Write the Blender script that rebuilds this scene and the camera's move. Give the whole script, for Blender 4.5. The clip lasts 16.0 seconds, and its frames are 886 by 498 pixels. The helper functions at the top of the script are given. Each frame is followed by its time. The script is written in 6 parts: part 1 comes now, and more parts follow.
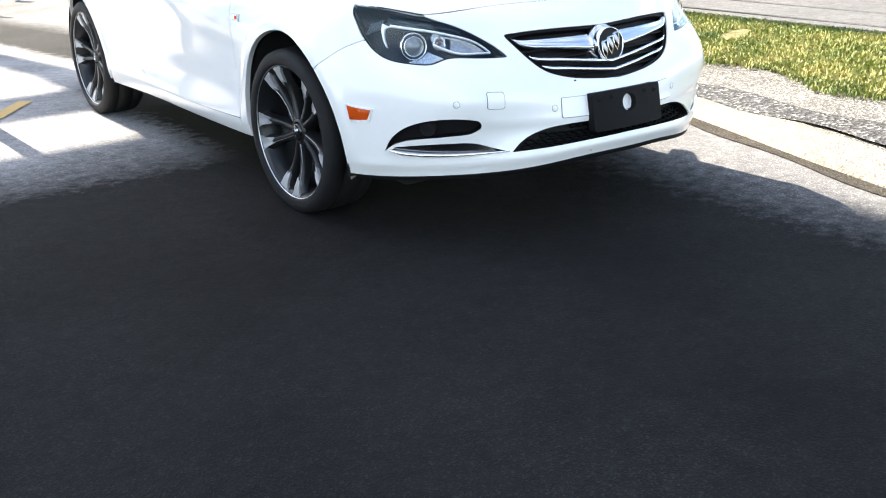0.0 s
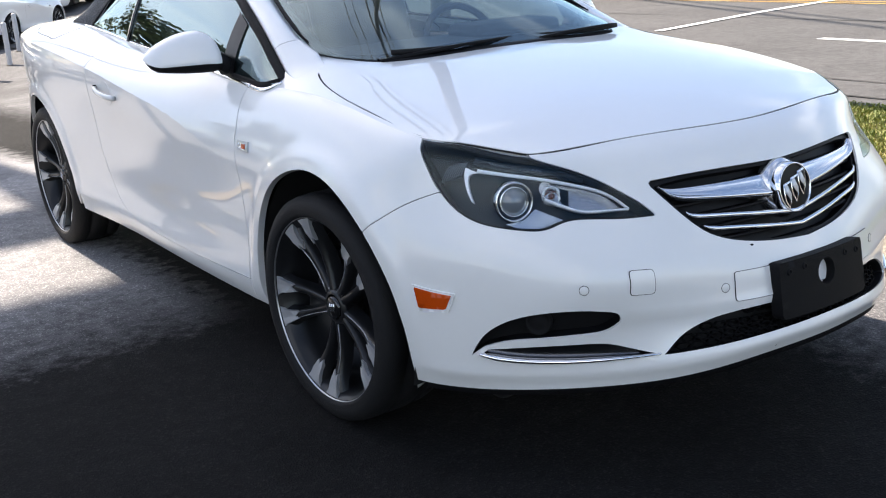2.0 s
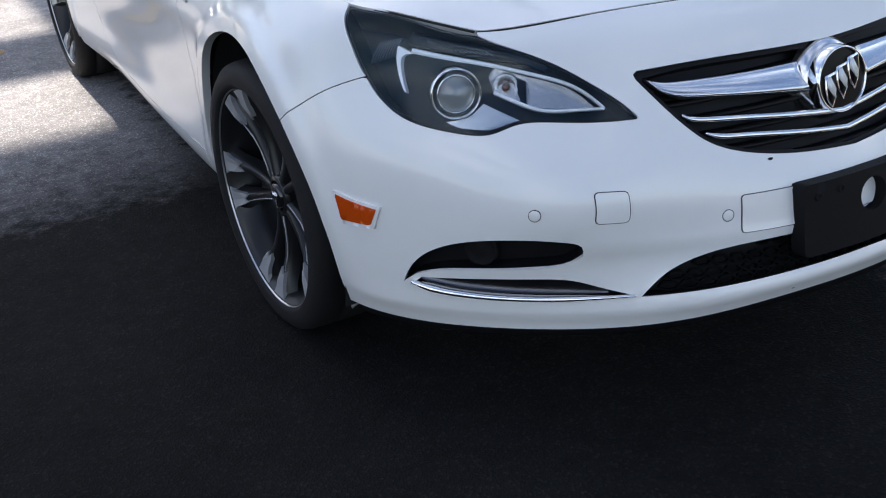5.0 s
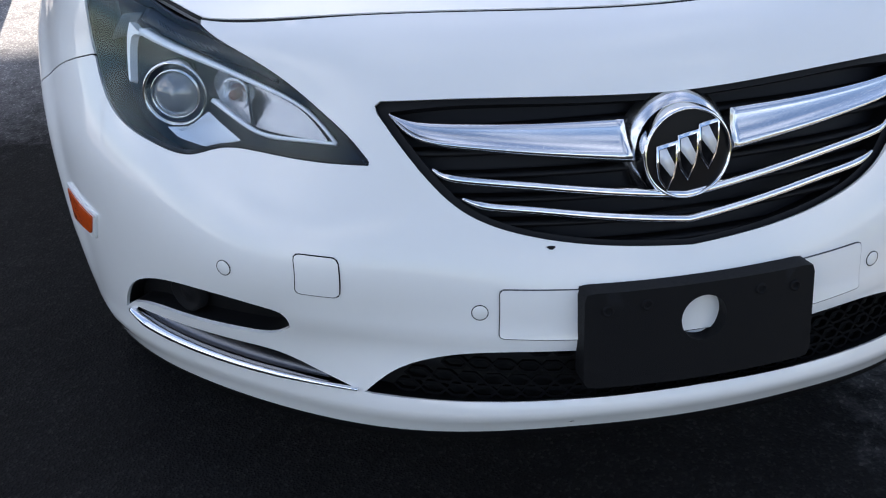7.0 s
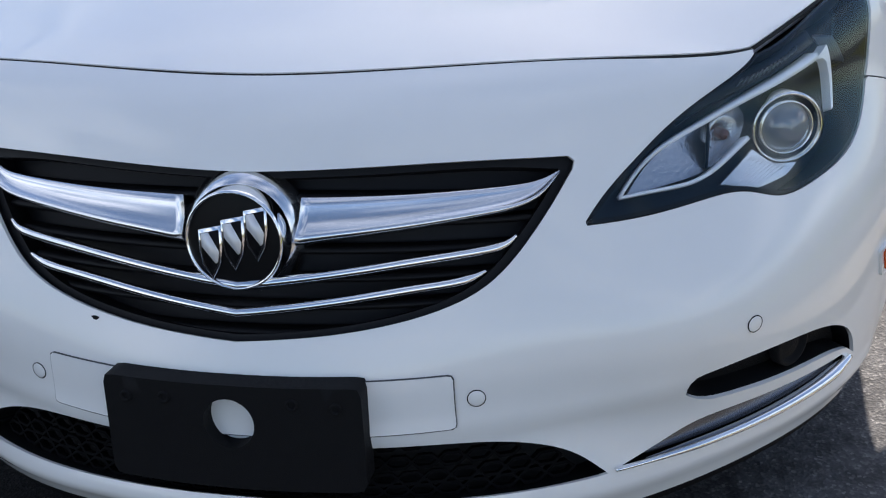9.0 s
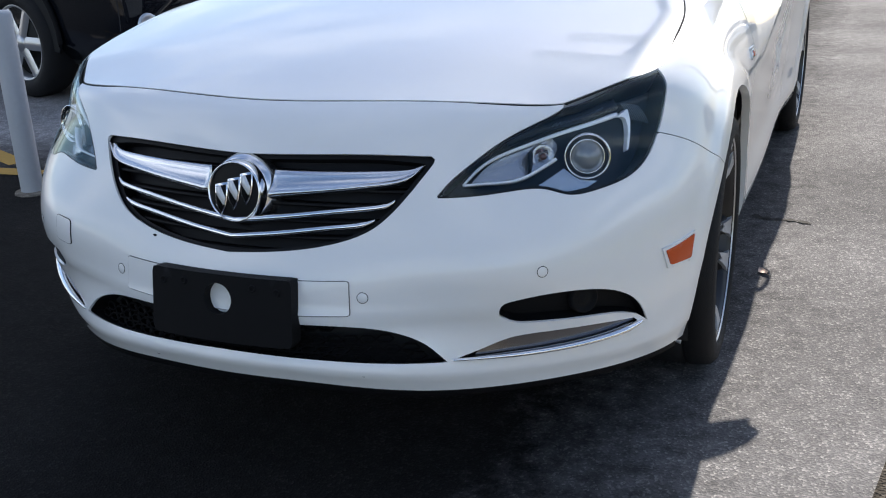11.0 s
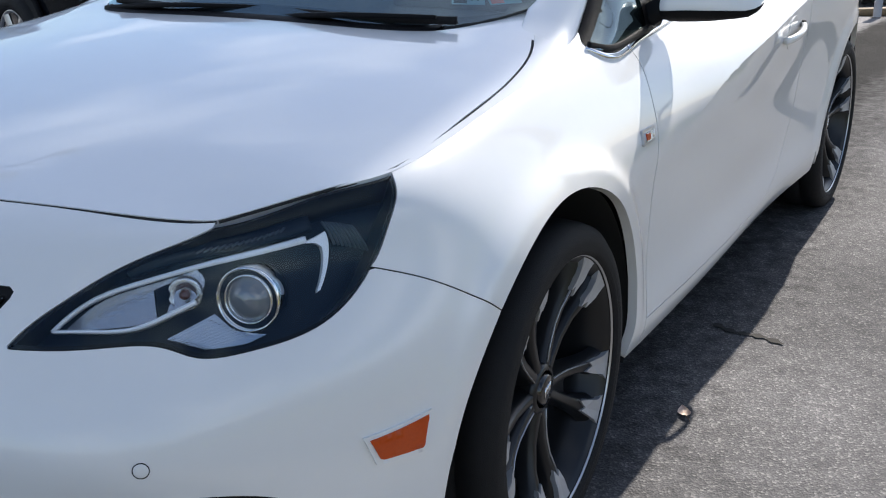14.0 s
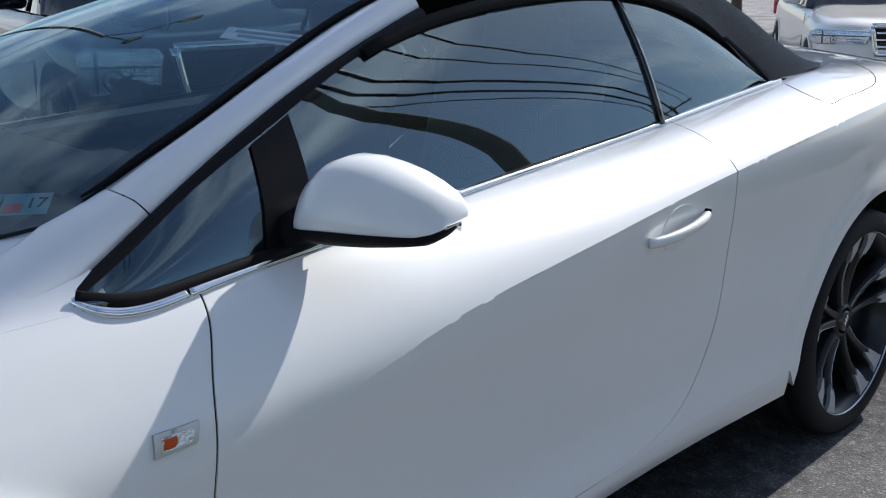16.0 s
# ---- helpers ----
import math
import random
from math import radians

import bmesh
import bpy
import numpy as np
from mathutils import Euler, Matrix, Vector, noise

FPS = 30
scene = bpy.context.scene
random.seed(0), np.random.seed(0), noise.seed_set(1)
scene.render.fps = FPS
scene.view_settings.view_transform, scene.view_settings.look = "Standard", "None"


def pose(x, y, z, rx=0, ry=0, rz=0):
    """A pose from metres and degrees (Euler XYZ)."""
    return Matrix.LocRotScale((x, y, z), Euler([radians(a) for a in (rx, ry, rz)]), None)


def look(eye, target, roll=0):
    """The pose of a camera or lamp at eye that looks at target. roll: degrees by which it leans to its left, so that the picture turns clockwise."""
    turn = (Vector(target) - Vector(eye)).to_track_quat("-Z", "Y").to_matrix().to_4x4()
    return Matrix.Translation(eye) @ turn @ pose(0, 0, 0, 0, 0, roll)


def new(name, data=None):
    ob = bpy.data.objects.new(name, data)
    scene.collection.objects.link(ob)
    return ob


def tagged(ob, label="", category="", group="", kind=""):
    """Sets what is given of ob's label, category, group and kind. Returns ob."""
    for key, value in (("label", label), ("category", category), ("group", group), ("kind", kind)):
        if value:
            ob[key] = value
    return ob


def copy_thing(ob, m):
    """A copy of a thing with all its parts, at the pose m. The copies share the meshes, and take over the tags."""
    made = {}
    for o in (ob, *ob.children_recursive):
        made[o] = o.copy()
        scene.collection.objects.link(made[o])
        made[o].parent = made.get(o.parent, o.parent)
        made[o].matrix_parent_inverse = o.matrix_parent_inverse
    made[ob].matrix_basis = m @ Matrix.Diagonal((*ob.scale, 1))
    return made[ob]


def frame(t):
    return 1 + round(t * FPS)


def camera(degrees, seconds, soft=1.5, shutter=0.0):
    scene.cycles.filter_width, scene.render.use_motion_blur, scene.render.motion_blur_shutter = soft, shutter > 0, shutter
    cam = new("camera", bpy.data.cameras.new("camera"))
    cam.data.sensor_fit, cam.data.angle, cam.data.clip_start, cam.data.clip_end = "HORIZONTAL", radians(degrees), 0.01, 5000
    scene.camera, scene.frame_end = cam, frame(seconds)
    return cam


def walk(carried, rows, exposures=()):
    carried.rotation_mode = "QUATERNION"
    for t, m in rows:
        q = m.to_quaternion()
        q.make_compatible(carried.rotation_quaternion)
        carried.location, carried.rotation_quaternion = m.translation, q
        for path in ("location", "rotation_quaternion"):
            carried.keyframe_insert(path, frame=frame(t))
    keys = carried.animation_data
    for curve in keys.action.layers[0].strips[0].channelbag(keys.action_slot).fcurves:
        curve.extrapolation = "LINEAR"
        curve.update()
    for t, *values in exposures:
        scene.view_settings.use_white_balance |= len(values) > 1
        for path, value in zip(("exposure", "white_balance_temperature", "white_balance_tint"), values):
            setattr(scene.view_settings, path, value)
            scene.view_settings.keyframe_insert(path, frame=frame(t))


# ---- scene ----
cam = camera(46.16, 16.0, 1.1)
PATH = [
    (0, pose(-2.782, -3.863, 1.328, 0, 0, -34.29) @ pose(0, 0, 0, 70.24, 0, 0) @ pose(0, 0, 0, 0, 0, -2.16)),
    (0.5, pose(-2.663, -3.388, 1.322, 0, 0, -35.59) @ pose(0, 0, 0, 71.57, 0, 0) @ pose(0, 0, 0, 0, 0, -2.05)),
    (1, pose(-2.489, -3.020, 1.348, 0, 0, -36.00) @ pose(0, 0, 0, 71.35, 0, 0) @ pose(0, 0, 0, 0, 0, -3.51)),
    (1.5, pose(-2.319, -2.758, 1.354, 0, 0, -35.10) @ pose(0, 0, 0, 71.70, 0, 0) @ pose(0, 0, 0, 0, 0, -3.90)),
    (2, pose(-2.262, -2.584, 1.373, 0, 0, -34.98) @ pose(0, 0, 0, 73.38, 0, 0) @ pose(0, 0, 0, 0, 0, -3.23)),
    (2.5, pose(-2.252, -2.497, 1.390, 0, 0, -34.74) @ pose(0, 0, 0, 75.28, 0, 0) @ pose(0, 0, 0, 0, 0, -2.74)),
    (3, pose(-2.254, -2.447, 1.383, 0, 0, -36.64) @ pose(0, 0, 0, 74.58, 0, 0) @ pose(0, 0, 0, 0, 0, -2.22)),
    (3.5, pose(-2.206, -2.436, 1.352, 0, 0, -39.04) @ pose(0, 0, 0, 71.92, 0, 0) @ pose(0, 0, 0, 0, 0, -2.46)),
    (3.7, pose(-2.153, -2.451, 1.348, 0, 0, -38.58) @ pose(0, 0, 0, 70.95, 0, 0) @ pose(0, 0, 0, 0, 0, -2.94)),
    (6, pose(-1.051, -2.220, 1.398, 0, 0, -17.01) @ pose(0, 0, 0, 60.10, 0, 0) @ pose(0, 0, 0, 0, 0, -2.36)),
    (6.5, pose(-0.808, -2.212, 1.314, 0, 0, -13.99) @ pose(0, 0, 0, 61.50, 0, 0) @ pose(0, 0, 0, 0, 0, -1.17)),
    (7, pose(-0.606, -2.169, 1.323, 0, 0, -12.02) @ pose(0, 0, 0, 59.62, 0, 0) @ pose(0, 0, 0, 0, 0, -1.08)),
    (7.5, pose(-0.331, -2.152, 1.297, 0, 0, -7.52) @ pose(0, 0, 0, 59.63, 0, 0) @ pose(0, 0, 0, 0, 0, -2.09)),
    (8, pose(-0.062, -2.110, 1.275, 0, 0, -4.41) @ pose(0, 0, 0, 59.97, 0, 0) @ pose(0, 0, 0, 0, 0, -1.92)),
    (8.5, pose(0.203, -2.018, 1.318, 0, 0, 1.88) @ pose(0, 0, 0, 58.54, 0, 0) @ pose(0, 0, 0, 0, 0, -2.34)),
    (9, pose(0.514, -2.040, 1.293, 0, 0, 12.86) @ pose(0, 0, 0, 61.91, 0, 0) @ pose(0, 0, 0, 0, 0, -4.09)),
    (9.5, pose(0.766, -2.107, 1.312, 0, 0, 21.44) @ pose(0, 0, 0, 63.37, 0, 0) @ pose(0, 0, 0, 0, 0, -3.26)),
    (10, pose(0.956, -2.276, 1.306, 0, 0, 24.16) @ pose(0, 0, 0, 66.77, 0, 0) @ pose(0, 0, 0, 0, 0, -2.12)),
    (10.2, pose(1.005, -2.399, 1.339, 0, 0, 22.65) @ pose(0, 0, 0, 66.96, 0, 0) @ pose(0, 0, 0, 0, 0, -1.83)),
    (12.3, pose(1.473, -2.888, 1.345, 0, 0, 24.23) @ pose(0, 0, 0, 73.87, 0, 0) @ pose(0, 0, 0, 0, 0, -3.58)),
    (12.5, pose(1.463, -2.814, 1.343, 0, 0, 24.54) @ pose(0, 0, 0, 73.00, 0, 0) @ pose(0, 0, 0, 0, 0, -3.37)),
    (13, pose(1.439, -2.551, 1.352, 0, 0, 26.63) @ pose(0, 0, 0, 70.06, 0, 0) @ pose(0, 0, 0, 0, 0, -2.41)),
    (13.5, pose(1.545, -2.179, 1.326, 0, 0, 31.27) @ pose(0, 0, 0, 68.99, 0, 0) @ pose(0, 0, 0, 0, 0, -3.00)),
    (14, pose(1.657, -1.713, 1.318, 0, 0, 30.92) @ pose(0, 0, 0, 70.33, 0, 0) @ pose(0, 0, 0, 0, 0, -0.97)),
    (14.5, pose(1.841, -1.334, 1.345, 0, 0, 31.23) @ pose(0, 0, 0, 73.96, 0, 0) @ pose(0, 0, 0, 0, 0, -0.48)),
    (15, pose(2.030, -0.974, 1.373, 0, 0, 37.49) @ pose(0, 0, 0, 75.42, 0, 0) @ pose(0, 0, 0, 0, 0, -1.62)),
    (15.5, pose(2.057, -0.609, 1.343, 0, 0, 40.95) @ pose(0, 0, 0, 76.28, 0, 0) @ pose(0, 0, 0, 0, 0, -2.28)),
    (16, pose(2.092, -0.244, 1.424, 0, 0, 44.95) @ pose(0, 0, 0, 74.04, 0, 0) @ pose(0, 0, 0, 0, 0, -0.63)),
]
walk(cam, PATH, [(0.0, 2.85, 6900, 8), (0.5, 2.45, 6950, 11), (1.0, 2.05, 6950, 13), (1.8, 1.95, 6850, 13), (2.5, 1.85, 6850, 13), (3.5, 1.47, 6500, 13), (6.0, 1.97, 6700, 13), (7.0, 1.96, 6650, 13), (8.0, 1.86, 6600, 13), (9.5, 1.48, 6500, 12), (12.5, 1.55, 6450, 11), (13.5, 1.42, 6400, 11), (14.0, 1.31, 6330, 11), (14.5, 1.12, 6250, 11), (15.5, 0.82, 6050, 10), (16.0, 0.73, 6000, 10)])


# ---- light: a clear day, sun behind the car ----
SUN_ELEVATION, SUN_TURN = 39.0, -1.6
world = bpy.data.worlds.new("sky")
scene.world = world
world.use_nodes = True
wn = world.node_tree
sky = wn.nodes.new("ShaderNodeTexSky")
sky.sky_type = "NISHITA"
sky.sun_disc = False
sky.sun_elevation, sky.sun_rotation = radians(SUN_ELEVATION), radians(SUN_TURN)
sky.air_density, sky.dust_density, sky.ozone_density = 1.0, 0.9, 2.6
# thin clouds drift over the blue
clouds = wn.nodes.new("ShaderNodeTexNoise")
clouds.inputs["Scale"].default_value, clouds.inputs["Detail"].default_value, clouds.inputs["Roughness"].default_value = 2.3, 7.0, 0.55
place = wn.nodes.new("ShaderNodeTexCoord")
stretch = wn.nodes.new("ShaderNodeMapping")
stretch.inputs["Scale"].default_value = (1.0, 1.0, 2.6)
band = wn.nodes.new("ShaderNodeValToRGB")
band.color_ramp.elements[0].position, band.color_ramp.elements[1].position = 0.48, 0.72
mix = wn.nodes.new("ShaderNodeMix")
mix.data_type = "RGBA"
mix.inputs[7].default_value = (10.5, 11.0, 11.8, 1)
wn.links.new(place.outputs["Generated"], stretch.inputs["Vector"])
wn.links.new(stretch.outputs["Vector"], clouds.inputs["Vector"])
wn.links.new(clouds.outputs["Fac"], band.inputs["Fac"])
# they lie thickest low down, and thin out overhead
apart, low, thin = wn.nodes.new("ShaderNodeSeparateXYZ"), wn.nodes.new("ShaderNodeMapRange"), wn.nodes.new("ShaderNodeMath")
low.inputs["From Min"].default_value, low.inputs["From Max"].default_value = 0.45, 0.98
low.inputs["To Min"].default_value, low.inputs["To Max"].default_value = 1.0, 0.42
thin.operation = "MULTIPLY"
wn.links.new(place.outputs["Generated"], apart.inputs[0])
wn.links.new(apart.outputs["Z"], low.inputs["Value"])
wn.links.new(low.outputs[0], thin.inputs[0])
wn.links.new(band.outputs["Color"], thin.inputs[1])
wn.links.new(thin.outputs[0], mix.inputs[0])
wn.links.new(sky.outputs["Color"], mix.inputs[6])
wn.links.new(mix.outputs[2], wn.nodes["Background"].inputs["Color"])
wn.nodes["Background"].inputs["Strength"].default_value = 0.064
sun_data = bpy.data.lights.new("sun", "SUN")
sun_data.energy, sun_data.angle, sun_data.color = 3.9, radians(0.55), (1.0, 0.93, 0.83)
sun = new("sun", sun_data)
sun_way = Vector((math.sin(radians(SUN_TURN)) * math.cos(radians(SUN_ELEVATION)), math.cos(radians(SUN_TURN)) * math.cos(radians(SUN_ELEVATION)), math.sin(radians(SUN_ELEVATION))))
sun.matrix_world = look(sun_way * 60, (0, 0, 0))


# ---- materials ----
def material(name, color, rough=0.5, metal=0.0, coat=0.0, grain=0.0, grain_scale=40.0, bump=0.0, bump_scale=200.0, spots=0.0, sheen=0.0, specular=0.5, coat_rough=0.03, coat_ior=1.5):
    """A principled surface whose colour and roughness vary at two scales, with fine relief."""
    m = bpy.data.materials.new(name)
    m.use_nodes = True
    t = m.node_tree
    b = t.nodes["Principled BSDF"]
    b.inputs["Base Color"].default_value = (*color, 1)
    b.inputs["Roughness"].default_value, b.inputs["Metallic"].default_value = rough, metal
    b.inputs["Coat Weight"].default_value, b.inputs["Coat Roughness"].default_value = coat, coat_rough
    b.inputs["Specular IOR Level"].default_value = specular
    b.inputs["Coat IOR"].default_value = coat_ior
    b.inputs["Sheen Weight"].default_value = sheen
    place = t.nodes.new("ShaderNodeTexCoord")
    if grain or spots:
        fine, broad = t.nodes.new("ShaderNodeTexNoise"), t.nodes.new("ShaderNodeTexNoise")
        fine.inputs["Scale"].default_value, fine.inputs["Detail"].default_value = grain_scale, 4
        broad.inputs["Scale"].default_value, broad.inputs["Detail"].default_value = grain_scale / 28, 5
        t.links.new(place.outputs["Object"], fine.inputs["Vector"])
        t.links.new(place.outputs["Object"], broad.inputs["Vector"])
        a = t.nodes.new("ShaderNodeMath")
        a.operation = "MULTIPLY_ADD"
        a.inputs[1].default_value, a.inputs[2].default_value = 2 * grain, 1 - grain
        t.links.new(fine.outputs["Fac"], a.inputs[0])
        c = t.nodes.new("ShaderNodeMath")
        c.operation = "MULTIPLY_ADD"
        c.inputs[1].default_value, c.inputs[2].default_value = 2 * spots, 1 - spots
        t.links.new(broad.outputs["Fac"], c.inputs[0])
        both = t.nodes.new("ShaderNodeMath")
        both.operation = "MULTIPLY"
        t.links.new(a.outputs[0], both.inputs[0])
        t.links.new(c.outputs[0], both.inputs[1])
        tint = t.nodes.new("ShaderNodeVectorMath")
        tint.operation = "SCALE"
        tint.inputs[0].default_value = color
        t.links.new(both.outputs[0], tint.inputs["Scale"])
        t.links.new(tint.outputs["Vector"], b.inputs["Base Color"])
    if bump:
        relief, lift = t.nodes.new("ShaderNodeTexNoise"), t.nodes.new("ShaderNodeBump")
        relief.inputs["Scale"].default_value, relief.inputs["Detail"].default_value = bump_scale, 6
        lift.inputs["Strength"].default_value, lift.inputs["Distance"].default_value = bump, 0.004
        t.links.new(place.outputs["Object"], relief.inputs["Vector"])
        t.links.new(relief.outputs["Fac"], lift.inputs["Height"])
        t.links.new(lift.outputs["Normal"], b.inputs["Normal"])
    return m


def pane_glass(name, tint, gloss=0.008, straight=0.08):
    """Thin glass: clear with a tint, and a mirror whose strength rises from straight on to grazing."""
    m = bpy.data.materials.new(name)
    m.use_nodes = True
    t = m.node_tree
    clear, mirror, slant, rise, blend = (t.nodes.new("ShaderNode" + n) for n in ("BsdfTransparent", "BsdfGlossy", "LayerWeight", "Math", "MixShader"))
    gain = t.nodes.new("ShaderNodeMath")
    clear.inputs["Color"].default_value = (*tint, 1)
    mirror.inputs["Color"].default_value = (0.80, 0.97, 1.0, 1)
    mirror.inputs["Roughness"].default_value = gloss
    slant.inputs["Blend"].default_value = 0.5
    rise.operation, gain.operation = "POWER", "MULTIPLY_ADD"
    rise.inputs[1].default_value = 4.5
    gain.inputs[1].default_value, gain.inputs[2].default_value = 1 - straight, straight
    t.links.new(slant.outputs["Facing"], rise.inputs[0])
    t.links.new(rise.outputs[0], gain.inputs[0])
    t.links.new(gain.outputs[0], blend.inputs[0])
    t.links.new(clear.outputs[0], blend.inputs[1])
    t.links.new(mirror.outputs[0], blend.inputs[2])
    t.links.new(blend.outputs[0], t.nodes["Material Output"].inputs[0])
    return m


PAINT = material("white_paint", (0.80, 0.80, 0.79), 0.35, coat=1.0, grain=0.012, grain_scale=30, spots=0.02, bump=0.012, bump_scale=900, coat_ior=1.5, coat_rough=0.012)
CUP_PAINT = material("cup_paint", (.74, .74, .73), .4, coat=1.0, grain=.01)
BLACK_PLASTIC = material("black_plastic", (0.008, 0.008, 0.009), 0.6, grain=0.1, bump=0.25, bump_scale=900, specular=0.10)
GLOSS_BLACK = material("gloss_black", (0.008, 0.008, 0.009), 0.12, coat=0.6, grain=0.05)
GRILLE_BLACK = material("grille_black", (0.005, 0.005, 0.006), 0.5, grain=0.1, specular=0.2)
CHROME = material("chrome", (0.86, 0.87, 0.89), 0.06, 1.0, grain=0.02)
SATIN_CHROME = material("satin_chrome", (0.80, 0.81, 0.83), 0.20, 1.0, grain=0.02)
MACHINED = material("machined_alloy", (0.52, 0.53, 0.55), 0.28, 0.9, grain=0.04, bump=0.05, bump_scale=500)
WHEEL_DARK = material("dark_wheel_lacquer", (0.010, 0.0105, 0.012), 0.33, 0.0, coat=0.12, grain=0.06, coat_rough=0.15, specular=0.35)
SAIL_BLACK = material("sail_black", (0.006, 0.006, 0.007), 0.3, grain=0.05, specular=0.12)
TIP_GREY = material("machined_tip", (0.46, 0.47, 0.49), 0.42, 0.55, grain=0.04, bump=0.05, bump_scale=500)
DARK_CHROME = material("dark_chrome", (0.17, 0.175, 0.19), 0.22, 1.0, grain=0.04)
RUBBER = material("tyre_rubber", (0.010, 0.010, 0.011), 0.7, grain=0.18, grain_scale=60, spots=0.15, bump=0.4, bump_scale=400, specular=0.25)
CANVAS = material("black_canvas", (0.028, 0.027, 0.028), 0.92, grain=0.12, grain_scale=500, spots=0.1, bump=0.5, bump_scale=1400, sheen=0.3)
INTERIOR = material("dark_interior", (0.03, 0.029, 0.03), 0.7, grain=0.1, bump=0.3, bump_scale=700)
LEATHER = material("tan_grey_leather", (0.06, 0.055, 0.05), 0.5, grain=0.1, bump=0.4, bump_scale=300)
UNDERBODY = material("underbody_black", (0.008, 0.008, 0.008), 0.85, grain=0.2)
AMBER = material("amber_lens", (0.50, 0.060, 0.004), 0.2, coat=0.25, specular=0.3, grain=0.12, grain_scale=220, bump=0.08, bump_scale=260)
RED_LENS = material("red_lens", (0.35, 0.01, 0.012), 0.1, coat=1.0, grain=0.1)
LAMP_WHITE = material("light_guide", (0.92, 0.93, 0.95), 0.25, 0.1, grain=0.03)
REFLECTOR = material("lamp_reflector", (0.75, 0.77, 0.80), 0.12, 1.0, grain=0.06, grain_scale=300, bump=0.5, bump_scale=220)
STEEL = material("brake_steel", (0.25, 0.24, 0.23), 0.4, 1.0, grain=0.15)
WINDSHIELD_GLASS = pane_glass("windshield_glass", (0.74, 0.84, 0.87), straight=0.125)
SIDE_GLASS = pane_glass("side_glass", (0.42, 0.55, 0.55), straight=0.19)
CLEAR_LENS = pane_glass("clear_lens", (0.90, 0.93, 0.96), 0.006, 0.034)


def road_material(name, color, stone, pale, rough, scale, bump, crack=0.0, patch=0.25, worn=None):
    """Asphalt, gravel or concrete: speckle of stones, broad stains, and relief."""
    m = bpy.data.materials.new(name)
    m.use_nodes = True
    t = m.node_tree
    b = t.nodes["Principled BSDF"]
    place = t.nodes.new("ShaderNodeTexCoord")
    cells, broad, mid = t.nodes.new("ShaderNodeTexVoronoi"), t.nodes.new("ShaderNodeTexNoise"), t.nodes.new("ShaderNodeTexNoise")
    cells.inputs["Scale"].default_value = scale
    broad.inputs["Scale"].default_value, broad.inputs["Detail"].default_value = 0.9, 6
    mid.inputs["Scale"].default_value, mid.inputs["Detail"].default_value, mid.inputs["Roughness"].default_value = 14, 8, 0.7
    for n in (cells, broad, mid):
        t.links.new(place.outputs["Object"], n.inputs["Vector"])
    ramp = t.nodes.new("ShaderNodeValToRGB")
    ramp.color_ramp.elements[0].color, ramp.color_ramp.elements[1].color = (*color, 1), (*pale, 1)
    ramp.color_ramp.elements[0].position, ramp.color_ramp.elements[1].position = 0.35, 0.95
    e = ramp.color_ramp.elements.new(0.7)
    e.color = (*stone, 1)
    t.links.new(cells.outputs["Color"], ramp.inputs["Fac"])
    stain = t.nodes.new("ShaderNodeMapRange")
    stain.inputs["From Min"].default_value, stain.inputs["From Max"].default_value = 0.3, 0.7
    stain.inputs["To Min"].default_value, stain.inputs["To Max"].default_value = 1 - patch, 1 + patch
    t.links.new(broad.outputs["Fac"], stain.inputs["Value"])
    wear = t.nodes.new("ShaderNodeMapRange")
    wear.inputs["From Min"].default_value, wear.inputs["From Max"].default_value = 0.3, 0.7
    wear.inputs["To Min"].default_value, wear.inputs["To Max"].default_value = 0.75, 1.25
    t.links.new(mid.outputs["Fac"], wear.inputs["Value"])
    times = t.nodes.new("ShaderNodeMath")
    times.operation = "MULTIPLY"
    t.links.new(stain.outputs[0], times.inputs[0])
    t.links.new(wear.outputs[0], times.inputs[1])
    shade = times
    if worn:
        # worn surface beyond a ragged edge, painted still paler for the sunlight there
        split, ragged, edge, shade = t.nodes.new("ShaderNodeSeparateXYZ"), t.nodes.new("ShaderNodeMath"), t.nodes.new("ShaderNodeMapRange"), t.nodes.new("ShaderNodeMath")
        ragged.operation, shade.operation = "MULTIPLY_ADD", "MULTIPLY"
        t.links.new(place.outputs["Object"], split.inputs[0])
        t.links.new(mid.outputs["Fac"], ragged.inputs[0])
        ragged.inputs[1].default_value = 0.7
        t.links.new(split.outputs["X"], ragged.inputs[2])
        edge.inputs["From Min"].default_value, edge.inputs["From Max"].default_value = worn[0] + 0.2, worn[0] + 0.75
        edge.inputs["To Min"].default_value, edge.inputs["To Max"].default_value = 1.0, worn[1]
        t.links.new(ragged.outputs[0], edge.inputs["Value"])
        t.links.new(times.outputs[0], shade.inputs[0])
        # and a strip bleached between two bays, with sunlight painted into its colour
        far_side, ahead, across, along, both, sun_strip_gain = (t.nodes.new(k) for k in ("ShaderNodeMath", "ShaderNodeMath", "ShaderNodeMapRange", "ShaderNodeMapRange", "ShaderNodeMath", "ShaderNodeMath"))
        far_side.operation, ahead.operation, both.operation, sun_strip_gain.operation = "MULTIPLY_ADD", "MULTIPLY_ADD", "MULTIPLY", "MULTIPLY_ADD"
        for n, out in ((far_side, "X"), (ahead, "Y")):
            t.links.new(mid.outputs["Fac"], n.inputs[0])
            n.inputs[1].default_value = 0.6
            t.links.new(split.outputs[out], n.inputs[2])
        # the painted sunlight widens behind the parked car
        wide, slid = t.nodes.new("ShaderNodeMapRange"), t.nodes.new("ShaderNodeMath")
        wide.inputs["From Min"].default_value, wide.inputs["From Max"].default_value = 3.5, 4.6
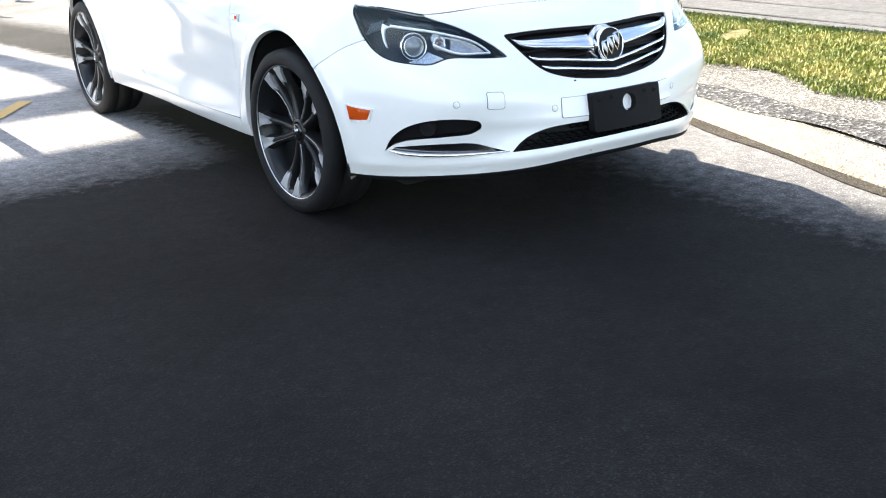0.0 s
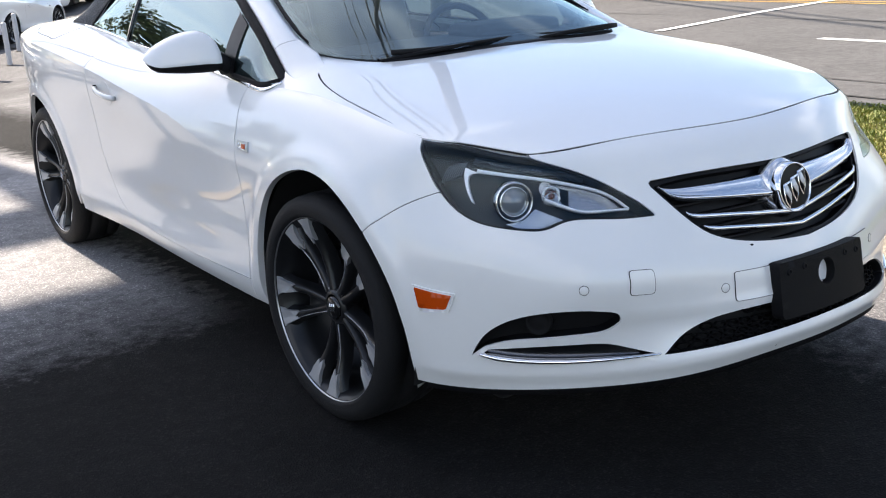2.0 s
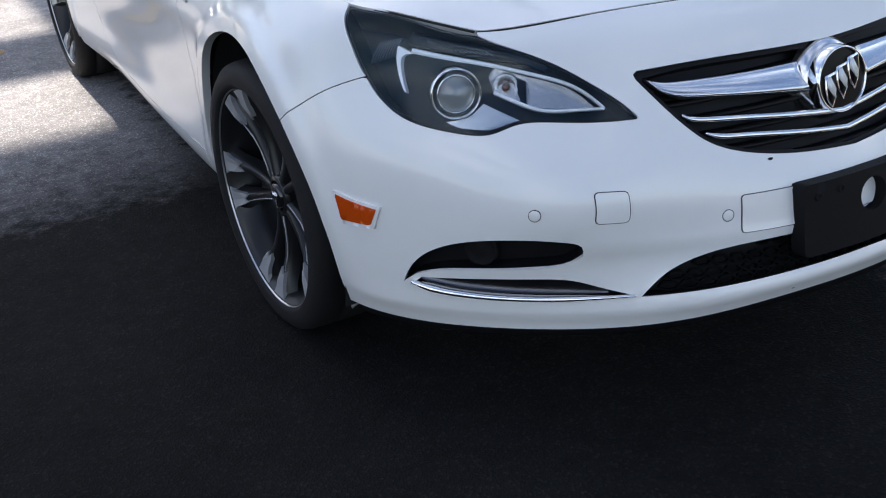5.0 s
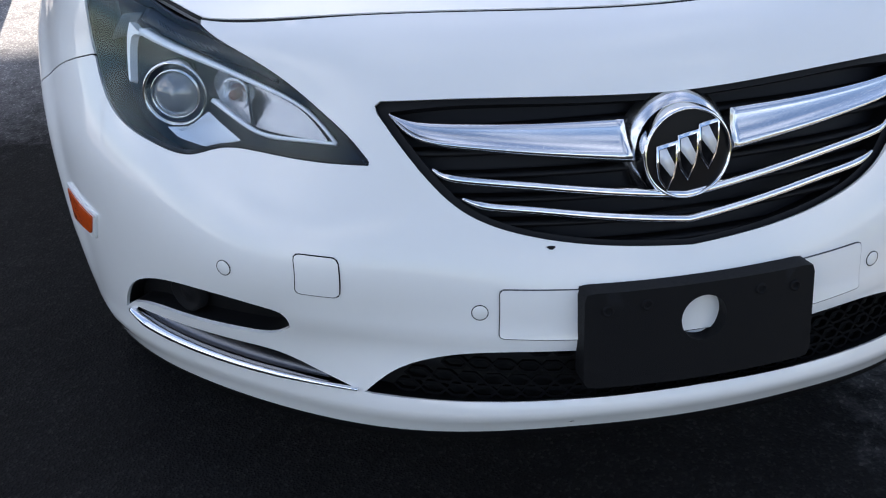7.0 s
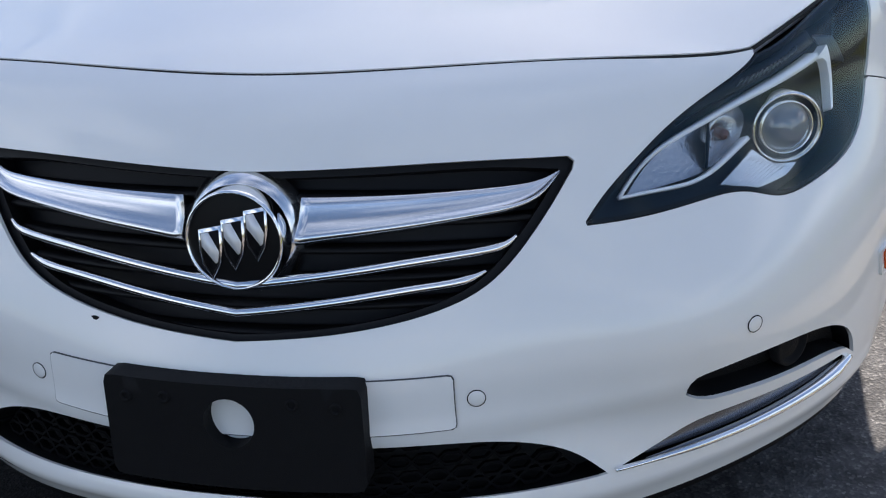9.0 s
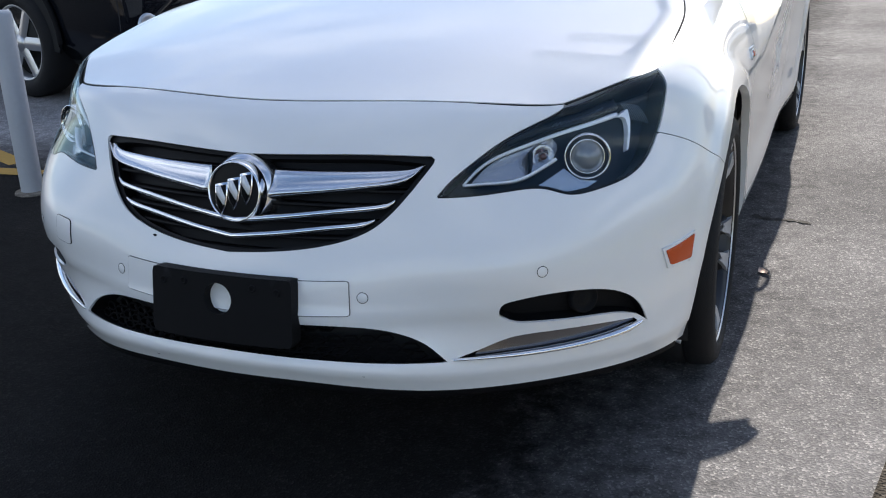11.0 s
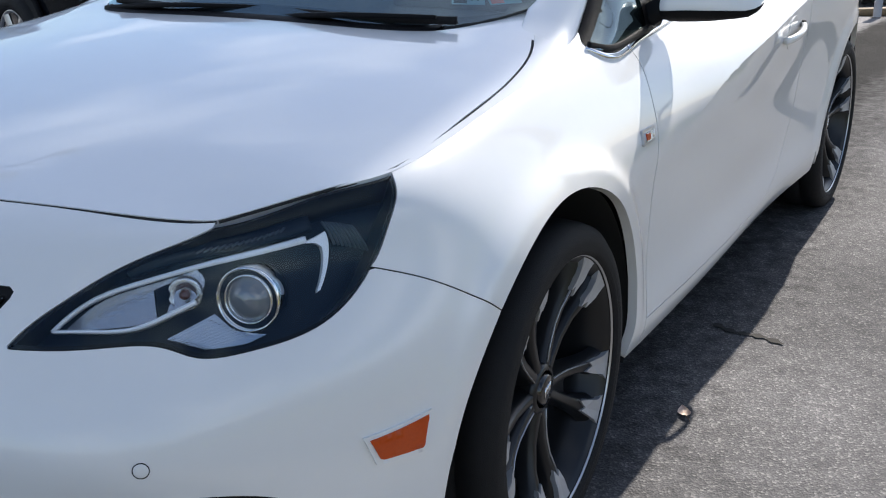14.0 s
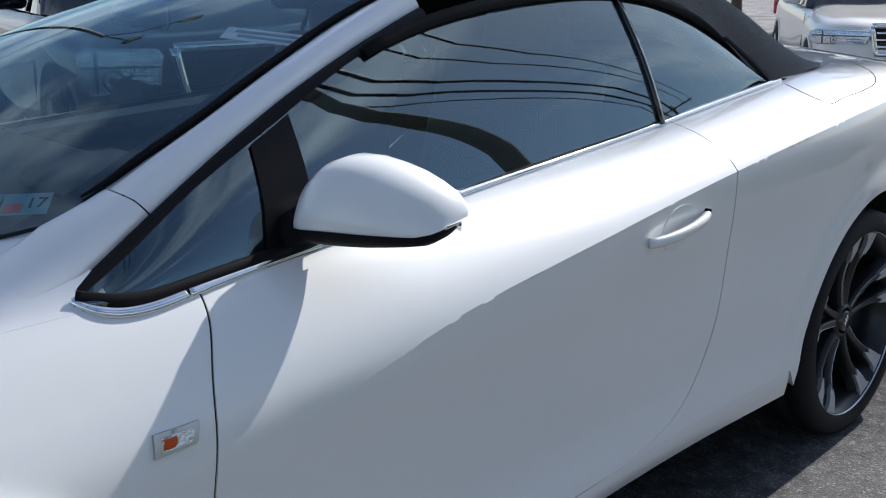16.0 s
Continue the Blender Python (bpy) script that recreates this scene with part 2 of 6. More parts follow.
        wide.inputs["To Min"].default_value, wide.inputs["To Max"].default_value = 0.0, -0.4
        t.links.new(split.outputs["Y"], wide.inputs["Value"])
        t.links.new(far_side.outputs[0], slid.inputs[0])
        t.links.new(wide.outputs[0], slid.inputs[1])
        # its limits follow the car's side and the rear edge of the shade
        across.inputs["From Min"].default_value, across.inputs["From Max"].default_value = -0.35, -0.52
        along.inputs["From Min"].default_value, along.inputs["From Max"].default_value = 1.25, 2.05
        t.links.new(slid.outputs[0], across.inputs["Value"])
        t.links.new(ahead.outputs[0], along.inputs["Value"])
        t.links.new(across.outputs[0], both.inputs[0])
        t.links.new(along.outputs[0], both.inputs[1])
        t.links.new(both.outputs[0], sun_strip_gain.inputs[0])
        sun_strip_gain.inputs[1].default_value = 18.0
        t.links.new(edge.outputs[0], sun_strip_gain.inputs[2])
        t.links.new(sun_strip_gain.outputs[0], shade.inputs[1])
    tint = t.nodes.new("ShaderNodeVectorMath")
    tint.operation = "SCALE"
    t.links.new(ramp.outputs["Color"], tint.inputs[0])
    t.links.new(shade.outputs[0], tint.inputs["Scale"])
    t.links.new(tint.outputs["Vector"], b.inputs["Base Color"])
    b.inputs["Roughness"].default_value = rough
    b.inputs["Specular IOR Level"].default_value = 0.06
    lift = t.nodes.new("ShaderNodeBump")
    lift.inputs["Strength"].default_value, lift.inputs["Distance"].default_value = bump, 0.010
    t.links.new(cells.outputs["Distance"], lift.inputs["Height"])
    t.links.new(lift.outputs["Normal"], b.inputs["Normal"])
    return m


# base near black, for shaded ground; worn paints the sunlit side 9.5 times paler
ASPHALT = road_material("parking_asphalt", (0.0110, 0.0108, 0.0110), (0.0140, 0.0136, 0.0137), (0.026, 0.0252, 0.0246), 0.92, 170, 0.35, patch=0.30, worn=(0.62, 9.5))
ROAD_ASPHALT = road_material("road_asphalt", (0.098, 0.096, 0.096), (0.112, 0.110, 0.109), (0.142, 0.139, 0.137), 0.85, 150, 0.25, patch=0.10)
CONCRETE = road_material("worn_concrete", (0.17, 0.15, 0.125), (0.23, 0.205, 0.17), (0.30, 0.27, 0.23), 0.9, 90, 0.8, patch=0.4)
GRAVEL = road_material("grey_gravel", (0.09, 0.085, 0.08), (0.20, 0.19, 0.175), (0.36, 0.34, 0.32), 0.9, 105, 0.7)
SOIL = road_material("dry_soil", (0.13, 0.115, 0.055), (0.18, 0.16, 0.075), (0.25, 0.22, 0.12), 0.95, 90, 0.8)
LINE_WHITE = material("white_road_paint", (0.62, 0.62, 0.60), 0.7, grain=0.2, grain_scale=60, spots=0.2)
LINE_YELLOW = material("yellow_road_paint", (0.38, 0.22, 0.03), 0.7, grain=0.2, grain_scale=60, spots=0.2)


# ---- body surface of the convertible: nose at -y, left side at +x ----
def spline_matrix(knots):
    """Second derivatives of a natural cubic spline, as a matrix on its values."""
    n, h = len(knots), np.diff(knots)
    a, b = np.eye(n), np.zeros((n, n))
    for i in range(1, n - 1):
        a[i, i - 1:i + 2] = h[i - 1], 2 * (h[i - 1] + h[i]), h[i]
        b[i, i - 1:i + 2] = 6 / h[i - 1], -6 / h[i - 1] - 6 / h[i], 6 / h[i]
    return np.linalg.solve(a, b)


def spline_weights(knots, second, t):
    """Rows of weights on the knots' values, for the natural cubic spline at each t."""
    t = np.atleast_1d(t).astype(float)
    i = np.clip(np.searchsorted(knots, t) - 1, 0, len(knots) - 2)
    h = knots[i + 1] - knots[i]
    a, b = (knots[i + 1] - t) / h, (t - knots[i]) / h
    w = np.zeros((len(t), len(knots)))
    r = np.arange(len(t))
    w[r, i] += a
    w[r, i + 1] += b
    w += ((a ** 3 - a) * h * h / 6)[:, None] * second[i] + ((b ** 3 - b) * h * h / 6)[:, None] * second[i + 1]
    return w


def hood_height(x, y):
    """Height of the bonnet and cowl over the plan."""
    x, y = np.abs(x), np.asarray(y, float)
    middle = np.interp(y, HOOD_Y, HOOD_Z)
    drop = np.interp(y, (-0.80, -0.65, -0.5, 0.0, 0.2, 0.4), (0.098, 0.098, 0.070, 0.056, 0.037, 0.002))
    return middle - drop * (x / 0.80) ** 2.3


hood_knots = np.array([-0.95, -0.80, -0.60, -0.30, 0.0, 0.30, 0.60])
hood_values = np.array([0.825, 0.872, 0.920, 0.970, 1.006, 1.030, 1.045])
HOOD_Y = np.linspace(-0.95, 0.60, 120)
HOOD_Z = spline_weights(hood_knots, spline_matrix(hood_knots), HOOD_Y) @ hood_values

# columns run from the middle of the nose round the corner, along the side to the middle of the tail
COL = np.array([0.0, 0.20, 0.43, 0.68, 0.95, 1.16, 1.52, 1.92, 2.67, 3.42, 4.20, 4.85, 5.30, 5.95])
ROW = np.array([0.0, 0.07, 0.18, 0.30, 0.43, 0.56, 0.72, 0.80])
# x, y, z of each row at the columns: bottom edge, lip, lower, middle, upper, crease, crest and belt
R0 = (0, -1.066, .328, .2, -1.046, .323, .44, -.952, .294, .688, -.754, .273, .834, -.56, .262, .882, -.40, .255, .885, 0, .25, .885, .40, .25,
      .885, 1.15, .25, .88, 1.9, .25, .90, 2.69, .26, .775, 3.3, .28, .62, 3.55, .30, 0, 3.60, .30)
R1 = (0, -1.08, .375, .2, -1.06, .37, .44, -.965, .348, .70, -.758, .328, .85, -.564, .322, .897, -.40, .315, .90, 0, .315, .903, .40, .31,
      .905, 1.15, .30, .90, 1.9, .31, .91, 2.69, .32, .79, 3.3, .34, .64, 3.6, .36, 0, 3.64, .36)
R2 = (0, -1.05, .43, .2, -1.03, .43, .44, -.945, .43, .685, -.80, .43, .855, -.575, .42, .905, -.40, .42, .91, 0, .42, .902, .40, .42,
      .893, 1.15, .41, .893, 1.9, .42, .915, 2.69, .42, .80, 3.3, .45, .66, 3.62, .46, 0, 3.68, .46)
R3 = (0, -1.035, .53, .2, -1.015, .53, .43, -.955, .54, .66, -.845, .55, .852, -.58, .53, .912, -.40, .53, .918, 0, .54, .903, .40, .55,
      .897, 1.15, .54, .90, 1.9, .56, .922, 2.69, .56, .81, 3.3, .58, .66, 3.63, .59, 0, 3.69, .59)
R4 = (0, -.972, .655, .2, -.958, .655, .43, -.905, .66, .66, -.785, .665, .845, -.56, .65, .918, -.35, .655, .926, 0, .66, .909, .40, .67,
      .912, 1.15, .69, .912, 1.9, .75, .925, 2.69, .78, .81, 3.3, .80, .655, 3.61, .80, 0, 3.68, .80)
R5 = (0, -.905, .785, .2, -.892, .783, .42, -.835, .775, .65, -.70, .77, .815, -.50, .77, .885, -.35, .785, .905, 0, .79, .902, .41, .785,
      .913, 1.15, .855, .905, 1.9, .935, .91, 2.69, 1.0, .785, 3.3, 1.0, .62, 3.57, .98, 0, 3.65, .97)
CREST = (0, -.81, .2, -.79, .43, -.735, .633, -.651, .735, -.51, .79, -.40, .805, -.02)
BELT = (.80, .40, .958, .765, 1.15, .985, .715, 1.9, 1.022, .69, 2.69, 1.075, .61, 3.3, 1.06, .48, 3.48, 1.045, 0, 3.56, 1.04)


def control_net():
    rows = [np.reshape(r, (-1, 3)) for r in (R0, R1, R2, R3, R4, R5)]
    front = np.reshape(CREST, (-1, 2))
    crest = np.vstack([np.c_[front, hood_height(front[:, 0], front[:, 1])], np.reshape(BELT, (-1, 3))])
    inner = crest.copy()                                   # a guide just inside the crest
    for i, (x, y, z) in enumerate(crest):
        if i < 7:
            way = np.array([0.35 - x * 1.3, 0.5 + 0.25 * (i < 4)]) * (0.0 if x == 0 else 1.0) + (0, 1.0 if x == 0 else 0.0)
            way = 0.08 * way / np.linalg.norm(way)
            inner[i] = x + way[0], y + way[1], hood_height(x + way[0], y + way[1])
        else:
            inner[i] = x - 0.07 * (x > 0), y - 0.05 * (i > 11), z + 0.012
    return np.array(rows + [crest, inner])


NET = control_net()
# mirrored columns make the nose and the tail smooth across the middle
FULL_COL = np.r_[-COL[:0:-1], COL, 2 * COL[-1] - COL[-2:-5:-1]]
FULL_NET = np.concatenate([NET[:, :0:-1] * (-1, 1, 1), NET, NET[:, -2:-5:-1] * (-1, 1, 1)], 1)
SECOND_COL, SECOND_ROW = spline_matrix(FULL_COL), spline_matrix(ROW)


def crease_line(u):
    """Where the shoulder crease runs along the side."""
    return np.interp(u, (1.99, 2.29, 2.40, 2.50, 2.62, 3.4, 4.0), (0.47, 0.527, 0.543, 0.553, 0.557, 0.561, 0.568))


def skin(u, v):
    """Points of the body's side surface."""
    shape = np.shape(u)
    u, v = np.ravel(u), np.ravel(v)
    wu, wv = spline_weights(FULL_COL, SECOND_COL, u), spline_weights(ROW, SECOND_ROW, v)
    p = np.einsum("nr,nc,rck->nk", wv, wu, FULL_NET)
    # pressed lines: the shoulder crease, the chin lip and the fold over the lower intake
    a = np.abs(u)
    crease = v - crease_line(a)
    fold = 0.019 * np.where(crease > 0, np.exp(-crease / 0.07), np.exp(crease / 0.035)) * np.clip((a - 2.12) / 0.8, 0, 1) * np.clip((5.2 - a) / 0.6, 0, 1)
    fold += 0.011 * np.exp(-np.abs(v - 0.058) / 0.017) * np.clip((1.12 - a) / 0.15, 0, 1)
    fold += 0.008 * np.exp(-np.abs(v - 0.228) / 0.02) * np.clip((0.58 - a) / 0.05, 0, 1)
    out = np.stack([p[:, 0], p[:, 1] - 1.3, np.zeros(len(p))], -1)
    out[:, 1] = np.where(a < 1.0, np.minimum(p[:, 1] + 0.1, -0.05), 0.0)
    p += fold[:, None] * out / (np.linalg.norm(out, axis=1, keepdims=True) + 1e-9)
    for cy, cz, r in ((-.03, .345, .424), (2.70, .34, .41)):          # flared lips of the wheel arches
        d = np.hypot(p[:, 1] - cy, p[:, 2] - cz) - r
        lip = np.clip((np.abs(p[:, 0]) - 0.80) / 0.08, 0, 1) * np.exp(-(np.maximum(d - 0.032, 0) / 0.026) ** 2) * (np.clip((1.99 - a) / 0.03, 0, 1) if cy < 1 else 1.0) * np.clip((p[:, 2] - 0.30) / 0.15, 0, 1)
        p[:, 0] += np.sign(p[:, 0]) * 0.011 * lip
    return p.reshape(*shape, 3)


def skin_normal(u, v, e=1e-3):
    du, dv = skin(u + e, v) - skin(u - e, v), skin(u, v + e) - skin(u, v - e)
    n = np.cross(du, dv)
    return n / (np.linalg.norm(n, axis=-1, keepdims=True) + 1e-12)


GRID_U, GRID_V = np.meshgrid(np.linspace(0, COL[-1], 300), np.linspace(0, ROW[-2] + 0.02, 70))
GRID_P = skin(GRID_U, GRID_V)


def locate(points, axes):
    """The surface's (u, v) where the given axes (0 x, 1 y, 2 z) have the given values."""
    found = []
    for p in points:
        off = ((GRID_P[..., axes] - p) ** 2).sum(-1)
        k = np.unravel_index(np.argmin(off), off.shape)
        uv = np.array([GRID_U[k], GRID_V[k]])
        for _ in range(8):
            here = skin(uv[:1], uv[1:])[0, axes]
            j = np.array([(skin(uv[:1] + 1e-4, uv[1:])[0, axes] - here) * 1e4, (skin(uv[:1], uv[1:] + 1e-4)[0, axes] - here) * 1e4]).T
            uv = uv + np.clip(np.linalg.lstsq(j, np.array(p) - here, rcond=None)[0], -0.05, 0.05)
        found.append(uv)
    return np.array(found)


# ---- mesh tools ----
from mathutils.geometry import delaunay_2d_cdt


def part(name, geometry, mat, parent=None, label="", smooth=True):
    """One mesh object, under a thing or a part. geometry: vertices and faces."""
    verts, faces = geometry
    me = bpy.data.meshes.new(name)
    me.from_pydata([tuple(map(float, v)) for v in verts], [], [tuple(map(int, f)) for f in faces])
    me.materials.append(mat)
    if smooth:
        me.polygons.foreach_set("use_smooth", [True] * len(me.polygons))
    me.update()
    ob = new(name, me)
    if parent is not None:
        ob.parent = parent
    if label:
        ob["label"] = label
    return ob


def thing(name, label, category, group="", at=None):
    ob = new(name)
    ob.empty_display_size = 0.1
    if at is not None:
        ob.matrix_world = at
    return tagged(ob, label, category, group)


def joined(*pieces):
    verts, faces, n = [], [], 0
    for v, f in pieces:
        verts.extend(map(tuple, v))
        faces.extend(tuple(i + n for i in face) for face in f)
        n += len(v)
    return verts, faces


def mirrored(geometry):
    v, f = geometry
    return [(-p[0], p[1], p[2]) for p in v], [tuple(reversed(face)) for face in f]


def facing(geometry, way):
    """The same faces, turned so that on the whole they look along way."""
    v, f = geometry
    p = np.array(v, float)
    total = sum(np.cross(p[q[1]] - p[q[0]], p[q[2]] - p[q[0]]) for q in f)
    return (v, f) if total @ np.array(way, float) > 0 else (v, [tuple(reversed(q)) for q in f])


def moved(geometry, m):
    v, f = geometry
    return [tuple(m @ Vector(p)) for p in v], f


def curve(points, n=8):
    """A smooth open line through the points, centripetal enough for outlines; works in any dimension."""
    p = np.array(points, float)
    d = np.r_[0, np.cumsum(np.linalg.norm(np.diff(p, axis=0), axis=1) ** 0.7)]
    t = np.concatenate([np.linspace(d[i], d[i + 1], n, endpoint=False) for i in range(len(d) - 1)] + [d[-1:]])
    if len(p) < 3:
        return np.array([np.interp(t, d, p[:, k]) for k in range(p.shape[1])]).T
    return spline_weights(d, spline_matrix(d), t) @ p


def resampled(points, step):
    p = np.array(points, float)
    d = np.r_[0, np.cumsum(np.linalg.norm(np.diff(p, axis=0), axis=1))]
    n = max(2, int(round(d[-1] / step)) + 1)
    t = np.linspace(0, d[-1], n)
    return np.array([np.interp(t, d, p[:, k]) for k in range(p.shape[1])]).T


def loop_of(*lines, step=0.012):
    """A closed outline out of open lines that meet end to end."""
    out = []
    for line in lines:
        out.extend(resampled(line, step)[:-1])
    return np.array(out)


def inside(points, loop):
    x, y = points[:, 0], points[:, 1]
    hit = np.zeros(len(points), bool)
    a, b = loop, np.roll(loop, -1, 0)
    for (x0, y0), (x1, y1) in zip(a, b):
        if y0 != y1:
            hit ^= ((y0 > y) != (y1 > y)) & (x < (x1 - x0) * (y - y0) / (y1 - y0) + x0)
    return hit


def panel(outer, holes=(), spacing=0.028, surface=skin, normal=skin_normal, depth=0.02, offset=0.0, rim=True, hole_rim=True, follow=None):
    """A sheet of the surface inside the outline, less its holes, with edges turned inwards."""
    loops = [np.asarray(outer)] + [np.asarray(h) for h in holes]
    low, high = loops[0].min(0), loops[0].max(0)
    gu, gv = np.meshgrid(np.arange(low[0], high[0], spacing), np.arange(low[1], high[1], spacing * 0.8))
    if follow is not None:                                   # rows that run beside a line
        gu, gv = np.meshgrid(np.arange(low[0], high[0], spacing), (np.arange(-70, 70) + 0.5) * spacing * 0.8)
        gv = gv + follow(gu)
    grid = np.c_[gu.ravel(), gv.ravel()]
    keep = inside(grid, loops[0])
    for h in loops[1:]:
        keep &= ~inside(grid, h)
    grid = grid[keep]
    edge = np.vstack(loops)
    if len(grid):
        near = np.array([np.min(((edge - g) ** 2).sum(1)) for g in grid])
        grid = grid[near > (spacing * 0.35) ** 2]
    verts, edges = [], []
    for lp in loops:
        n = len(verts)
        verts.extend(Vector(p) for p in lp)
        edges.extend((n + i, n + (i + 1) % len(lp)) for i in range(len(lp)))
    verts.extend(Vector(p) for p in grid)
    out = delaunay_2d_cdt(verts, edges, [], 0, 1e-7)
    uv, tris = np.array([tuple(p) for p in out[0]]), np.array([tuple(f) for f in out[2] if len(f) == 3])
    middle = uv[tris].mean(1)
    keep = inside(middle, loops[0])
    for h in loops[1:]:
        keep &= ~inside(middle, h)
    tris = tris[keep]
    nor = normal(uv[:, 0], uv[:, 1])
    pos = surface(uv[:, 0], uv[:, 1]) + offset * nor
    a, b, c = (pos[tris[:, k]] for k in range(3))
    turn = (np.cross(b - a, c - a) * nor[tris].mean(1)).sum(1) < 0
    tris[turn] = tris[turn][:, ::-1]
    verts, faces = pos.tolist(), tris.tolist()
    if rim:
        for lp, outward in [(loops[0], 1)] + [(h, -1) for h in loops[1:] if hole_rim]:
            nn = normal(lp[:, 0], lp[:, 1])
            top = surface(lp[:, 0], lp[:, 1]) + offset * nn
            n, k = len(verts), len(lp)
            area = ((lp[:, 0] * np.roll(lp[:, 1], -1)) - (np.roll(lp[:, 0], -1) * lp[:, 1])).sum()
            verts.extend(top.tolist())
            verts.extend((top - nn * depth).tolist())
            for i in range(k):
                j = (i + 1) % k
                f = (n + i, n + k + i, n + k + j, n + j)
                faces.append(f if (area > 0) == (outward > 0) else f[::-1])
    return verts, faces


def lining(lp, depth, surface=skin, normal=skin_normal, offset=0.0):
    """The inner wall of an opening."""
    nn = normal(lp[:, 0], lp[:, 1])
    top = surface(lp[:, 0], lp[:, 1]) + offset * nn
    n = len(lp)
    return top.tolist() + (top - depth * nn).tolist(), [(i, (i + 1) % n, n + (i + 1) % n, n + i) for i in range(n)]


def gap_strip(line, surface=skin, normal=skin_normal, width=0.003, sink=0.004):
    """Dark bottom of a shut line."""
    p, n = surface(line[:, 0], line[:, 1]), normal(line[:, 0], line[:, 1])
    return sweep(p - sink * n, [(-width, -.001), (width, -.001), (width, .001), (-width, .001)], ups=n)


def lathe(profile, n=48, axis="x"):
    """The profile of (along, radius) turned round an axis."""
    verts, faces, m = [], [], len(profile)
    for i in range(n):
        a = 2 * math.pi * i / n
        c, s = math.cos(a), math.sin(a)
        for along, r in profile:
            verts.append({"x": (along, r * c, r * s), "y": (r * s, along, r * c), "z": (r * c, r * s, along)}[axis])
    for i in range(n):
        for k in range(m - 1):
            a, b = i * m + k, ((i + 1) % n) * m + k
            faces.append((a, b, b + 1, a + 1))
    return verts, faces


def sweep(path, section, closed=False, ups=None, scale=None):
    """A section of (side, up) carried along a path, its ends capped."""
    p = np.array(path, float)
    k, n = len(section), len(p)
    t = np.gradient(p, axis=0)
    t /= np.linalg.norm(t, axis=1, keepdims=True) + 1e-12
    verts, faces = [], []
    for i in range(n):
        up = np.array(ups[i] if ups is not None else (0, 0, 1), float)
        side = np.cross(t[i], up)
        side /= np.linalg.norm(side) + 1e-12
        up = np.cross(side, t[i])
        g = 1.0 if scale is None else scale[i]
        verts.extend((p[i] + g * (a * side + b * up)).tolist() for a, b in section)
    for i in range(n - 1):
        for j in range(k):
            a, b = i * k + j, i * k + (j + 1) % k
            faces.append((a, a + k, b + k, b))
    faces.append(tuple(range(k)))
    faces.append(tuple(range((n - 1) * k, n * k))[::-1])
    return verts, faces


def ring_section(r, n=8):
    return [(r * math.cos(2 * math.pi * i / n), r * math.sin(2 * math.pi * i / n)) for i in range(n)]


def block(sx, sy, sz, bevel=0.01, at=(0, 0, 0), segments=2):
    bm = bmesh.new()
    bmesh.ops.create_cube(bm, size=1.0)
    bmesh.ops.scale(bm, vec=(sx, sy, sz), verts=bm.verts)
    if bevel:
        bmesh.ops.bevel(bm, geom=bm.edges[:], offset=bevel, segments=segments, affect="EDGES", profile=0.5)
    v = [(p.co.x + at[0], p.co.y + at[1], p.co.z + at[2]) for p in bm.verts]
    bm.verts.index_update()
    f = [tuple(q.index for q in face.verts) for face in bm.faces]
    bm.free()
    return v, f


def loft(sections):
    """Quads between open sections with equal counts of points."""
    s = np.array(sections, float)
    m, n = s.shape[:2]
    faces = [(i * n + j, (i + 1) * n + j, (i + 1) * n + j + 1, i * n + j + 1) for i in range(m - 1) for j in range(n - 1)]
    return s.reshape(-1, 3).tolist(), faces


def slab(outline, thickness, bevel=0.004, segments=2):
    """A plate with the (x, y) outline and a rounded edge, its top at z = thickness."""
    bm = bmesh.new()
    low = [bm.verts.new((*p, 0)) for p in outline]
    face = bm.faces.new(low)
    got = bmesh.ops.extrude_face_region(bm, geom=[face])
    top = [g for g in got["geom"] if isinstance(g, bmesh.types.BMVert)]
    bmesh.ops.translate(bm, vec=(0, 0, thickness), verts=top)
    bmesh.ops.recalc_face_normals(bm, faces=bm.faces)
    if bevel:
        edges = [e for e in bm.edges if all(v in top for v in e.verts)]
        bmesh.ops.bevel(bm, geom=edges, offset=bevel, segments=segments, affect="EDGES", profile=0.5)
    bm.verts.index_update()
    out = [tuple(v.co) for v in bm.verts], [tuple(v.index for v in f.verts) for f in bm.faces]
    bm.free()
    return out


def words(name, text, size, mat, at, parent=None, depth=0.0006):
    """Flat lettering in the built-in font, as a mesh."""
    c = bpy.data.curves.new(name, "FONT")
    c.body, c.size, c.extrude, c.align_x, c.align_y = text, size, depth, "CENTER", "CENTER"
    tmp = bpy.data.objects.new(name, c)
    me = bpy.data.meshes.new_from_object(tmp)
    bpy.data.objects.remove(tmp)
    me.materials.clear()
    me.materials.append(mat)
    ob = new(name, me)
    ob.parent = parent
    ob.matrix_local = at
    return ob


# ---- the white convertible ----
def hood_surface(x, y):
    x, y = np.asarray(x, float), np.asarray(y, float)
    w = np.clip((np.abs(x) / np.interp(y, CREST_XY[:, 1], CREST_XY[:, 0]) - 0.75) / 0.25, 0, 1) ** 2
    return np.stack([x, y, hood_height(x, y) + w * np.interp(y, CREST_XY[:, 1], CREST_GAP)], -1)


def hood_normal(x, y, e=1e-3):
    dx, dy = hood_surface(x + e, y) - hood_surface(x - e, y), hood_surface(x, y + e) - hood_surface(x, y - e)
    n = np.cross(dx, dy)
    return n / np.linalg.norm(n, axis=-1, keepdims=True)


crest_u = np.linspace(0.68, 1.92, 60)
crest_line = skin(crest_u, np.full(60, ROW[6]))
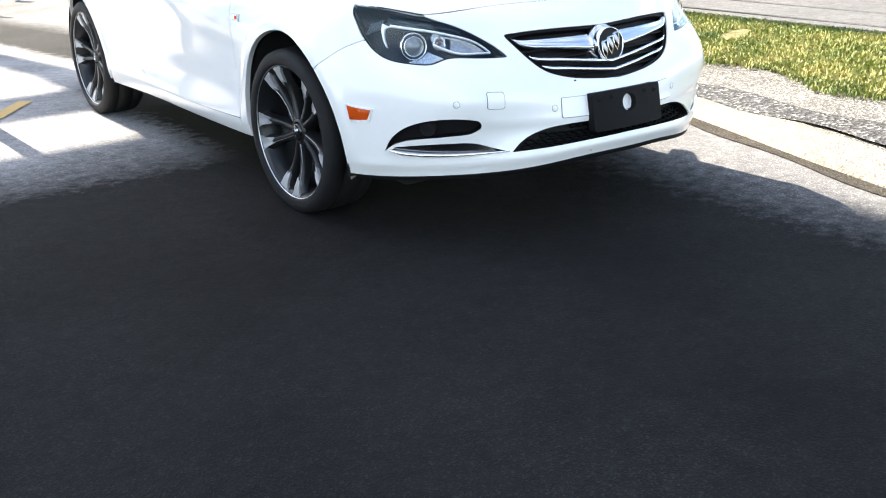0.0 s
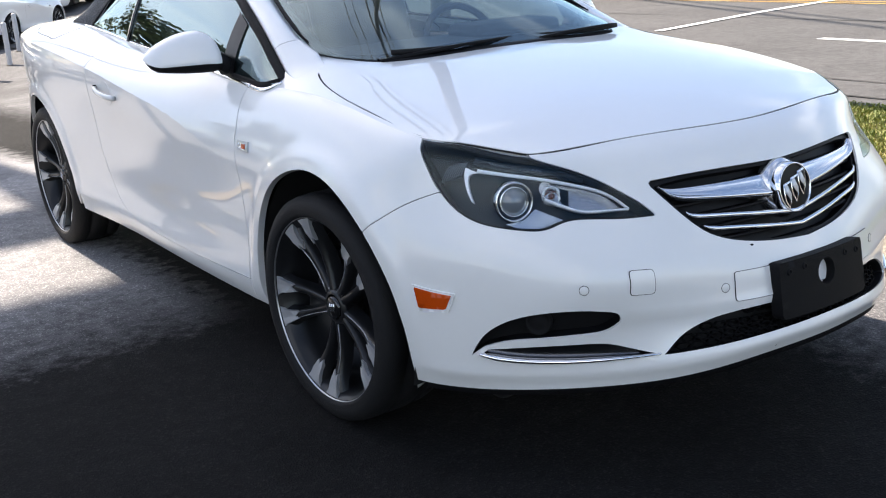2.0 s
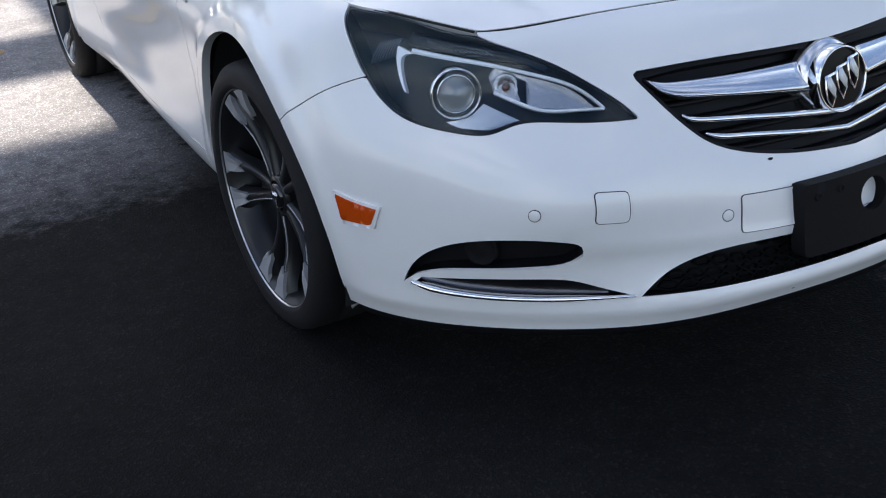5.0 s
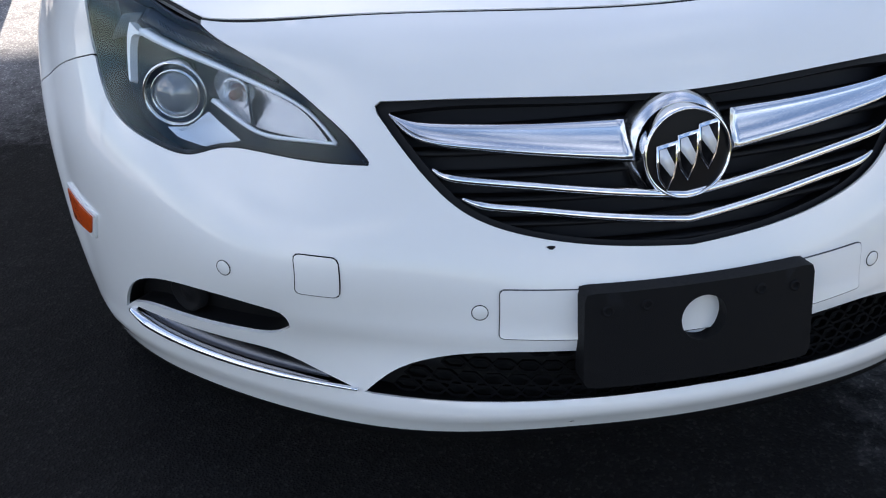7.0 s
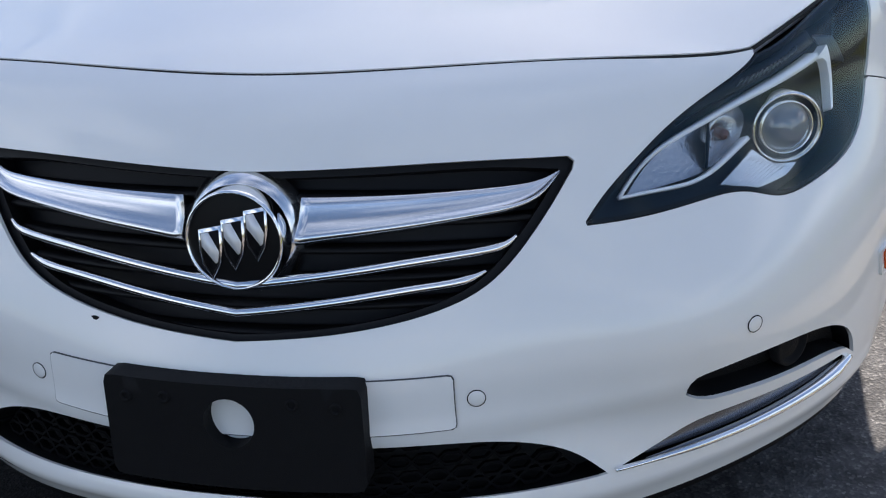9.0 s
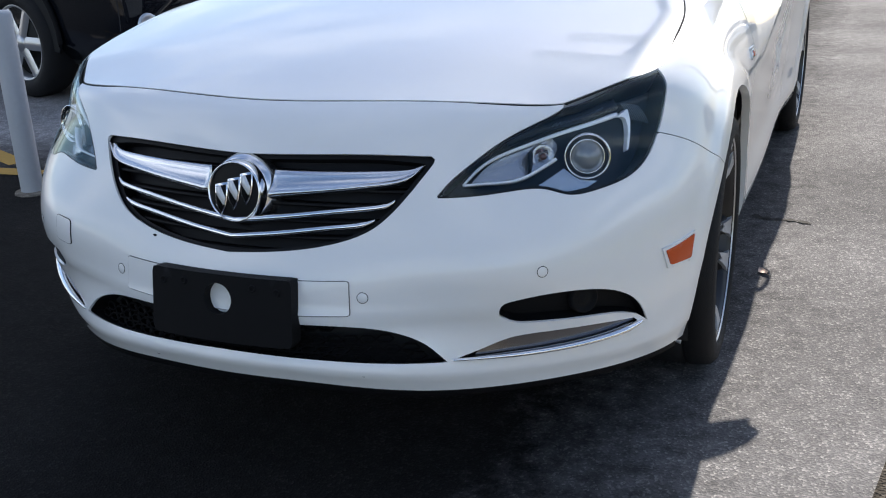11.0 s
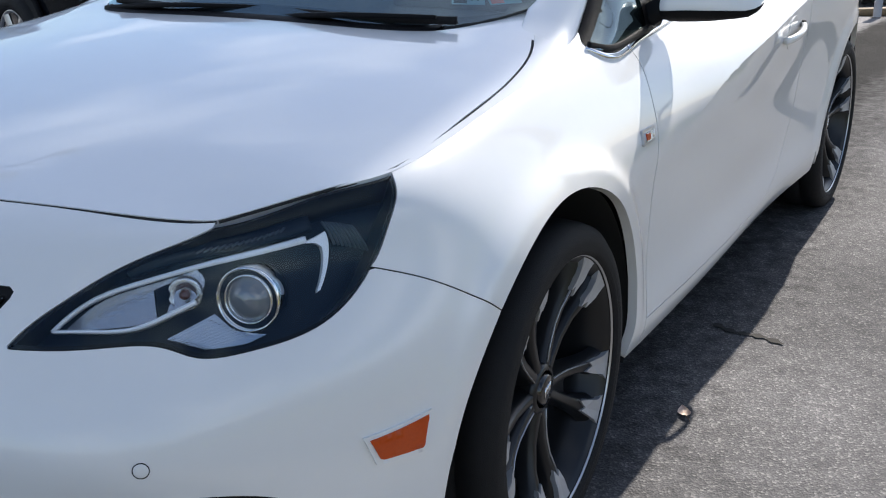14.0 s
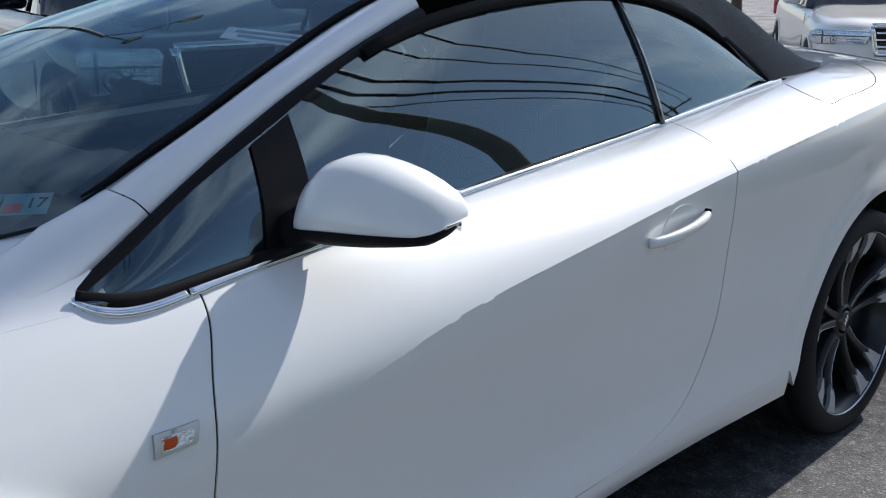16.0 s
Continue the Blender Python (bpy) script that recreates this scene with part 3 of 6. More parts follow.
CREST_XY, CREST_GAP = crest_line[:, :2], crest_line[:, 2] - hood_height(crest_line[:, 0], crest_line[:, 1])


def half_loop(left, step=0.012):
    """A closed outline that is the same on both sides; left runs from the middle to the middle."""
    left = resampled(left, step)
    return np.vstack([left, (left * (-1, 1))[-2:0:-1]])


def flipped(lp):
    return (np.asarray(lp) * (-1, 1))[::-1]


def chain(*lines):
    return np.vstack([np.asarray(lines[0])] + [np.asarray(l)[1:] for l in lines[1:]])


def arch(cy, cz, r, a0, a1, n=26):
    """Wheel arch line on the side, from angle to angle (degrees from straight back, upwards)."""
    a = np.radians(np.linspace(a0, a1, n))
    return locate(np.c_[cy + r * np.cos(a), cz + r * np.sin(a)], [1, 2])


car = thing("convertible", "white two-door convertible with black soft top parked on asphalt", "car", "convertibles")

# outlines on the skin
lamp_top_inner = curve([(.433, .471), (.463, .506), (.505, .546), (.552, .597), (.606, .649), (.684, .709)])
lamp_top_outer = curve([(.684, .709), (.81, .7165), (.98, .7165), (1.138, .716)])
lamp_outer = curve([(1.138, .716), (1.112, .681), (1.008, .615), (.936, .556)])
lamp_low = curve([(.936, .556), (.884, .502), (.839, .477), (.775, .461), (.72, .4535), (.69, .4575), (.645, .472), (.58, .4735), (.513, .470), (.433, .471)])
front_arch = arch(-.03, .345, .424, -9, 197, 50)
arch_fore, arch_rear = front_arch[front_arch[:, 0] < 1.193], front_arch[front_arch[:, 0] >= 1.193]
seam_end = arch_fore[0]
seam = curve([(.936, .556), (1.043, .513), tuple(seam_end)])
bottom_front = [(0, 0), (.3, 0), (.6, 0), (.9, 0), (arch_fore[-1][0] - 0.012, 0)]

bumper_half = chain(bottom_front, [bottom_front[-1], arch_fore[-1]], arch_fore[::-1], seam[::-1], lamp_low, lamp_top_inner, [(.684, .709), (.684, .7175), (.45, .718), (.2, .718), (0, .718)])
grille_half = chain(curve([(0, .359), (.10, .3665), (.18, .376), (.257, .392), (.30, .408), (.327, .425), (.365, .462), (.405, .512), (.427, .546)]),
                    [(.427, .546), (.426, .554), (.419, .5595)], curve([(.419, .5595), (.328, .5615), (.2, .5575), (.07, .551), (0, .549)]))
intake_half = chain(curve([(0, .096), (.19, .093), (.345, .092), (.456, .092)]), curve([(.456, .092), (.413, .147), (.367, .176), (.316, .193), (.18, .205), (0, .206)]))
fog_hole = loop_of(curve([(.556, .207), (.566, .229), (.60, .240), (.653, .2455), (.717, .2445), (.78, .233), (.825, .209), (.853, .175), (.871, .118)]),
                   [(.871, .118), (.842, .146)], curve([(.842, .146), (.80, .162), (.70, .172), (.62, .178), (.575, .187), (.556, .207)]))
strip_hole = loop_of(curve([(.462, .097), (.60, .094), (.72, .102), (.845, .120)]), [(.845, .120), (.828, .139)], curve([(.828, .139), (.73, .147), (.62, .150), (.56, .145), (.517, .126), (.462, .097)]))
grille_loop, intake_loop = half_loop(grille_half), half_loop(intake_half)
bumper = part("front_bumper", panel(half_loop(bumper_half), [grille_loop, intake_loop, fog_hole, flipped(fog_hole), strip_hole, flipped(strip_hole)], 0.022, depth=0.03, hole_rim=False), PAINT, car, "white painted bumper with parking sensors")

for lp, d in ((grille_loop, .045), (intake_loop, .05), (fog_hole, .036), (flipped(fog_hole), .036), (strip_hole, .026), (flipped(strip_hole), .026)):
    part("opening_edge", lining(lp, .006), PAINT, bumper)
    part("opening_lining", lining(lp, d, offset=-.006), GRILLE_BLACK, bumper)

# bonnet, and the wing tops beside the cowl
lead_u = np.linspace(0, .684, 30)
lead = skin(lead_u, np.full(30, .7205))[:, :2] + (0, .004)
hood_side = curve([tuple(lead[-1]), (.732, -.507), (.781, -.402), (.786, -.20), (.778, -.05), (.763, .05), (.728, .19), (.664, .325), (.60, .422)])
scuttle = curve([(.60, .425), (.57, .30), (.49, .20), (.3, .165), (0, .155)])
hood_half = chain(lead, hood_side, scuttle)
part("shut_line", joined(gap_strip(np.vstack([(lead * (-1, 1))[:0:-1], lead]) - (0, .002), hood_surface, hood_normal, .0035, .003)), UNDERBODY, car)
for k in (1, -1):
    part("shut_line", gap_strip((hood_side + (.0025, 0)) * (k, 1), hood_surface, hood_normal, .003, .003), UNDERBODY, car)
    part("shut_line", gap_strip((seam + (.001, .002)) * (k, 1)), UNDERBODY, car)
part("hood", panel(half_loop(hood_half[::-1], 0.014), (), 0.035, hood_surface, hood_normal, 0.02), PAINT, car, "white bonnet")
wing_top = chain(curve([(.786, -.395), (.791, -.20), (.783, -.05), (.768, .05), (.733, .1915), (.669, .327), (.607, .410)]), [(.606, .408), (.64, .43), (.735, .40), (.80, .40)], crest_line[::-1, :2][:46])
wing_loop = loop_of(wing_top, [tuple(wing_top[-1]), tuple(wing_top[0])])

door_front = curve([(2.052, .7195), (2.042, .667), (2.014, .612), (1.997, .547), (1.993, .42), (1.994, .28), (1.996, .0925)])
door_low = [(1.996, .0925), (2.5, .09), (2.93, .09)]
door_back = curve([(2.93, .09), (3.06, .097), (3.199, .121), (3.32, .185), (3.385, .30), (3.402, .40), (3.397, .497), (3.402, .564), (3.425, .66), (3.433, .7195)])
arch_back = arch_rear if arch_rear[0][0] < 1.5 else arch_rear[::-1]
fender = loop_of(seam + (.001, .002), [tuple(seam[-1] + (.001, .002)), tuple(arch_back[0])], arch_back, [tuple(arch_back[-1]), (1.905, .004), (1.992, .002)],
                 [(1.992, .002), (1.992, .0925)], door_front[::-1] - (.004, 0), [(2.048, .7195), (1.6, .7195), (1.20, .7195), (1.143, .7185)], lamp_outer + (.004, .002))
door = loop_of(door_front, door_low, door_back, [(3.433, .7195), (2.75, .7195), (2.052, .7195)])
rear_arch = arch(2.70, .34, .41, 190, -10, 44)
quarter = loop_of(door_back[::-1] + (.004, 0), [(2.934, .09), (3.76, .09)], [(3.76, .09), tuple(rear_arch[0])], rear_arch, [tuple(rear_arch[-1]), (4.62, 0), (5.1, 0), (5.95, 0)],
                  [(5.95, 0), (5.95, .7195)], [(5.95, .7195), (5.3, .7195), (4.6, .7195), (3.437, .7195)])
sill = loop_of([(1.996, 0), (2.8, 0), (3.775, 0)], [(3.775, 0), (3.757, .0897)], [(3.757, .0897), (2.945, .0897), (2.915, .0875), (1.996, .0885)], [(1.996, .0885), (1.996, 0)])

# the panels fold sharply along the shoulder crease
fold_u = np.linspace(1.9935, 3.402, 60)
fold_line = np.c_[fold_u, crease_line(fold_u)]
back_u = np.linspace(3.406, 5.95, 70)
back_fold = np.c_[back_u, crease_line(back_u)]
front_up, front_low = door_front[door_front[:, 1] > fold_line[0, 1] + .004], door_front[door_front[:, 1] < fold_line[0, 1] - .004]
rear_low, rear_up = door_back[door_back[:, 1] < fold_line[-1, 1] - .004], door_back[door_back[:, 1] > fold_line[-1, 1] + .004]
door_upper = loop_of(np.vstack([front_up, fold_line[:1]]), fold_line, np.vstack([fold_line[-1:], rear_up]), [(3.433, .7195), (2.75, .7195), (2.052, .7195)])
door_lower = loop_of(np.vstack([fold_line[:1], front_low]), door_low, np.vstack([rear_low, fold_line[-1:]]), fold_line[::-1])
gap = np.array((.004, 0))
quarter_upper = loop_of(np.vstack([(rear_up + gap)[::-1], back_fold[:1]]), back_fold, [tuple(back_fold[-1]), (5.95, .7195)], [(5.95, .7195), (5.3, .7195), (4.6, .7195), (3.437, .7195)])
quarter_lower = loop_of(np.vstack([back_fold[:1], (rear_low + gap)[::-1]]), [(2.934, .09), (3.76, .09)], [(3.76, .09), tuple(rear_arch[0])], rear_arch, [tuple(rear_arch[-1]), (4.62, 0), (5.1, 0), (5.95, 0)], [(5.95, 0), tuple(back_fold[-1])], back_fold[::-1])
doors = []
for k in (1, -1):
    part("shut_line", gap_strip((door_front - (.002, 0)) * (k, 1)), UNDERBODY, car)
    part("shut_line", gap_strip((door_back + (.002, 0)) * (k, 1)), UNDERBODY, car)
    part("shut_line", gap_strip(resampled(np.array([(1.996, .0895), (2.50, .0885), (2.93, .088)]) * (k, 1), .05)), UNDERBODY, car)
for side in (1, -1):
    put = (lambda g: g) if side > 0 else mirrored
    part("fender", put(panel(fender, (), 0.013, depth=0.022)), PAINT, car)
    part("wing_top", put(panel(wing_loop, (), 0.026, hood_surface, hood_normal, 0.015)), PAINT, car)
    d = part("door", put(joined(panel(door_upper, (), 0.008, rim=False, follow=crease_line), panel(door_lower, (), 0.010, rim=False, follow=crease_line), lining(door[::-1], .025))), PAINT, car)
    doors.append(d)
    part("quarter_panel", put(joined(panel(quarter_upper, (), 0.012, rim=False, follow=crease_line), panel(quarter_lower, (), 0.015, rim=False, follow=crease_line), lining(quarter[::-1], .02))), PAINT, car)
    part("sill", put(panel(sill, (), 0.03, depth=0.03)), PAINT, car)
    # chrome strip along the belt line
    for line in (curve([(1.872, .742), (1.888, .716), (1.918, .701), (1.965, .696), (2.005, .698), (2.026, .700)], 6), curve([(2.031, .700), (2.10, .706), (2.284, .7125), (2.6, .717), (3.0, .7195), (3.5, .7195), (4.0, .7195)], 10)):
        nn = skin_normal(line[:, 0], line[:, 1])
        belt = skin(line[:, 0], line[:, 1]) + nn * .004 + (-.002, 0, .002)
        part("belt_trim", put(sweep(belt, [(-.008, -.006), (.008, -.006), (.008, .002), (.004, .004), (-.004, .004), (-.008, .002)], ups=nn)), CHROME, car, "bright chrome belt trim")
    # door handle with its cup
    hu, hv = np.linspace(3.05, 3.275, 17), np.full(17, .512)
    hn = skin_normal(hu, hv)
    bow = np.sin(np.linspace(0, math.pi, 17)) ** 0.6
    handle = part("door_handle", put(sweep(skin(hu, hv) + hn * (0.004 + 0.024 * bow)[:, None], [(-.007, -.009), (.004, -.011), (.008, -.005), (.008, .006), (.003, .011), (-.007, .009)], ups=np.tile((0, 0, 1.0), (17, 1)))), PAINT, d, "white pull handle")
    ca = np.linspace(0, 2 * math.pi, 28, endpoint=False)
    cup = np.c_[3.165 + .062 * np.cos(ca), .512 + .036 * np.sin(ca)]
    part("handle_cup", put(panel(cup, (), 0.02, depth=0.012, offset=0.0015)), CUP_PAINT, d)
    lock = np.c_[3.266 + .0055 * np.cos(ca), .517 + .0055 * np.sin(ca)]
    part("lock_cover", put(panel(lock, (), 0.02, depth=0.012, offset=0.016)), BLACK_PLASTIC, d)
    # front side marker, repeater on the wing
    mk = loop_of([(.940, .290), (1.053, .304), (1.043, .246), (.955, .250), (.940, .290)], step=0.008)
    mf = loop_of([(.931, .296), (1.063, .311), (1.052, .236), (.948, .241), (.931, .296)], step=0.008)
    marker = part("side_marker", put(panel(mk, (), 0.02, depth=0.010, offset=0.0075)), AMBER, car, "amber side marker lens")
    part("marker_surround", put(panel(mf, [mk], 0.02, depth=0.008, offset=0.005)), PAINT, marker)
    bf = loop_of([(1.897, .570), (1.968, .568), (1.960, .541), (1.893, .541), (1.897, .570)], step=0.006)
    ba = loop_of([(1.906, .564), (1.958, .563), (1.952, .547), (1.903, .546), (1.906, .564)], step=0.006)
    rep = part("side_repeater", put(panel(bf, (), 0.015, depth=0.008, offset=0.006)), MACHINED, car, "chrome framed side repeater lamp")
    part("repeater_lens", put(panel(ba, (), 0.015, depth=0.004, offset=0.008)), REFLECTOR, rep)
    bb = loop_of([(1.910, .561), (1.930, .561), (1.926, .549), (1.906, .549), (1.910, .561)], step=0.006)
    part("repeater_bulb", put(panel(bb, (), 0.015, depth=0.003, offset=0.010)), AMBER, rep)
    # fog lamp recess and chrome blade
    fg = part("fog_recess", put(panel(fog_hole, (), 0.03, depth=0.01, offset=-0.034, rim=False)), BLACK_PLASTIC, car)
    fc = skin(np.array([.736]), np.array([.206]))[0] + skin_normal(np.array([.736]), np.array([.206]))[0] * -.03
    fn = Vector(skin_normal(np.array([.72]), np.array([.3]))[0])
    at = Matrix.Translation(fc) @ fn.to_track_quat("X", "Z").to_matrix().to_4x4()
    part("fog_lamp", put(moved(lathe([(0, .034), (.014, .033), (.016, .028), (.008, .026), (.012, .014), (.014, 0)], 28), at)), BLACK_PLASTIC, fg)
    part("fog_reflector", put(moved(lathe([(-.012, .0), (-.008, .012), (.002, .027)], 28), at)), GLOSS_BLACK, fg)
    shade = loop_of(curve([(.50, .106), (.60, .106), (.73, .113), (.83, .125)]), curve([(.83, .127), (.828, .138), (.73, .146), (.62, .149), (.56, .144), (.50, .117)]))
    edge_uv = curve([(.462, .0985), (.54, .1000), (.62, .1015), (.73, .1085), (.80, .1165), (.848, .1255)], 8)
    edge_n = skin_normal(edge_uv[:, 0], edge_uv[:, 1])
    blade = sweep(skin(edge_uv[:, 0], edge_uv[:, 1]) + edge_n * .003, [(.0078 * math.cos(a), .0110 * math.sin(a)) for a in np.linspace(0, 2 * math.pi, 14, endpoint=False)], ups=edge_n, scale=np.interp(np.linspace(0, 1, len(edge_n)), (0, .25, .8, 1), (.35, .8, 1.0, .5)))
    bl = part("bumper_blade", put(blade), CHROME, car, "chrome blade under the fog lamp")
    part("blade_inset", put(panel(shade, (), 0.02, depth=0.02, offset=-0.006)), DARK_CHROME, bl)
    part("blade_gap", put(panel(strip_hole, (), 0.03, rim=False, offset=-0.024)), BLACK_PLASTIC, bl)
    # parking sensors
    for u, v in ((.667, .300), (.303, .273)):
        n = Vector(skin_normal(np.array([u]), np.array([v]))[0])
        at = Matrix.Translation(skin(np.array([u]), np.array([v]))[0]) @ n.to_track_quat("X", "Z").to_matrix().to_4x4()
        sensor = part("parking_sensor", put(moved(lathe([(-.004, .0110), (.0006, .0110), (.0012, .0100), (.0012, 0)], 24), at)), PAINT, car)
        part("sensor_ring", put(moved(lathe([(-.004, .0122), (.0006, .0122), (.0006, .0110), (-.004, .0110)], 24), at)), BLACK_PLASTIC, sensor)
    # arch liner
    for cy, cz in ((-.03, .345), (2.70, .34)):
        a = np.radians(np.linspace(-14, 194, 30))
        rows = [np.c_[np.full(30, x), cy + r * np.cos(a), cz + r * np.sin(a)] for x, r in ((.885, .430), (.60, .430), (.56, .30), (.56, .05))]
        part("arch_liner", put(loft(rows)), UNDERBODY, car)

# shut line shadow behind the panels, floor and engine bay, all dark
part("underbody", joined(block(1.50, 4.0, .10, .02, (0, 1.35, .27)), block(.9, .60, .36, .05, (0, -.48, .50)), block(1.0, 3.0, .35, .05, (0, 1.6, .45))), UNDERBODY, car)
part("splitter", sweep(skin(np.linspace(-1.05, 1.05, 50), np.full(50, .0)) * (0.965, 0.975, 1) + (0, .01, -.004), [(-.02, -.014), (.03, -.014), (.03, .012), (-.02, .012)]), BLACK_PLASTIC, car, "black plastic chin under the bumper")

# grille
grille = part("grille", panel(half_loop(grille_half * (1.01, 1) + (0, 0)), (), 0.04, offset=-.045, rim=False), GRILLE_BLACK, car, "black grille with chrome bars")
for v in (.385, .415, .445, .475, .505, .535):
    w = np.interp(v, (.385, .43, .47, .52, .55), (.22, .32, .36, .40, .415))
    u = np.linspace(-w, w, 40)
    n = skin_normal(u, np.full(40, v))
    part("grille_slat", sweep(skin(u, np.full(40, v - .012)) - n * .030, [(-.010, -.003), (.010, -.003), (.010, .003), (-.010, .003)]), GRILLE_BLACK, grille)
part("grille_edge", panel(half_loop(grille_half), [half_loop(chain(curve([(0, .367), (.10, .374), (.18, .384), (.252, .399), (.293, .415), (.318, .431), (.354, .467), (.393, .515), (.413, .545)]), curve([(.413, .545), (.328, .553), (.2, .549), (.07, .543), (0, .541)])))], 0.03, offset=-.012, depth=.035), GRILLE_BLACK, grille)


def bar(points, lift, section, mat, name, taper=None):
    """A bright bar across the grille through (u, v) points of the left half."""
    half = curve(points, 10)
    line = np.vstack([(half * (-1, 1))[:0:-1], half])
    n = skin_normal(line[:, 0], line[:, 1])
    g = None if taper is None else np.interp(np.abs(line[:, 0]), *taper)
    return part(name, sweep(skin(line[:, 0], line[:, 1]) + n * lift, section, ups=n, scale=g), mat, grille)


thin = [(-.006, -.008), (.006, -.008), (.006, .001), (.003, .005), (-.003, .005), (-.006, .001)]
bar([(0, .4225), (.132, .437), (.237, .449), (.306, .4555), (.341, .4625), (.352, .470)], -.006, thin, CHROME, "chrome_bar", ((0, .33, .352), (1, 1, .35)))
bar([(0, .392), (.134, .407), (.238, .419), (.293, .4255), (.314, .433)], -.006, thin, CHROME, "chrome_bar", ((0, .29, .314), (1, 1, .35)))
wing_low = curve([(.0, .455), (.062, .465), (.201, .481), (.307, .4935), (.356, .501), (.385, .514), (.408, .540)], 10)
wing_high = curve([(.0, .517), (.067, .519), (.2, .522), (.307, .5265), (.355, .529), (.384, .533), (.409, .5425)], 10)
outer_part = (wing_low[:, 0] + wing_high[:, 0]) / 2 > .073
wing_low, wing_high = wing_low[outer_part], wing_high[outer_part]
for side in (1, -1):
    rows = []
    for k, lift in ((0.0, -.022), (0.0, -.004), (0.06, .003), (0.16, .0045), (0.24, .001), (0.5, -.006), (0.8, -.007), (1.0, -.006), (1.0, -.025)):
        line = wing_low * (1 - k) + wing_high * k
        rows.append(skin(line[:, 0], line[:, 1]) + lift * skin_normal(line[:, 0], line[:, 1]))
    g = loft(rows)
    g = (g[0], g[1] + [tuple(i * len(wing_low) for i in range(len(rows)))])        # blunt end beside the badge
    part("chrome_wing", g if side > 0 else mirrored(g), SATIN_CHROME, grille, "brushed chrome wing bar")

# round badge
badge_n = Vector((0, -.955, .20)).normalized()
badge_at = Matrix.Translation((0, -.957, .703)) @ badge_n.to_track_quat("Z", "Y").to_matrix().to_4x4()
badge = part("badge_ring", moved(lathe([(-.05, .071), (-.012, .0685), (.004, .0655), (.008, .0640), (.0088, .0622), (.006, .0606), (.002, .0596), (-.004, .0594)], 64, "z"), badge_at), CHROME, car, "round chrome badge")
part("badge_disc", moved(lathe([(.002, .0600), (.004, .03), (.0045, 0)], 64, "z"), badge_at), SAIL_BLACK, badge)
SILVER_ENAMEL = material("silver_enamel", (.74, .75, .77), .3, .25, grain=.03)
for cx, cy in ((-.031, -.012), (0, .001), (.031, .014)):
    w, h = .0155, .040
    shield = [(-w, h * .64), (w, h * .80), (w, .05 * h), (w * .72, -h * .48), (0, -h), (-w * .80, -h * .52), (-w, -.05 * h)]
    inner = [(x * .80, y * .84 - .0006) for x, y in shield]
    slash = [(-w * .74, h * .52), (-w * .10, h * .56), (w * .72, -.06 * h), (w * .56, -h * .40), (w * .36, -h * .46), (-w * .74, h * .10)]
    lay = badge_at @ Matrix.Translation((cx, cy, .0045))
    s = part("shield", moved(slab(shield, .003, .0008, 1), lay), CHROME, badge)
    part("shield_field", moved(slab(inner, .0008, 0), lay @ Matrix.Translation((0, 0, .0027))), SAIL_BLACK, s)
    part("shield_band", moved(slab(slash, .0010, 0), lay @ Matrix.Translation((0, 0, .0032))), SILVER_ENAMEL, s)
part("badge_plinth", moved(lathe([(-.05, .086), (-.03, .079), (-.014, .067), (-.012, .05)], 48, "z"), badge_at), SATIN_CHROME, badge)

# lower intake mesh, plate holder and its bar
intake = part("lower_intake", panel(half_loop(intake_half * (1.0, 1)), (), 0.05, offset=-.05, rim=False), UNDERBODY, car, "black honeycomb lower intake")
mesh_pieces = []
for i in range(-13, 14):
    for j in range(4):
        u, v = .034 * i + .017 * (j % 2), .108 + .027 * j
        top = np.interp(abs(u), (0, .18, .316, .367, .413, .456), (.206, .205, .193, .176, .147, .092))
        if v < top - .01:
            a = np.radians(np.arange(0, 361, 60))
            n = skin_normal(np.array([u]), np.array([v]))[0]
            ring = skin(u + .0165 * np.cos(a), v + .0125 * np.sin(a)) - .032 * n
            mesh_pieces.append(sweep(ring, [(-.002, -.006), (.002, -.006), (.002, .006), (-.002, .006)], ups=np.tile(n, (7, 1))))
tagged(part("honeycomb", joined(*mesh_pieces), material("mesh_black", (0.004, 0.004, 0.0045), 0.8, grain=0.1, specular=0.05), intake, smooth=False), kind="stuff")


def rounded(u0, u1, v0, v1, r, step=.006):
    """An outline with four round corners."""
    a = np.radians(np.linspace(0, 90, 6))
    out = [np.c_[cu + r * np.cos(a + t), cv + r * np.sin(a + t)] for cu, cv, t in ((u1 - r, v1 - r, 0), (u0 + r, v1 - r, math.pi / 2), (u0 + r, v0 + r, math.pi), (u1 - r, v0 + r, 1.5 * math.pi))]
    return loop_of(np.vstack(out + [out[0][:1]]), step=step)


SEAM_GREY = material("seam_grey", (.06, .06, .065), .7)
bar_loop = rounded(-.276, .276, .2315, .311, .006)
plate_bar = part("plate_bar", panel(bar_loop, (), 0.02, depth=.01, offset=.0032), PAINT, car, "white licence plate backing bar")
part("plate_bar_gap", panel(rounded(-.2774, .2774, .2301, .3124, .0072), [bar_loop], .02, depth=.003, offset=.0022), SEAM_GREY, plate_bar)


def plate_plane(x, z):
    x, z = np.asarray(x, float), np.asarray(z, float)
    return np.stack([x, -1.062 - (.55 - z) * .16 + .10 * x * x * 4, z], -1)


def plate_normal(x, z):
    return np.tile(np.array((0, -.987, .158)), (len(np.atleast_1d(x)), 1))


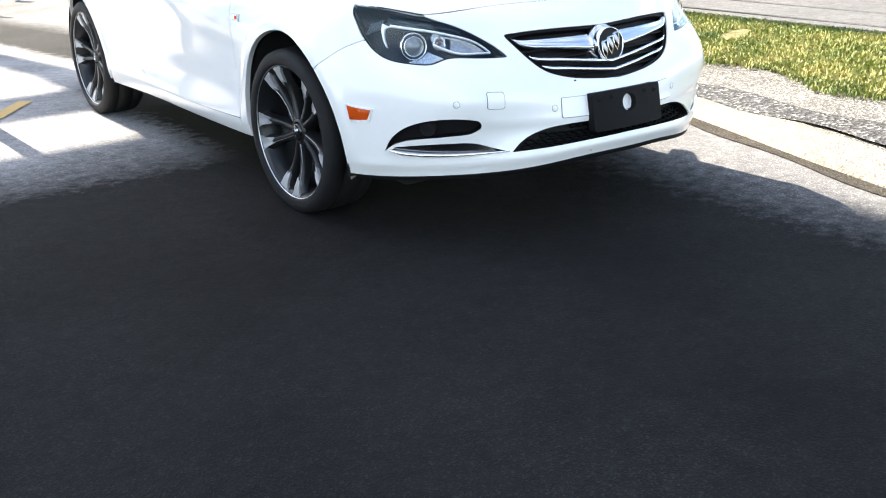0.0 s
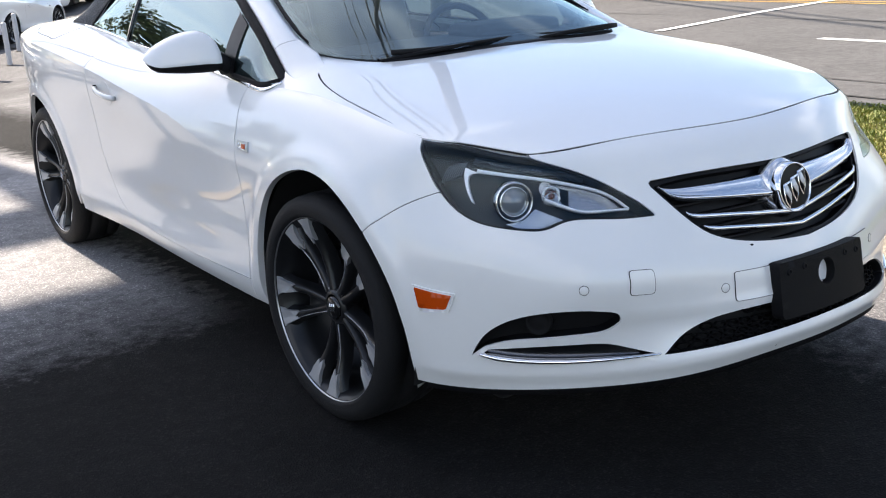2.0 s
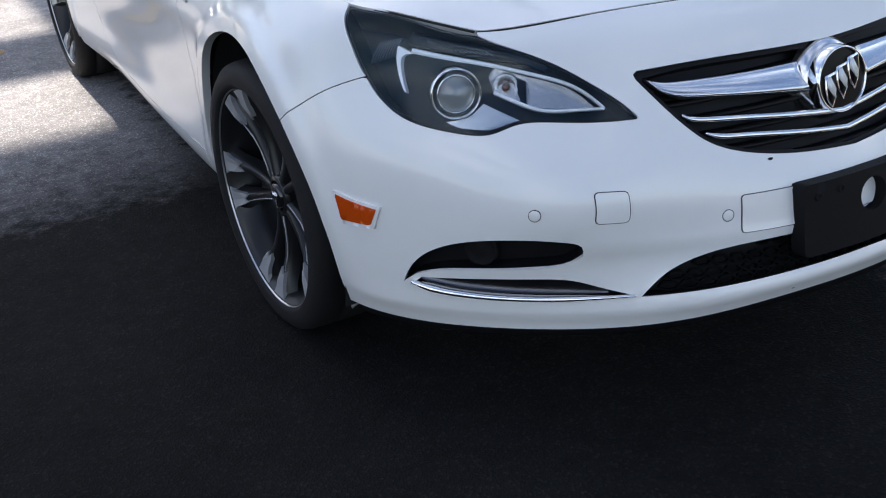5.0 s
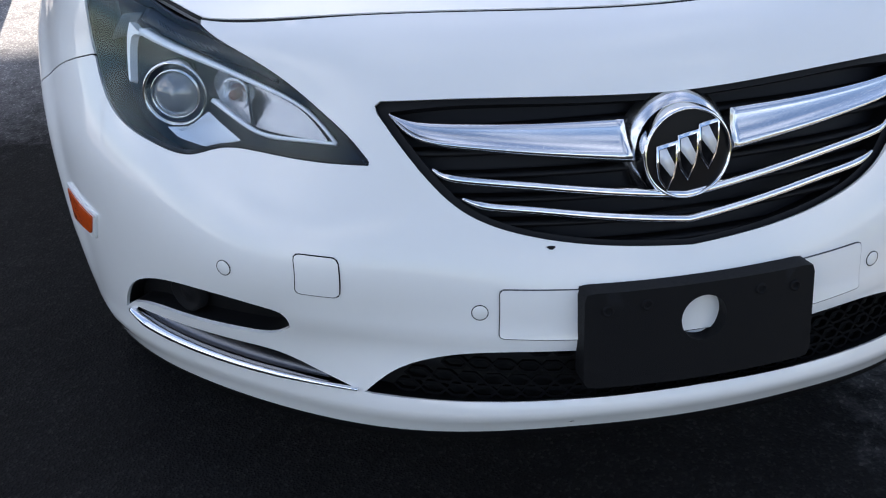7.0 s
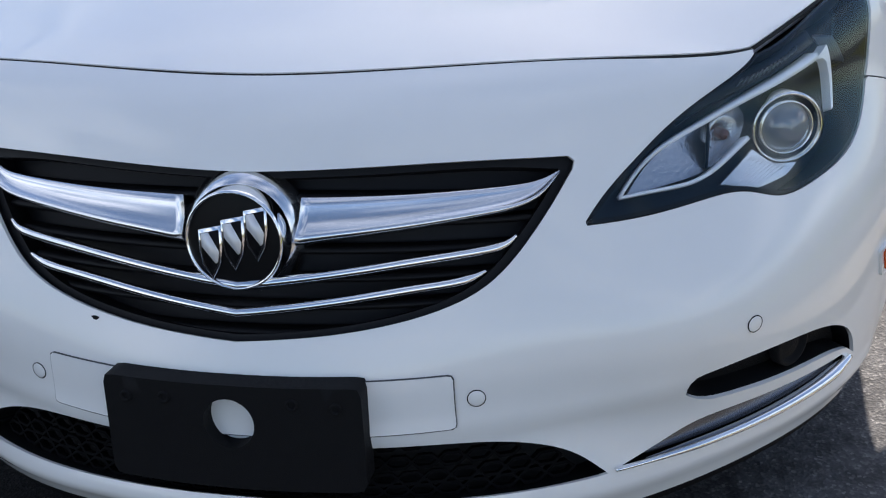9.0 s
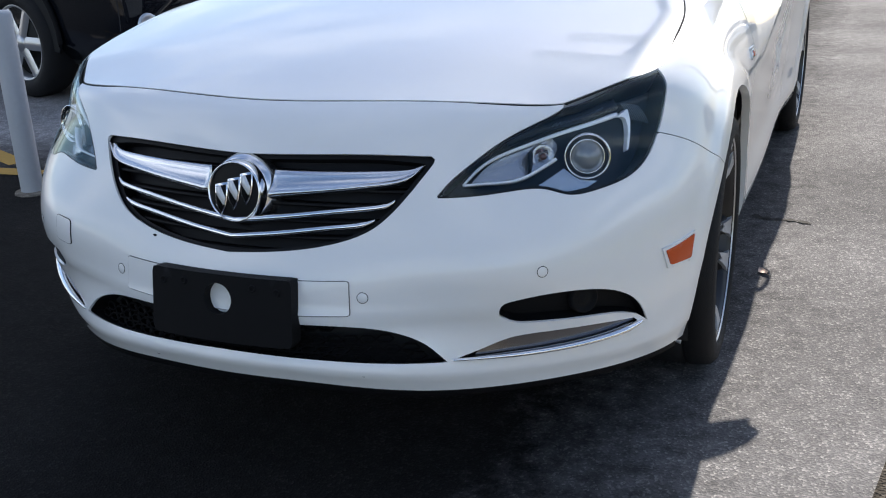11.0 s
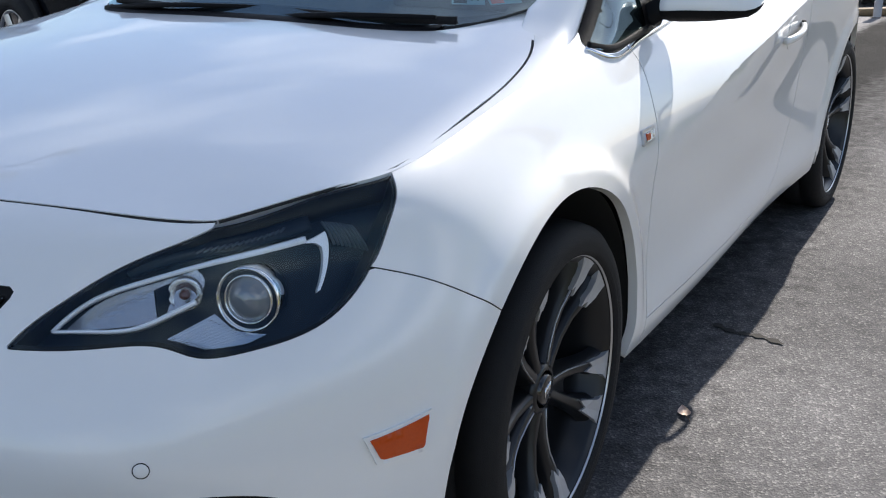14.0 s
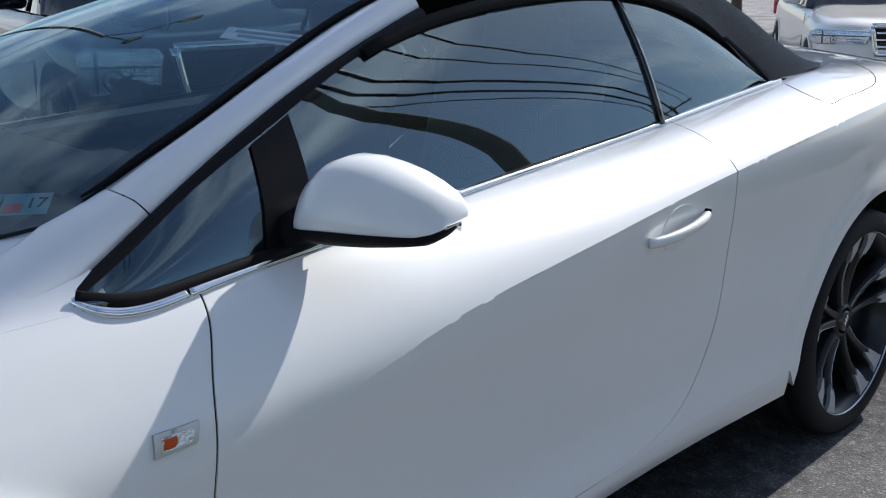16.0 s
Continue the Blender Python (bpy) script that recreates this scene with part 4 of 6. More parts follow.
ring = np.linspace(0, 2 * math.pi, 40, endpoint=False)
hole_loop = np.c_[.034 * np.cos(ring), .500 + .034 * np.sin(ring)]
plate_half = chain([(0, .408), (.160, .408)], curve([(.160, .408), (.171, .411), (.174, .421)]), [(.174, .421), (.172, .540)], curve([(.172, .54), (.170, .549), (.16, .552)]), [(.16, .552), (0, .553)])
holder = part("plate_holder", panel(half_loop(plate_half), [hole_loop], .03, plate_plane, plate_normal, .035), BLACK_PLASTIC, car, "empty black plastic licence plate holder")
for x, z in ((-.14, .525), (-.085, .53), (.085, .53), (.14, .525)):
    at = Matrix.Translation(plate_plane(x, z)) @ Vector((0, -.987, .158)).to_track_quat("X", "Z").to_matrix().to_4x4()
    part("screw_boss", moved(lathe([(-.002, .009), (.003, .008), (.003, .005), (-.003, .004), (-.003, 0)], 14), at), BLACK_PLASTIC, holder)
tow = rounded(-.558, -.495, .281, .343, .008)
cover = part("tow_cover", panel(tow, (), .02, depth=.004, offset=.0022), PAINT, car)
part("tow_cover_gap", panel(rounded(-.5596, -.4934, .2794, .3446, .0092), [tow], .02, depth=.004, offset=.0016), BLACK_PLASTIC, cover)

# small chips in the bumper's paint
for u, v, r in ((-.202, .370, .006), (-.183, .024, .004), (.31, .05, .003)):
    a = np.linspace(0, 2 * math.pi, 9, endpoint=False)
    chip = np.c_[u + r * np.cos(a) * (1 + .3 * np.sin(3 * a)), v + .45 * r * np.sin(a)]
    part("paint_chip", panel(chip, (), .02, offset=.0006, rim=False), BLACK_PLASTIC, bumper)


# ---- headlamps ----
lamp_loop = loop_of(lamp_low, lamp_top_inner, lamp_top_outer, lamp_outer, step=.010)


def inset(lp, d):
    """The outline drawn in by d."""
    t = np.roll(lp, -1, 0) - np.roll(lp, 1, 0)
    n = np.c_[-t[:, 1], t[:, 0]] / (np.linalg.norm(t, axis=1, keepdims=True) + 1e-9)
    area = (lp[:, 0] * np.roll(lp[:, 1], -1) - np.roll(lp[:, 0], -1) * lp[:, 1]).sum()
    return lp + n * d * np.sign(area)


def skin_line(points, lift, n=10):
    line = curve(points, n)
    nn = skin_normal(line[:, 0], line[:, 1])
    return skin(line[:, 0], line[:, 1]) + nn * np.reshape(lift, (-1, 1)), nn


PROJECTOR_GLASS = material("projector_glass", (.17, .18, .19), .04, coat=1.0, specular=0.9)
BEZEL_DARK = material("lamp_bezel", (.006, .012, .022), .30, grain=.05, specular=.2)
BEZEL_RIB = material("lamp_ribs", (.58, .62, .66), .24, .85, grain=.05)
DIM_RIB = material("smoked_lamp_ribs", (.10, .12, .15), .3, .6, grain=.05)
TURN_SILVER = material("turn_reflector_silver", (.50, .50, .51), .2, .9, grain=.08, grain_scale=300, bump=.35, bump_scale=160)


def ridges(lines, lift, w, h):
    """Fine parallel ridges, each from one (u, v) to another."""
    out = []
    for p0, p1 in lines:
        line, nn = skin_line([p0, p1], lift, 5)
        out.append(sweep(line, [(-w, -h), (w, -h), (0, h)], ups=nn))
    return joined(*out)


for side in (1, -1):
    put = (lambda g: g) if side > 0 else mirrored
    lamp = part("headlamp", put(panel(lamp_loop, (), .04, offset=-.062, depth=-.05, rim=True)), BEZEL_DARK, car, "clear headlamp with projector and white light guide")
    part("lamp_lens", put(panel(inset(lamp_loop, .002), (), .014, offset=.0005, rim=False)), CLEAR_LENS, lamp).visible_shadow = False
    part("lamp_seal", put(panel(inset(lamp_loop, .001), [inset(lamp_loop, .007)], .02, offset=-.003, depth=.05)), SAIL_BLACK, lamp)
    # light guide: a thin upper blade, its broad hook, and the lower return
    top, tn = skin_line([(.487, .499), (.530, .545), (.594, .577), (.673, .606), (.777, .625), (.846, .631)], -.020)
    part("light_guide", put(sweep(top, [(-.005, -.012), (.005, -.012), (.004, .005), (-.004, .005)], ups=tn, scale=np.linspace(.5, 1.15, len(top)))), LAMP_WHITE, lamp, "white light guide blade")
    hook = loop_of([(.836, .624), (.868, .632), (.890, .639), (.883, .615), (.852, .536), (.847, .536), (.864, .590), (.867, .610), (.860, .619), (.836, .624)], step=.006)
    part("light_guide", put(panel(hook, (), .012, offset=-.017, depth=.014)), LAMP_WHITE, lamp)
    low, ln = skin_line([(.487, .499), (.539, .500), (.598, .503), (.637, .520), (.672, .540)], -.020)
    part("light_guide", put(sweep(low, [(-.004, -.012), (.004, -.012), (.003, .004), (-.003, .004)], ups=ln, scale=np.linspace(.6, 1.0, len(low)))), LAMP_WHITE, lamp)
    # turn signal bowl between the guides
    bowl = loop_of(curve([(.500, .501), (.56, .506), (.615, .514), (.665, .540)]), curve([(.665, .540), (.678, .57), (.662, .596)]), curve([(.662, .596), (.594, .570), (.54, .545), (.500, .501)]))
    b = part("turn_reflector", put(panel(bowl, (), .02, offset=-.050, depth=-.02)), TURN_SILVER, lamp, "faceted silver turn signal reflector")
    part("bowl_divider", put(moved(block(.004, .05, .05, .001), Matrix.Translation(skin(np.array([.628]), np.array([.548]))[0] - .048 * skin_normal(np.array([.628]), np.array([.548]))[0]))), BEZEL_DARK, b)
    bulb = skin(np.array([.650]), np.array([.556]))[0] - .045 * skin_normal(np.array([.650]), np.array([.556]))[0]
    at = Matrix.Translation(bulb) @ Vector((.55, -.80, .1)).to_track_quat("X", "Z").to_matrix().to_4x4()
    part("signal_bowl", put(moved(lathe([(-.02, .024), (0, .027), (.004, .024), (-.006, .014), (-.010, 0)], 24), at)), REFLECTOR, b)
    part("signal_bulb", put(moved(lathe([(-.010, .009), (.004, .009), (.011, .006), (.013, 0)], 16), at)), material("amber_bulb", (.13, .05, .035), .15, coat=1.0), b, "small amber bulb")
    # ribbed panel under the projector
    rib_loop = loop_of([(.641, .492), (.700, .524)], [(.700, .524), (.735, .498), (.785, .489)], [(.785, .489), (.76, .478), (.704, .474), (.641, .492)])
    rb = part("ribbed_panel", put(panel(rib_loop, (), .02, offset=-.044, depth=.01)), BEZEL_RIB, lamp)
    part("ribs", put(ridges([((.641 + .063 * k, .492 - .018 * k), (.692 + .072 * k, .519 - .031 * k)) for k in np.linspace(.10, .92, 9)], -.0442, .0024, .0007)), BEZEL_RIB, rb)
    # projector
    axis = Vector((.30, -.94, .10)).normalized()
    at = Matrix.Translation(Vector((.689, -.653, .742)) - axis * .004) @ axis.to_track_quat("X", "Z").to_matrix().to_4x4()
    pr = part("projector", put(moved(lathe([(-.03, .050), (.004, .050), (.008, .0488), (.008, .0462), (.001, .0448), (-.006, .0440)], 48), at)), CHROME, lamp, "chrome projector ring")
    part("projector_collar", put(moved(lathe([(-.002, .0448), (-.001, .040), (-.002, .0355)], 48), at)), BEZEL_DARK, pr)
    part("projector_lip", put(moved(lathe([(-.004, .0375), (.006, .0368), (.006, .0350), (-.002, .0342)], 48), at)), CHROME, pr)
    part("projector_lens", put(moved(lathe([(.000, .0345), (.009, .029), (.0155, .020), (.0185, .010), (.0195, 0)], 48), at)), PROJECTOR_GLASS, pr)
    # smoked ribs beyond the hook and along the brow
    part("outer_ribs", put(ridges([((.905 + .006 * k, .668 - .004 * k), (.898 + .007 * k, .606 - .003 * k)) for k in range(9)], -.034, .0022, .0012)), DIM_RIB, lamp)
    brow, bn = skin_line([(.56, .60), (.63, .645), (.75, .672), (.88, .676)], -.030, 8)
    part("upper_fin", put(sweep(brow, [(-.014, -.004), (.014, -.004), (.010, .004), (-.010, .004)], ups=bn)), BEZEL_DARK, lamp)
    part("brow_ribs", put(ridges([((.655 + .012 * k, .640 + .0022 * k), (.668 + .012 * k, .660 + .0016 * k)) for k in range(14)], -.024, .0016, .0014)), DIM_RIB, lamp)


# ---- windscreen, pillars, soft top, glass, cabin ----
def pillar_in(s):
    """Inner edge of the windscreen pillar, from its foot up to the header."""
    p = curve([(.628, .385, 1.043), (.625, .485, 1.076), (.616, .56, 1.107), (.587, .69, 1.154), (.552, .825, 1.205), (.520, .96, 1.255), (.495, 1.09, 1.302), (.488, 1.225, 1.347)], 8)
    d = np.linspace(0, 1, len(p))
    return np.c_[np.interp(s, d, p[:, 0]), np.interp(s, d, p[:, 1]), np.interp(s, d, p[:, 2])]


def windscreen(n=41, m=16):
    """Points of the glass, from the scuttle up to the header."""
    rows = []
    edge = pillar_in(np.linspace(0, 1, m))
    for i, k in enumerate(np.linspace(0, 1, m)):
        s = np.linspace(-1, 1, n)
        x0 = .628 * s
        y0 = .165 + .22 * np.abs(s) ** 6
        y1, z1 = 1.19 + .035 * s * s, 1.395 - .048 * s * s
        z0 = hood_height(x0, y0) + .004 + .036 * np.abs(s) ** 6
        bulge = .045 * math.sin(math.pi * k) * (1 - s * s)
        p = np.c_[edge[i, 0] * s, y0 + (y1 - y0) * k - .35 * bulge, z0 + (z1 - z0) * k + bulge]
        out = edge[i] - p[-1]
        w = np.abs(s)[:, None] ** 5
        rows.append(p + w * (0, out[1], out[2]))
    return rows


glass_rows = windscreen()
screen = part("windshield", facing(loft(glass_rows), (0, -1, 1)), WINDSHIELD_GLASS, car, "clear laminated windshield")
screen.visible_shadow = False
g = np.array(glass_rows)
lift = np.array((0, .004, -.006))
part("glass_border", joined(loft([g[0] + lift, g[1] * .75 + g[0] * .25 + lift]), loft([g[-1] + lift, g[-2] + lift]),
                            loft([g[:, 0] + lift, g[:, 1] + lift, g[:, 1] * .7 + g[:, 2] * .3 + lift]), loft([g[:, -1] + lift, g[:, -2] + lift, g[:, -2] * .7 + g[:, -3] * .3 + lift])), SAIL_BLACK, screen, "black ceramic edge of the glass")
sc = g[0][4:-4]
part("scuttle", loft([sc + (0, -.035, -.014), sc + (0, -.012, -.002), sc + (0, .01, .004), sc + (0, .02, -.03)]), BLACK_PLASTIC, car, "black plastic scuttle")
for x0, x1, y1 in ((-.50, .02, .36), (.02, .50, .30)):
    arm = curve([(x0, .20 + .1 * abs(x0) ** 3, 1.028), ((x0 + x1) / 2, .17, 1.052), (x1, .205, 1.055)], 8)
    w = part("wiper", sweep(np.array(arm) - (0, 0, .016), [(-.009, -.005), (.009, -.005), (.006, .006), (-.006, .006)], scale=np.linspace(1.2, .7, len(arm))), BLACK_PLASTIC, car, "black wiper arm")
    bl = curve([(x0 + .04, .215, 1.052), ((x0 + x1) / 2, .19, 1.047), (x1 + .04, .225, 1.048)], 8)
    part("wiper_blade", sweep(bl - (0, 0, .016), [(-.006, -.008), (.006, -.008), (.004, .008), (-.004, .008)]), RUBBER, w)


def pillar_out(s):
    return np.c_[.748 - .205 * s, .372 + .87 * s, .992 + .335 * s + .032 * np.sin(np.pi * s)]


def glass_front(s):
    return np.c_[.788 - .212 * s, .350 + .89 * s, .962 + .325 * s + .036 * np.sin(np.pi * s)]


belt_pts = curve([(.788, .352, .962), (.806, .40, .950), (.812, .46, .945), (.809, .55, .950), (.792, .80, .963), (.768, 1.15, .987), (.738, 1.60, 1.010), (.714, 2.0, 1.030), (.69, 2.3, 1.05), (.667, 2.47, 1.058)], 6)
top_pts = curve([(.785, .356, .972), (.775, .40, .990), (.762, .46, 1.018), (.737, .565, 1.072), (.69, .77, 1.155), (.615, 1.08, 1.262), (.570, 1.60, 1.325), (.570, 2.0, 1.305), (.60, 2.3, 1.20), (.664, 2.47, 1.066)], 6)
s = np.linspace(0, 1, 20)
for side in (1, -1):
    put = (lambda g: g) if side > 0 else mirrored
    pi, po, gf = pillar_in(s), pillar_out(s), glass_front(s)
    def across(pa, pb):
        return [pa + (-.01, .02, -.02), pa, pa * .75 + pb * .25 + (.002, -.006, .008), (pa + pb) / 2 + (.006, -.007, .010), pa * .25 + pb * .75 + (.008, -.004, .008), pb, pb + (-.004, .01, -.012)]
    rows = np.array(across(pi, po))
    cut = 3
    part("windscreen_pillar", put(loft(rows[:, cut:])), PAINT, car, "white windshield pillar")
    low = rows[:, :cut + 1].copy()
    low[:, -1] += (low[:, -2] - low[:, -1]) * .06
    # the pillar's foot runs out into the wing
    low = np.array([curve(low[:, k], 4) for k in range(low.shape[1])]).transpose(1, 0, 2)
    n = len(low)
    rise = low[:, 0, 2] - hood_surface(low[:, 0, 0], low[:, 0, 1])[:, 2]
    foot = []
    for e in np.linspace(1, 0, 15)[:-1]:
        q = low[:, 0] + e * np.c_[np.linspace(.045, .020, n), np.full(n, -.125), np.zeros(n)]
        q[:, 2] = hood_surface(q[:, 0], q[:, 1])[:, 2] + rise * (1 - e) ** 2 - .0025 * e
        foot.append(q)
    part("pillar_foot", put(loft(np.concatenate([np.array(foot).transpose(1, 0, 2), low], 1))), PAINT, car)
    part("windshield_seal", put(sweep(pi[2:] + (-.006, -.004, .007), [(-.005, -.008), (.005, -.008), (.003, .005), (-.003, .005)], ups=np.tile((0, -.4, .9), (len(pi) - 2, 1)), scale=np.interp(np.arange(len(pi) - 2), (0, 4, 30), (.3, 1, 1)))), BLACK_PLASTIC, screen, "black rubber seal of the windshield")
    part("pillar_trim", put(loft([po + (0, .004, -.010), po * .7 + gf * .3 + (.008, 0, -.002), po * .3 + gf * .7 + (.010, 0, -.004), gf + (.004, 0, -.004), gf + (-.012, .012, -.012)])), BLACK_PLASTIC, car, "black rubber pillar seal")
    k = len(belt_pts)
    rows = [belt_pts * (1 - a) + top_pts * a + np.c_[.014 * math.sin(math.pi * a) * np.ones(k), np.zeros(k), np.zeros(k)] for a in np.linspace(0, 1, 7)]
    rows_glass = rows = np.array(rows)
    cut1 = int(np.argmin(np.abs(belt_pts[:, 1] - .705)))
    cut2 = int(np.argmin(np.abs(belt_pts[:, 1] - 1.90)))
    for name, a, b in (("quarter_light", 0, cut1), ("side_window", cut1, cut2), ("rear_side_window", cut2, k - 1)):
        part(name, facing(put(loft(rows[:, a:b + 1])), (side, 0, 0)), SIDE_GLASS, car, "dark reflecting side glass").visible_shadow = False
    for c, w in ((cut2, .007),):
        line = rows[:, c] + (.003, 0, 0)
        part("window_post", put(sweep(line, [(-w, -.006), (w, -.006), (w, .006), (-w, .006)], ups=np.tile((1.0, 0, .3), (len(line), 1)))), GLOSS_BLACK, car)
    first_seal = int(np.argmax(top_pts[:, 1] > 1.02))
    part("window_seal", put(sweep(top_pts[first_seal:] + (.004, 0, .004), [(-.010, -.010), (.012, -.010), (.012, .010), (-.010, .010)], ups=np.tile((1.0, 0, .5), (len(top_pts) - first_seal, 1)))), BLACK_PLASTIC, car)
    part("belt_seal", put(sweep(belt_pts + (-.006, 0, .002), [(-.006, -.006), (.006, -.006), (.006, .006), (-.006, .006)])), BLACK_PLASTIC, car)
    corner = belt_pts[belt_pts[:, 1] < .74] + (-.002, 0, .010)
    part("quarter_frame", put(sweep(corner, [(-.006, -.012), (.006, -.012), (.004, .014), (-.004, .014)])), BLACK_PLASTIC, car, "black rubber frame of the quarter light")
    # black sail between quarter light and door glass
    sail = []
    for a, row in zip(np.linspace(0, 1, 7), rows_glass):
        y = np.linspace(.655 + .05 * a, .765 + .035 * a, 6)
        sail.append(np.c_[np.interp(y, row[:, 1], row[:, 0]) + .006, y, np.interp(y, row[:, 1], row[:, 2])])
    # mirror on its foot
    t = np.linspace(0, 2 * math.pi, 40, endpoint=False)
    shell = []
    for a in (0, .03, .08, .16, .27, .4, .53, .66, .78, .88, .95, .985, .997, 1.0):
        r = max((1 - abs(2 * a - 1) ** 10) ** .45, .30 if a < .5 else .06)
        zt, zb = np.interp(a, (0, .1, .25, .45, .7, .88, 1), (1.078, 1.108, 1.122, 1.119, 1.097, 1.072, 1.050)), np.interp(a, (0, .5, .9, 1), (.985, .986, .994, 1.004))
        yf, yb = np.interp(a, (0, .3, .7, 1), (.698, .715, .765, .822)), np.interp(a, (0, .3, .7, 1), (.815, .845, .880, .890))
        zc, h, yc, d = (zt + zb) / 2, (zt - zb) / 2 * r, (yf + yb) / 2, (yb - yf) / 2 * r
        sz, cy = np.sign(np.sin(t)) * np.abs(np.sin(t)) ** .75, np.sign(np.cos(t)) * np.abs(np.cos(t)) ** .85
        ring_pts = np.c_[np.full(40, .803 + .222 * a), yc + d * cy + .022 * sz, zc + h * sz]
        shell.append(np.vstack([ring_pts, ring_pts[:1]]))
    shell = np.array(shell)
    ends = [tuple(range(40))[::-1], tuple(range(13 * 41, 13 * 41 + 40))]
    v, f = loft(shell)
    mirror = part("door_mirror", put((v, f + ends)), PAINT, car, "white door mirror with black base")
    low = shell[:, 21:40].copy()
    keep = low[..., 2] < (shell[..., 2].min(1) + .24 * (shell[..., 2].max(1) - shell[..., 2].min(1)))[:, None]
    centre = shell[:, :40].mean(1)[:, None]
    low = centre + (low - centre) * 1.025
    cols = [j for j in range(19) if keep[6, j]]
    part("mirror_base", put(loft(low[:-1, cols])), BLACK_PLASTIC, mirror, "black lower edge of the mirror")
    part("mirror_foot", put(sweep(curve([(.775, .735, .985), (.792, .735, 1.005), (.815, .745, 1.022), (.85, .77, 1.035)], 6), [(-.035, -.026), (.035, -.026), (.040, 0), (.030, .026), (-.030, .026), (-.040, 0)])), BLACK_PLASTIC, mirror)
    part("mirror_sail", put(loft(sail)), SAIL_BLACK, mirror, "gloss black corner of the door")
    back = np.array([centre[i, 0] for i in range(2, 10)])
    face = np.array([[(p[0], p[1] + .066 - .02 * abs(i - 4) / 4, p[2] + .036 * c) for c in (-.9, -.4, 0, .4, .9)] for i, p in enumerate(back)])
    part("mirror_glass", put(loft(face)), CHROME, mirror)

top_sections = []
for y, pts in ((1.205, ((.497, 1.343), (.40, 1.385), (.2, 1.402), (0, 1.405))), (1.40, ((.555, 1.345), (.44, 1.40), (.23, 1.422), (0, 1.427))),
               (1.66, ((.582, 1.333), (.47, 1.405), (.24, 1.430), (0, 1.435))), (2.02, ((.582, 1.308), (.48, 1.395), (.24, 1.428), (0, 1.433))),
               (2.28, ((.612, 1.215), (.52, 1.340), (.27, 1.395), (0, 1.403))), (2.47, ((.674, 1.066), (.585, 1.245), (.3, 1.335), (0, 1.348))),
               (2.62, ((.688, 1.075), (.60, 1.175), (.32, 1.27), (0, 1.285))), (2.78, ((.675, 1.082), (.58, 1.118), (.32, 1.185), (0, 1.20))), (2.93, ((.60, 1.08), (.52, 1.085), (.3, 1.10), (0, 1.105)))):
    half = curve([(x, y + .02 * (1 - x / .6), z) for x, z in pts], 6)
    top_sections.append(np.vstack([half, (half * (-1, 1, 1))[-2::-1]]))
sec = np.array(top_sections)
fine = np.array([curve(sec[:, j], 4) for j in range(sec.shape[1])]).transpose(1, 0, 2)
roof = part("soft_top", loft(fine), CANVAS, car, "black canvas soft top, closed")
part("header_rail", sweep(g[-1] + (0, .012, .006), [(-.02, -.012), (.02, -.012), (.02, .012), (-.02, .012)]), BLACK_PLASTIC, roof)

for side in (1, -1):
    put = (lambda q: q) if side > 0 else mirrored
    bow = curve([(.555, 1.70, 1.290), (.560, 2.00, 1.262), (.585, 2.20, 1.190), (.615, 2.32, 1.110), (.635, 2.39, 1.040)], 6)
    part("top_bow", put(sweep(bow, [(-.022, -.02), (.022, -.02), (.022, .02), (-.022, .02)], ups=np.tile((1.0, 0, .3), (len(bow), 1)))), BLACK_PLASTIC, roof, "black folding frame of the soft top")

# tonneau and boot lid between the quarter panels
deck = []
for u in np.linspace(4.05, 5.90, 20):
    e = skin(np.array([u]), np.array([.7195]))[0]
    x = np.linspace(e[0], -e[0], 17)
    deck.append(np.c_[x, np.full(17, e[1]), e[2] + .035 * (1 - (x / max(e[0], .01)) ** 2)])
part("boot_lid", loft(deck), PAINT, car, "white boot lid")
seam_uv = curve([(3.985, .70), (3.969, .684), (3.936, .640), (3.938, .612), (3.99, .607), (4.10, .607), (4.208, .608), (4.283, .614), (4.385, .64), (4.45, .67), (4.50, .70)], 6)
for side in (1, -1):
    put = (lambda q: q) if side > 0 else mirrored
    seam_n = skin_normal(seam_uv[:, 0], seam_uv[:, 1])
    part("boot_seam", put(sweep(skin(seam_uv[:, 0], seam_uv[:, 1]), [(-.0016, -.004), (.0016, -.004), (.0016, .0007), (-.0016, .0007)], ups=seam_n)), BLACK_PLASTIC, car)
    tl = loop_of([(4.95, .56), (5.42, .55)], [(5.42, .55), (5.42, .46)], [(5.42, .46), (5.0, .50)], [(5.0, .50), (4.95, .56)])
    part("tail_lamp", put(panel(tl, (), .05, offset=.004, depth=.01)), RED_LENS, car)

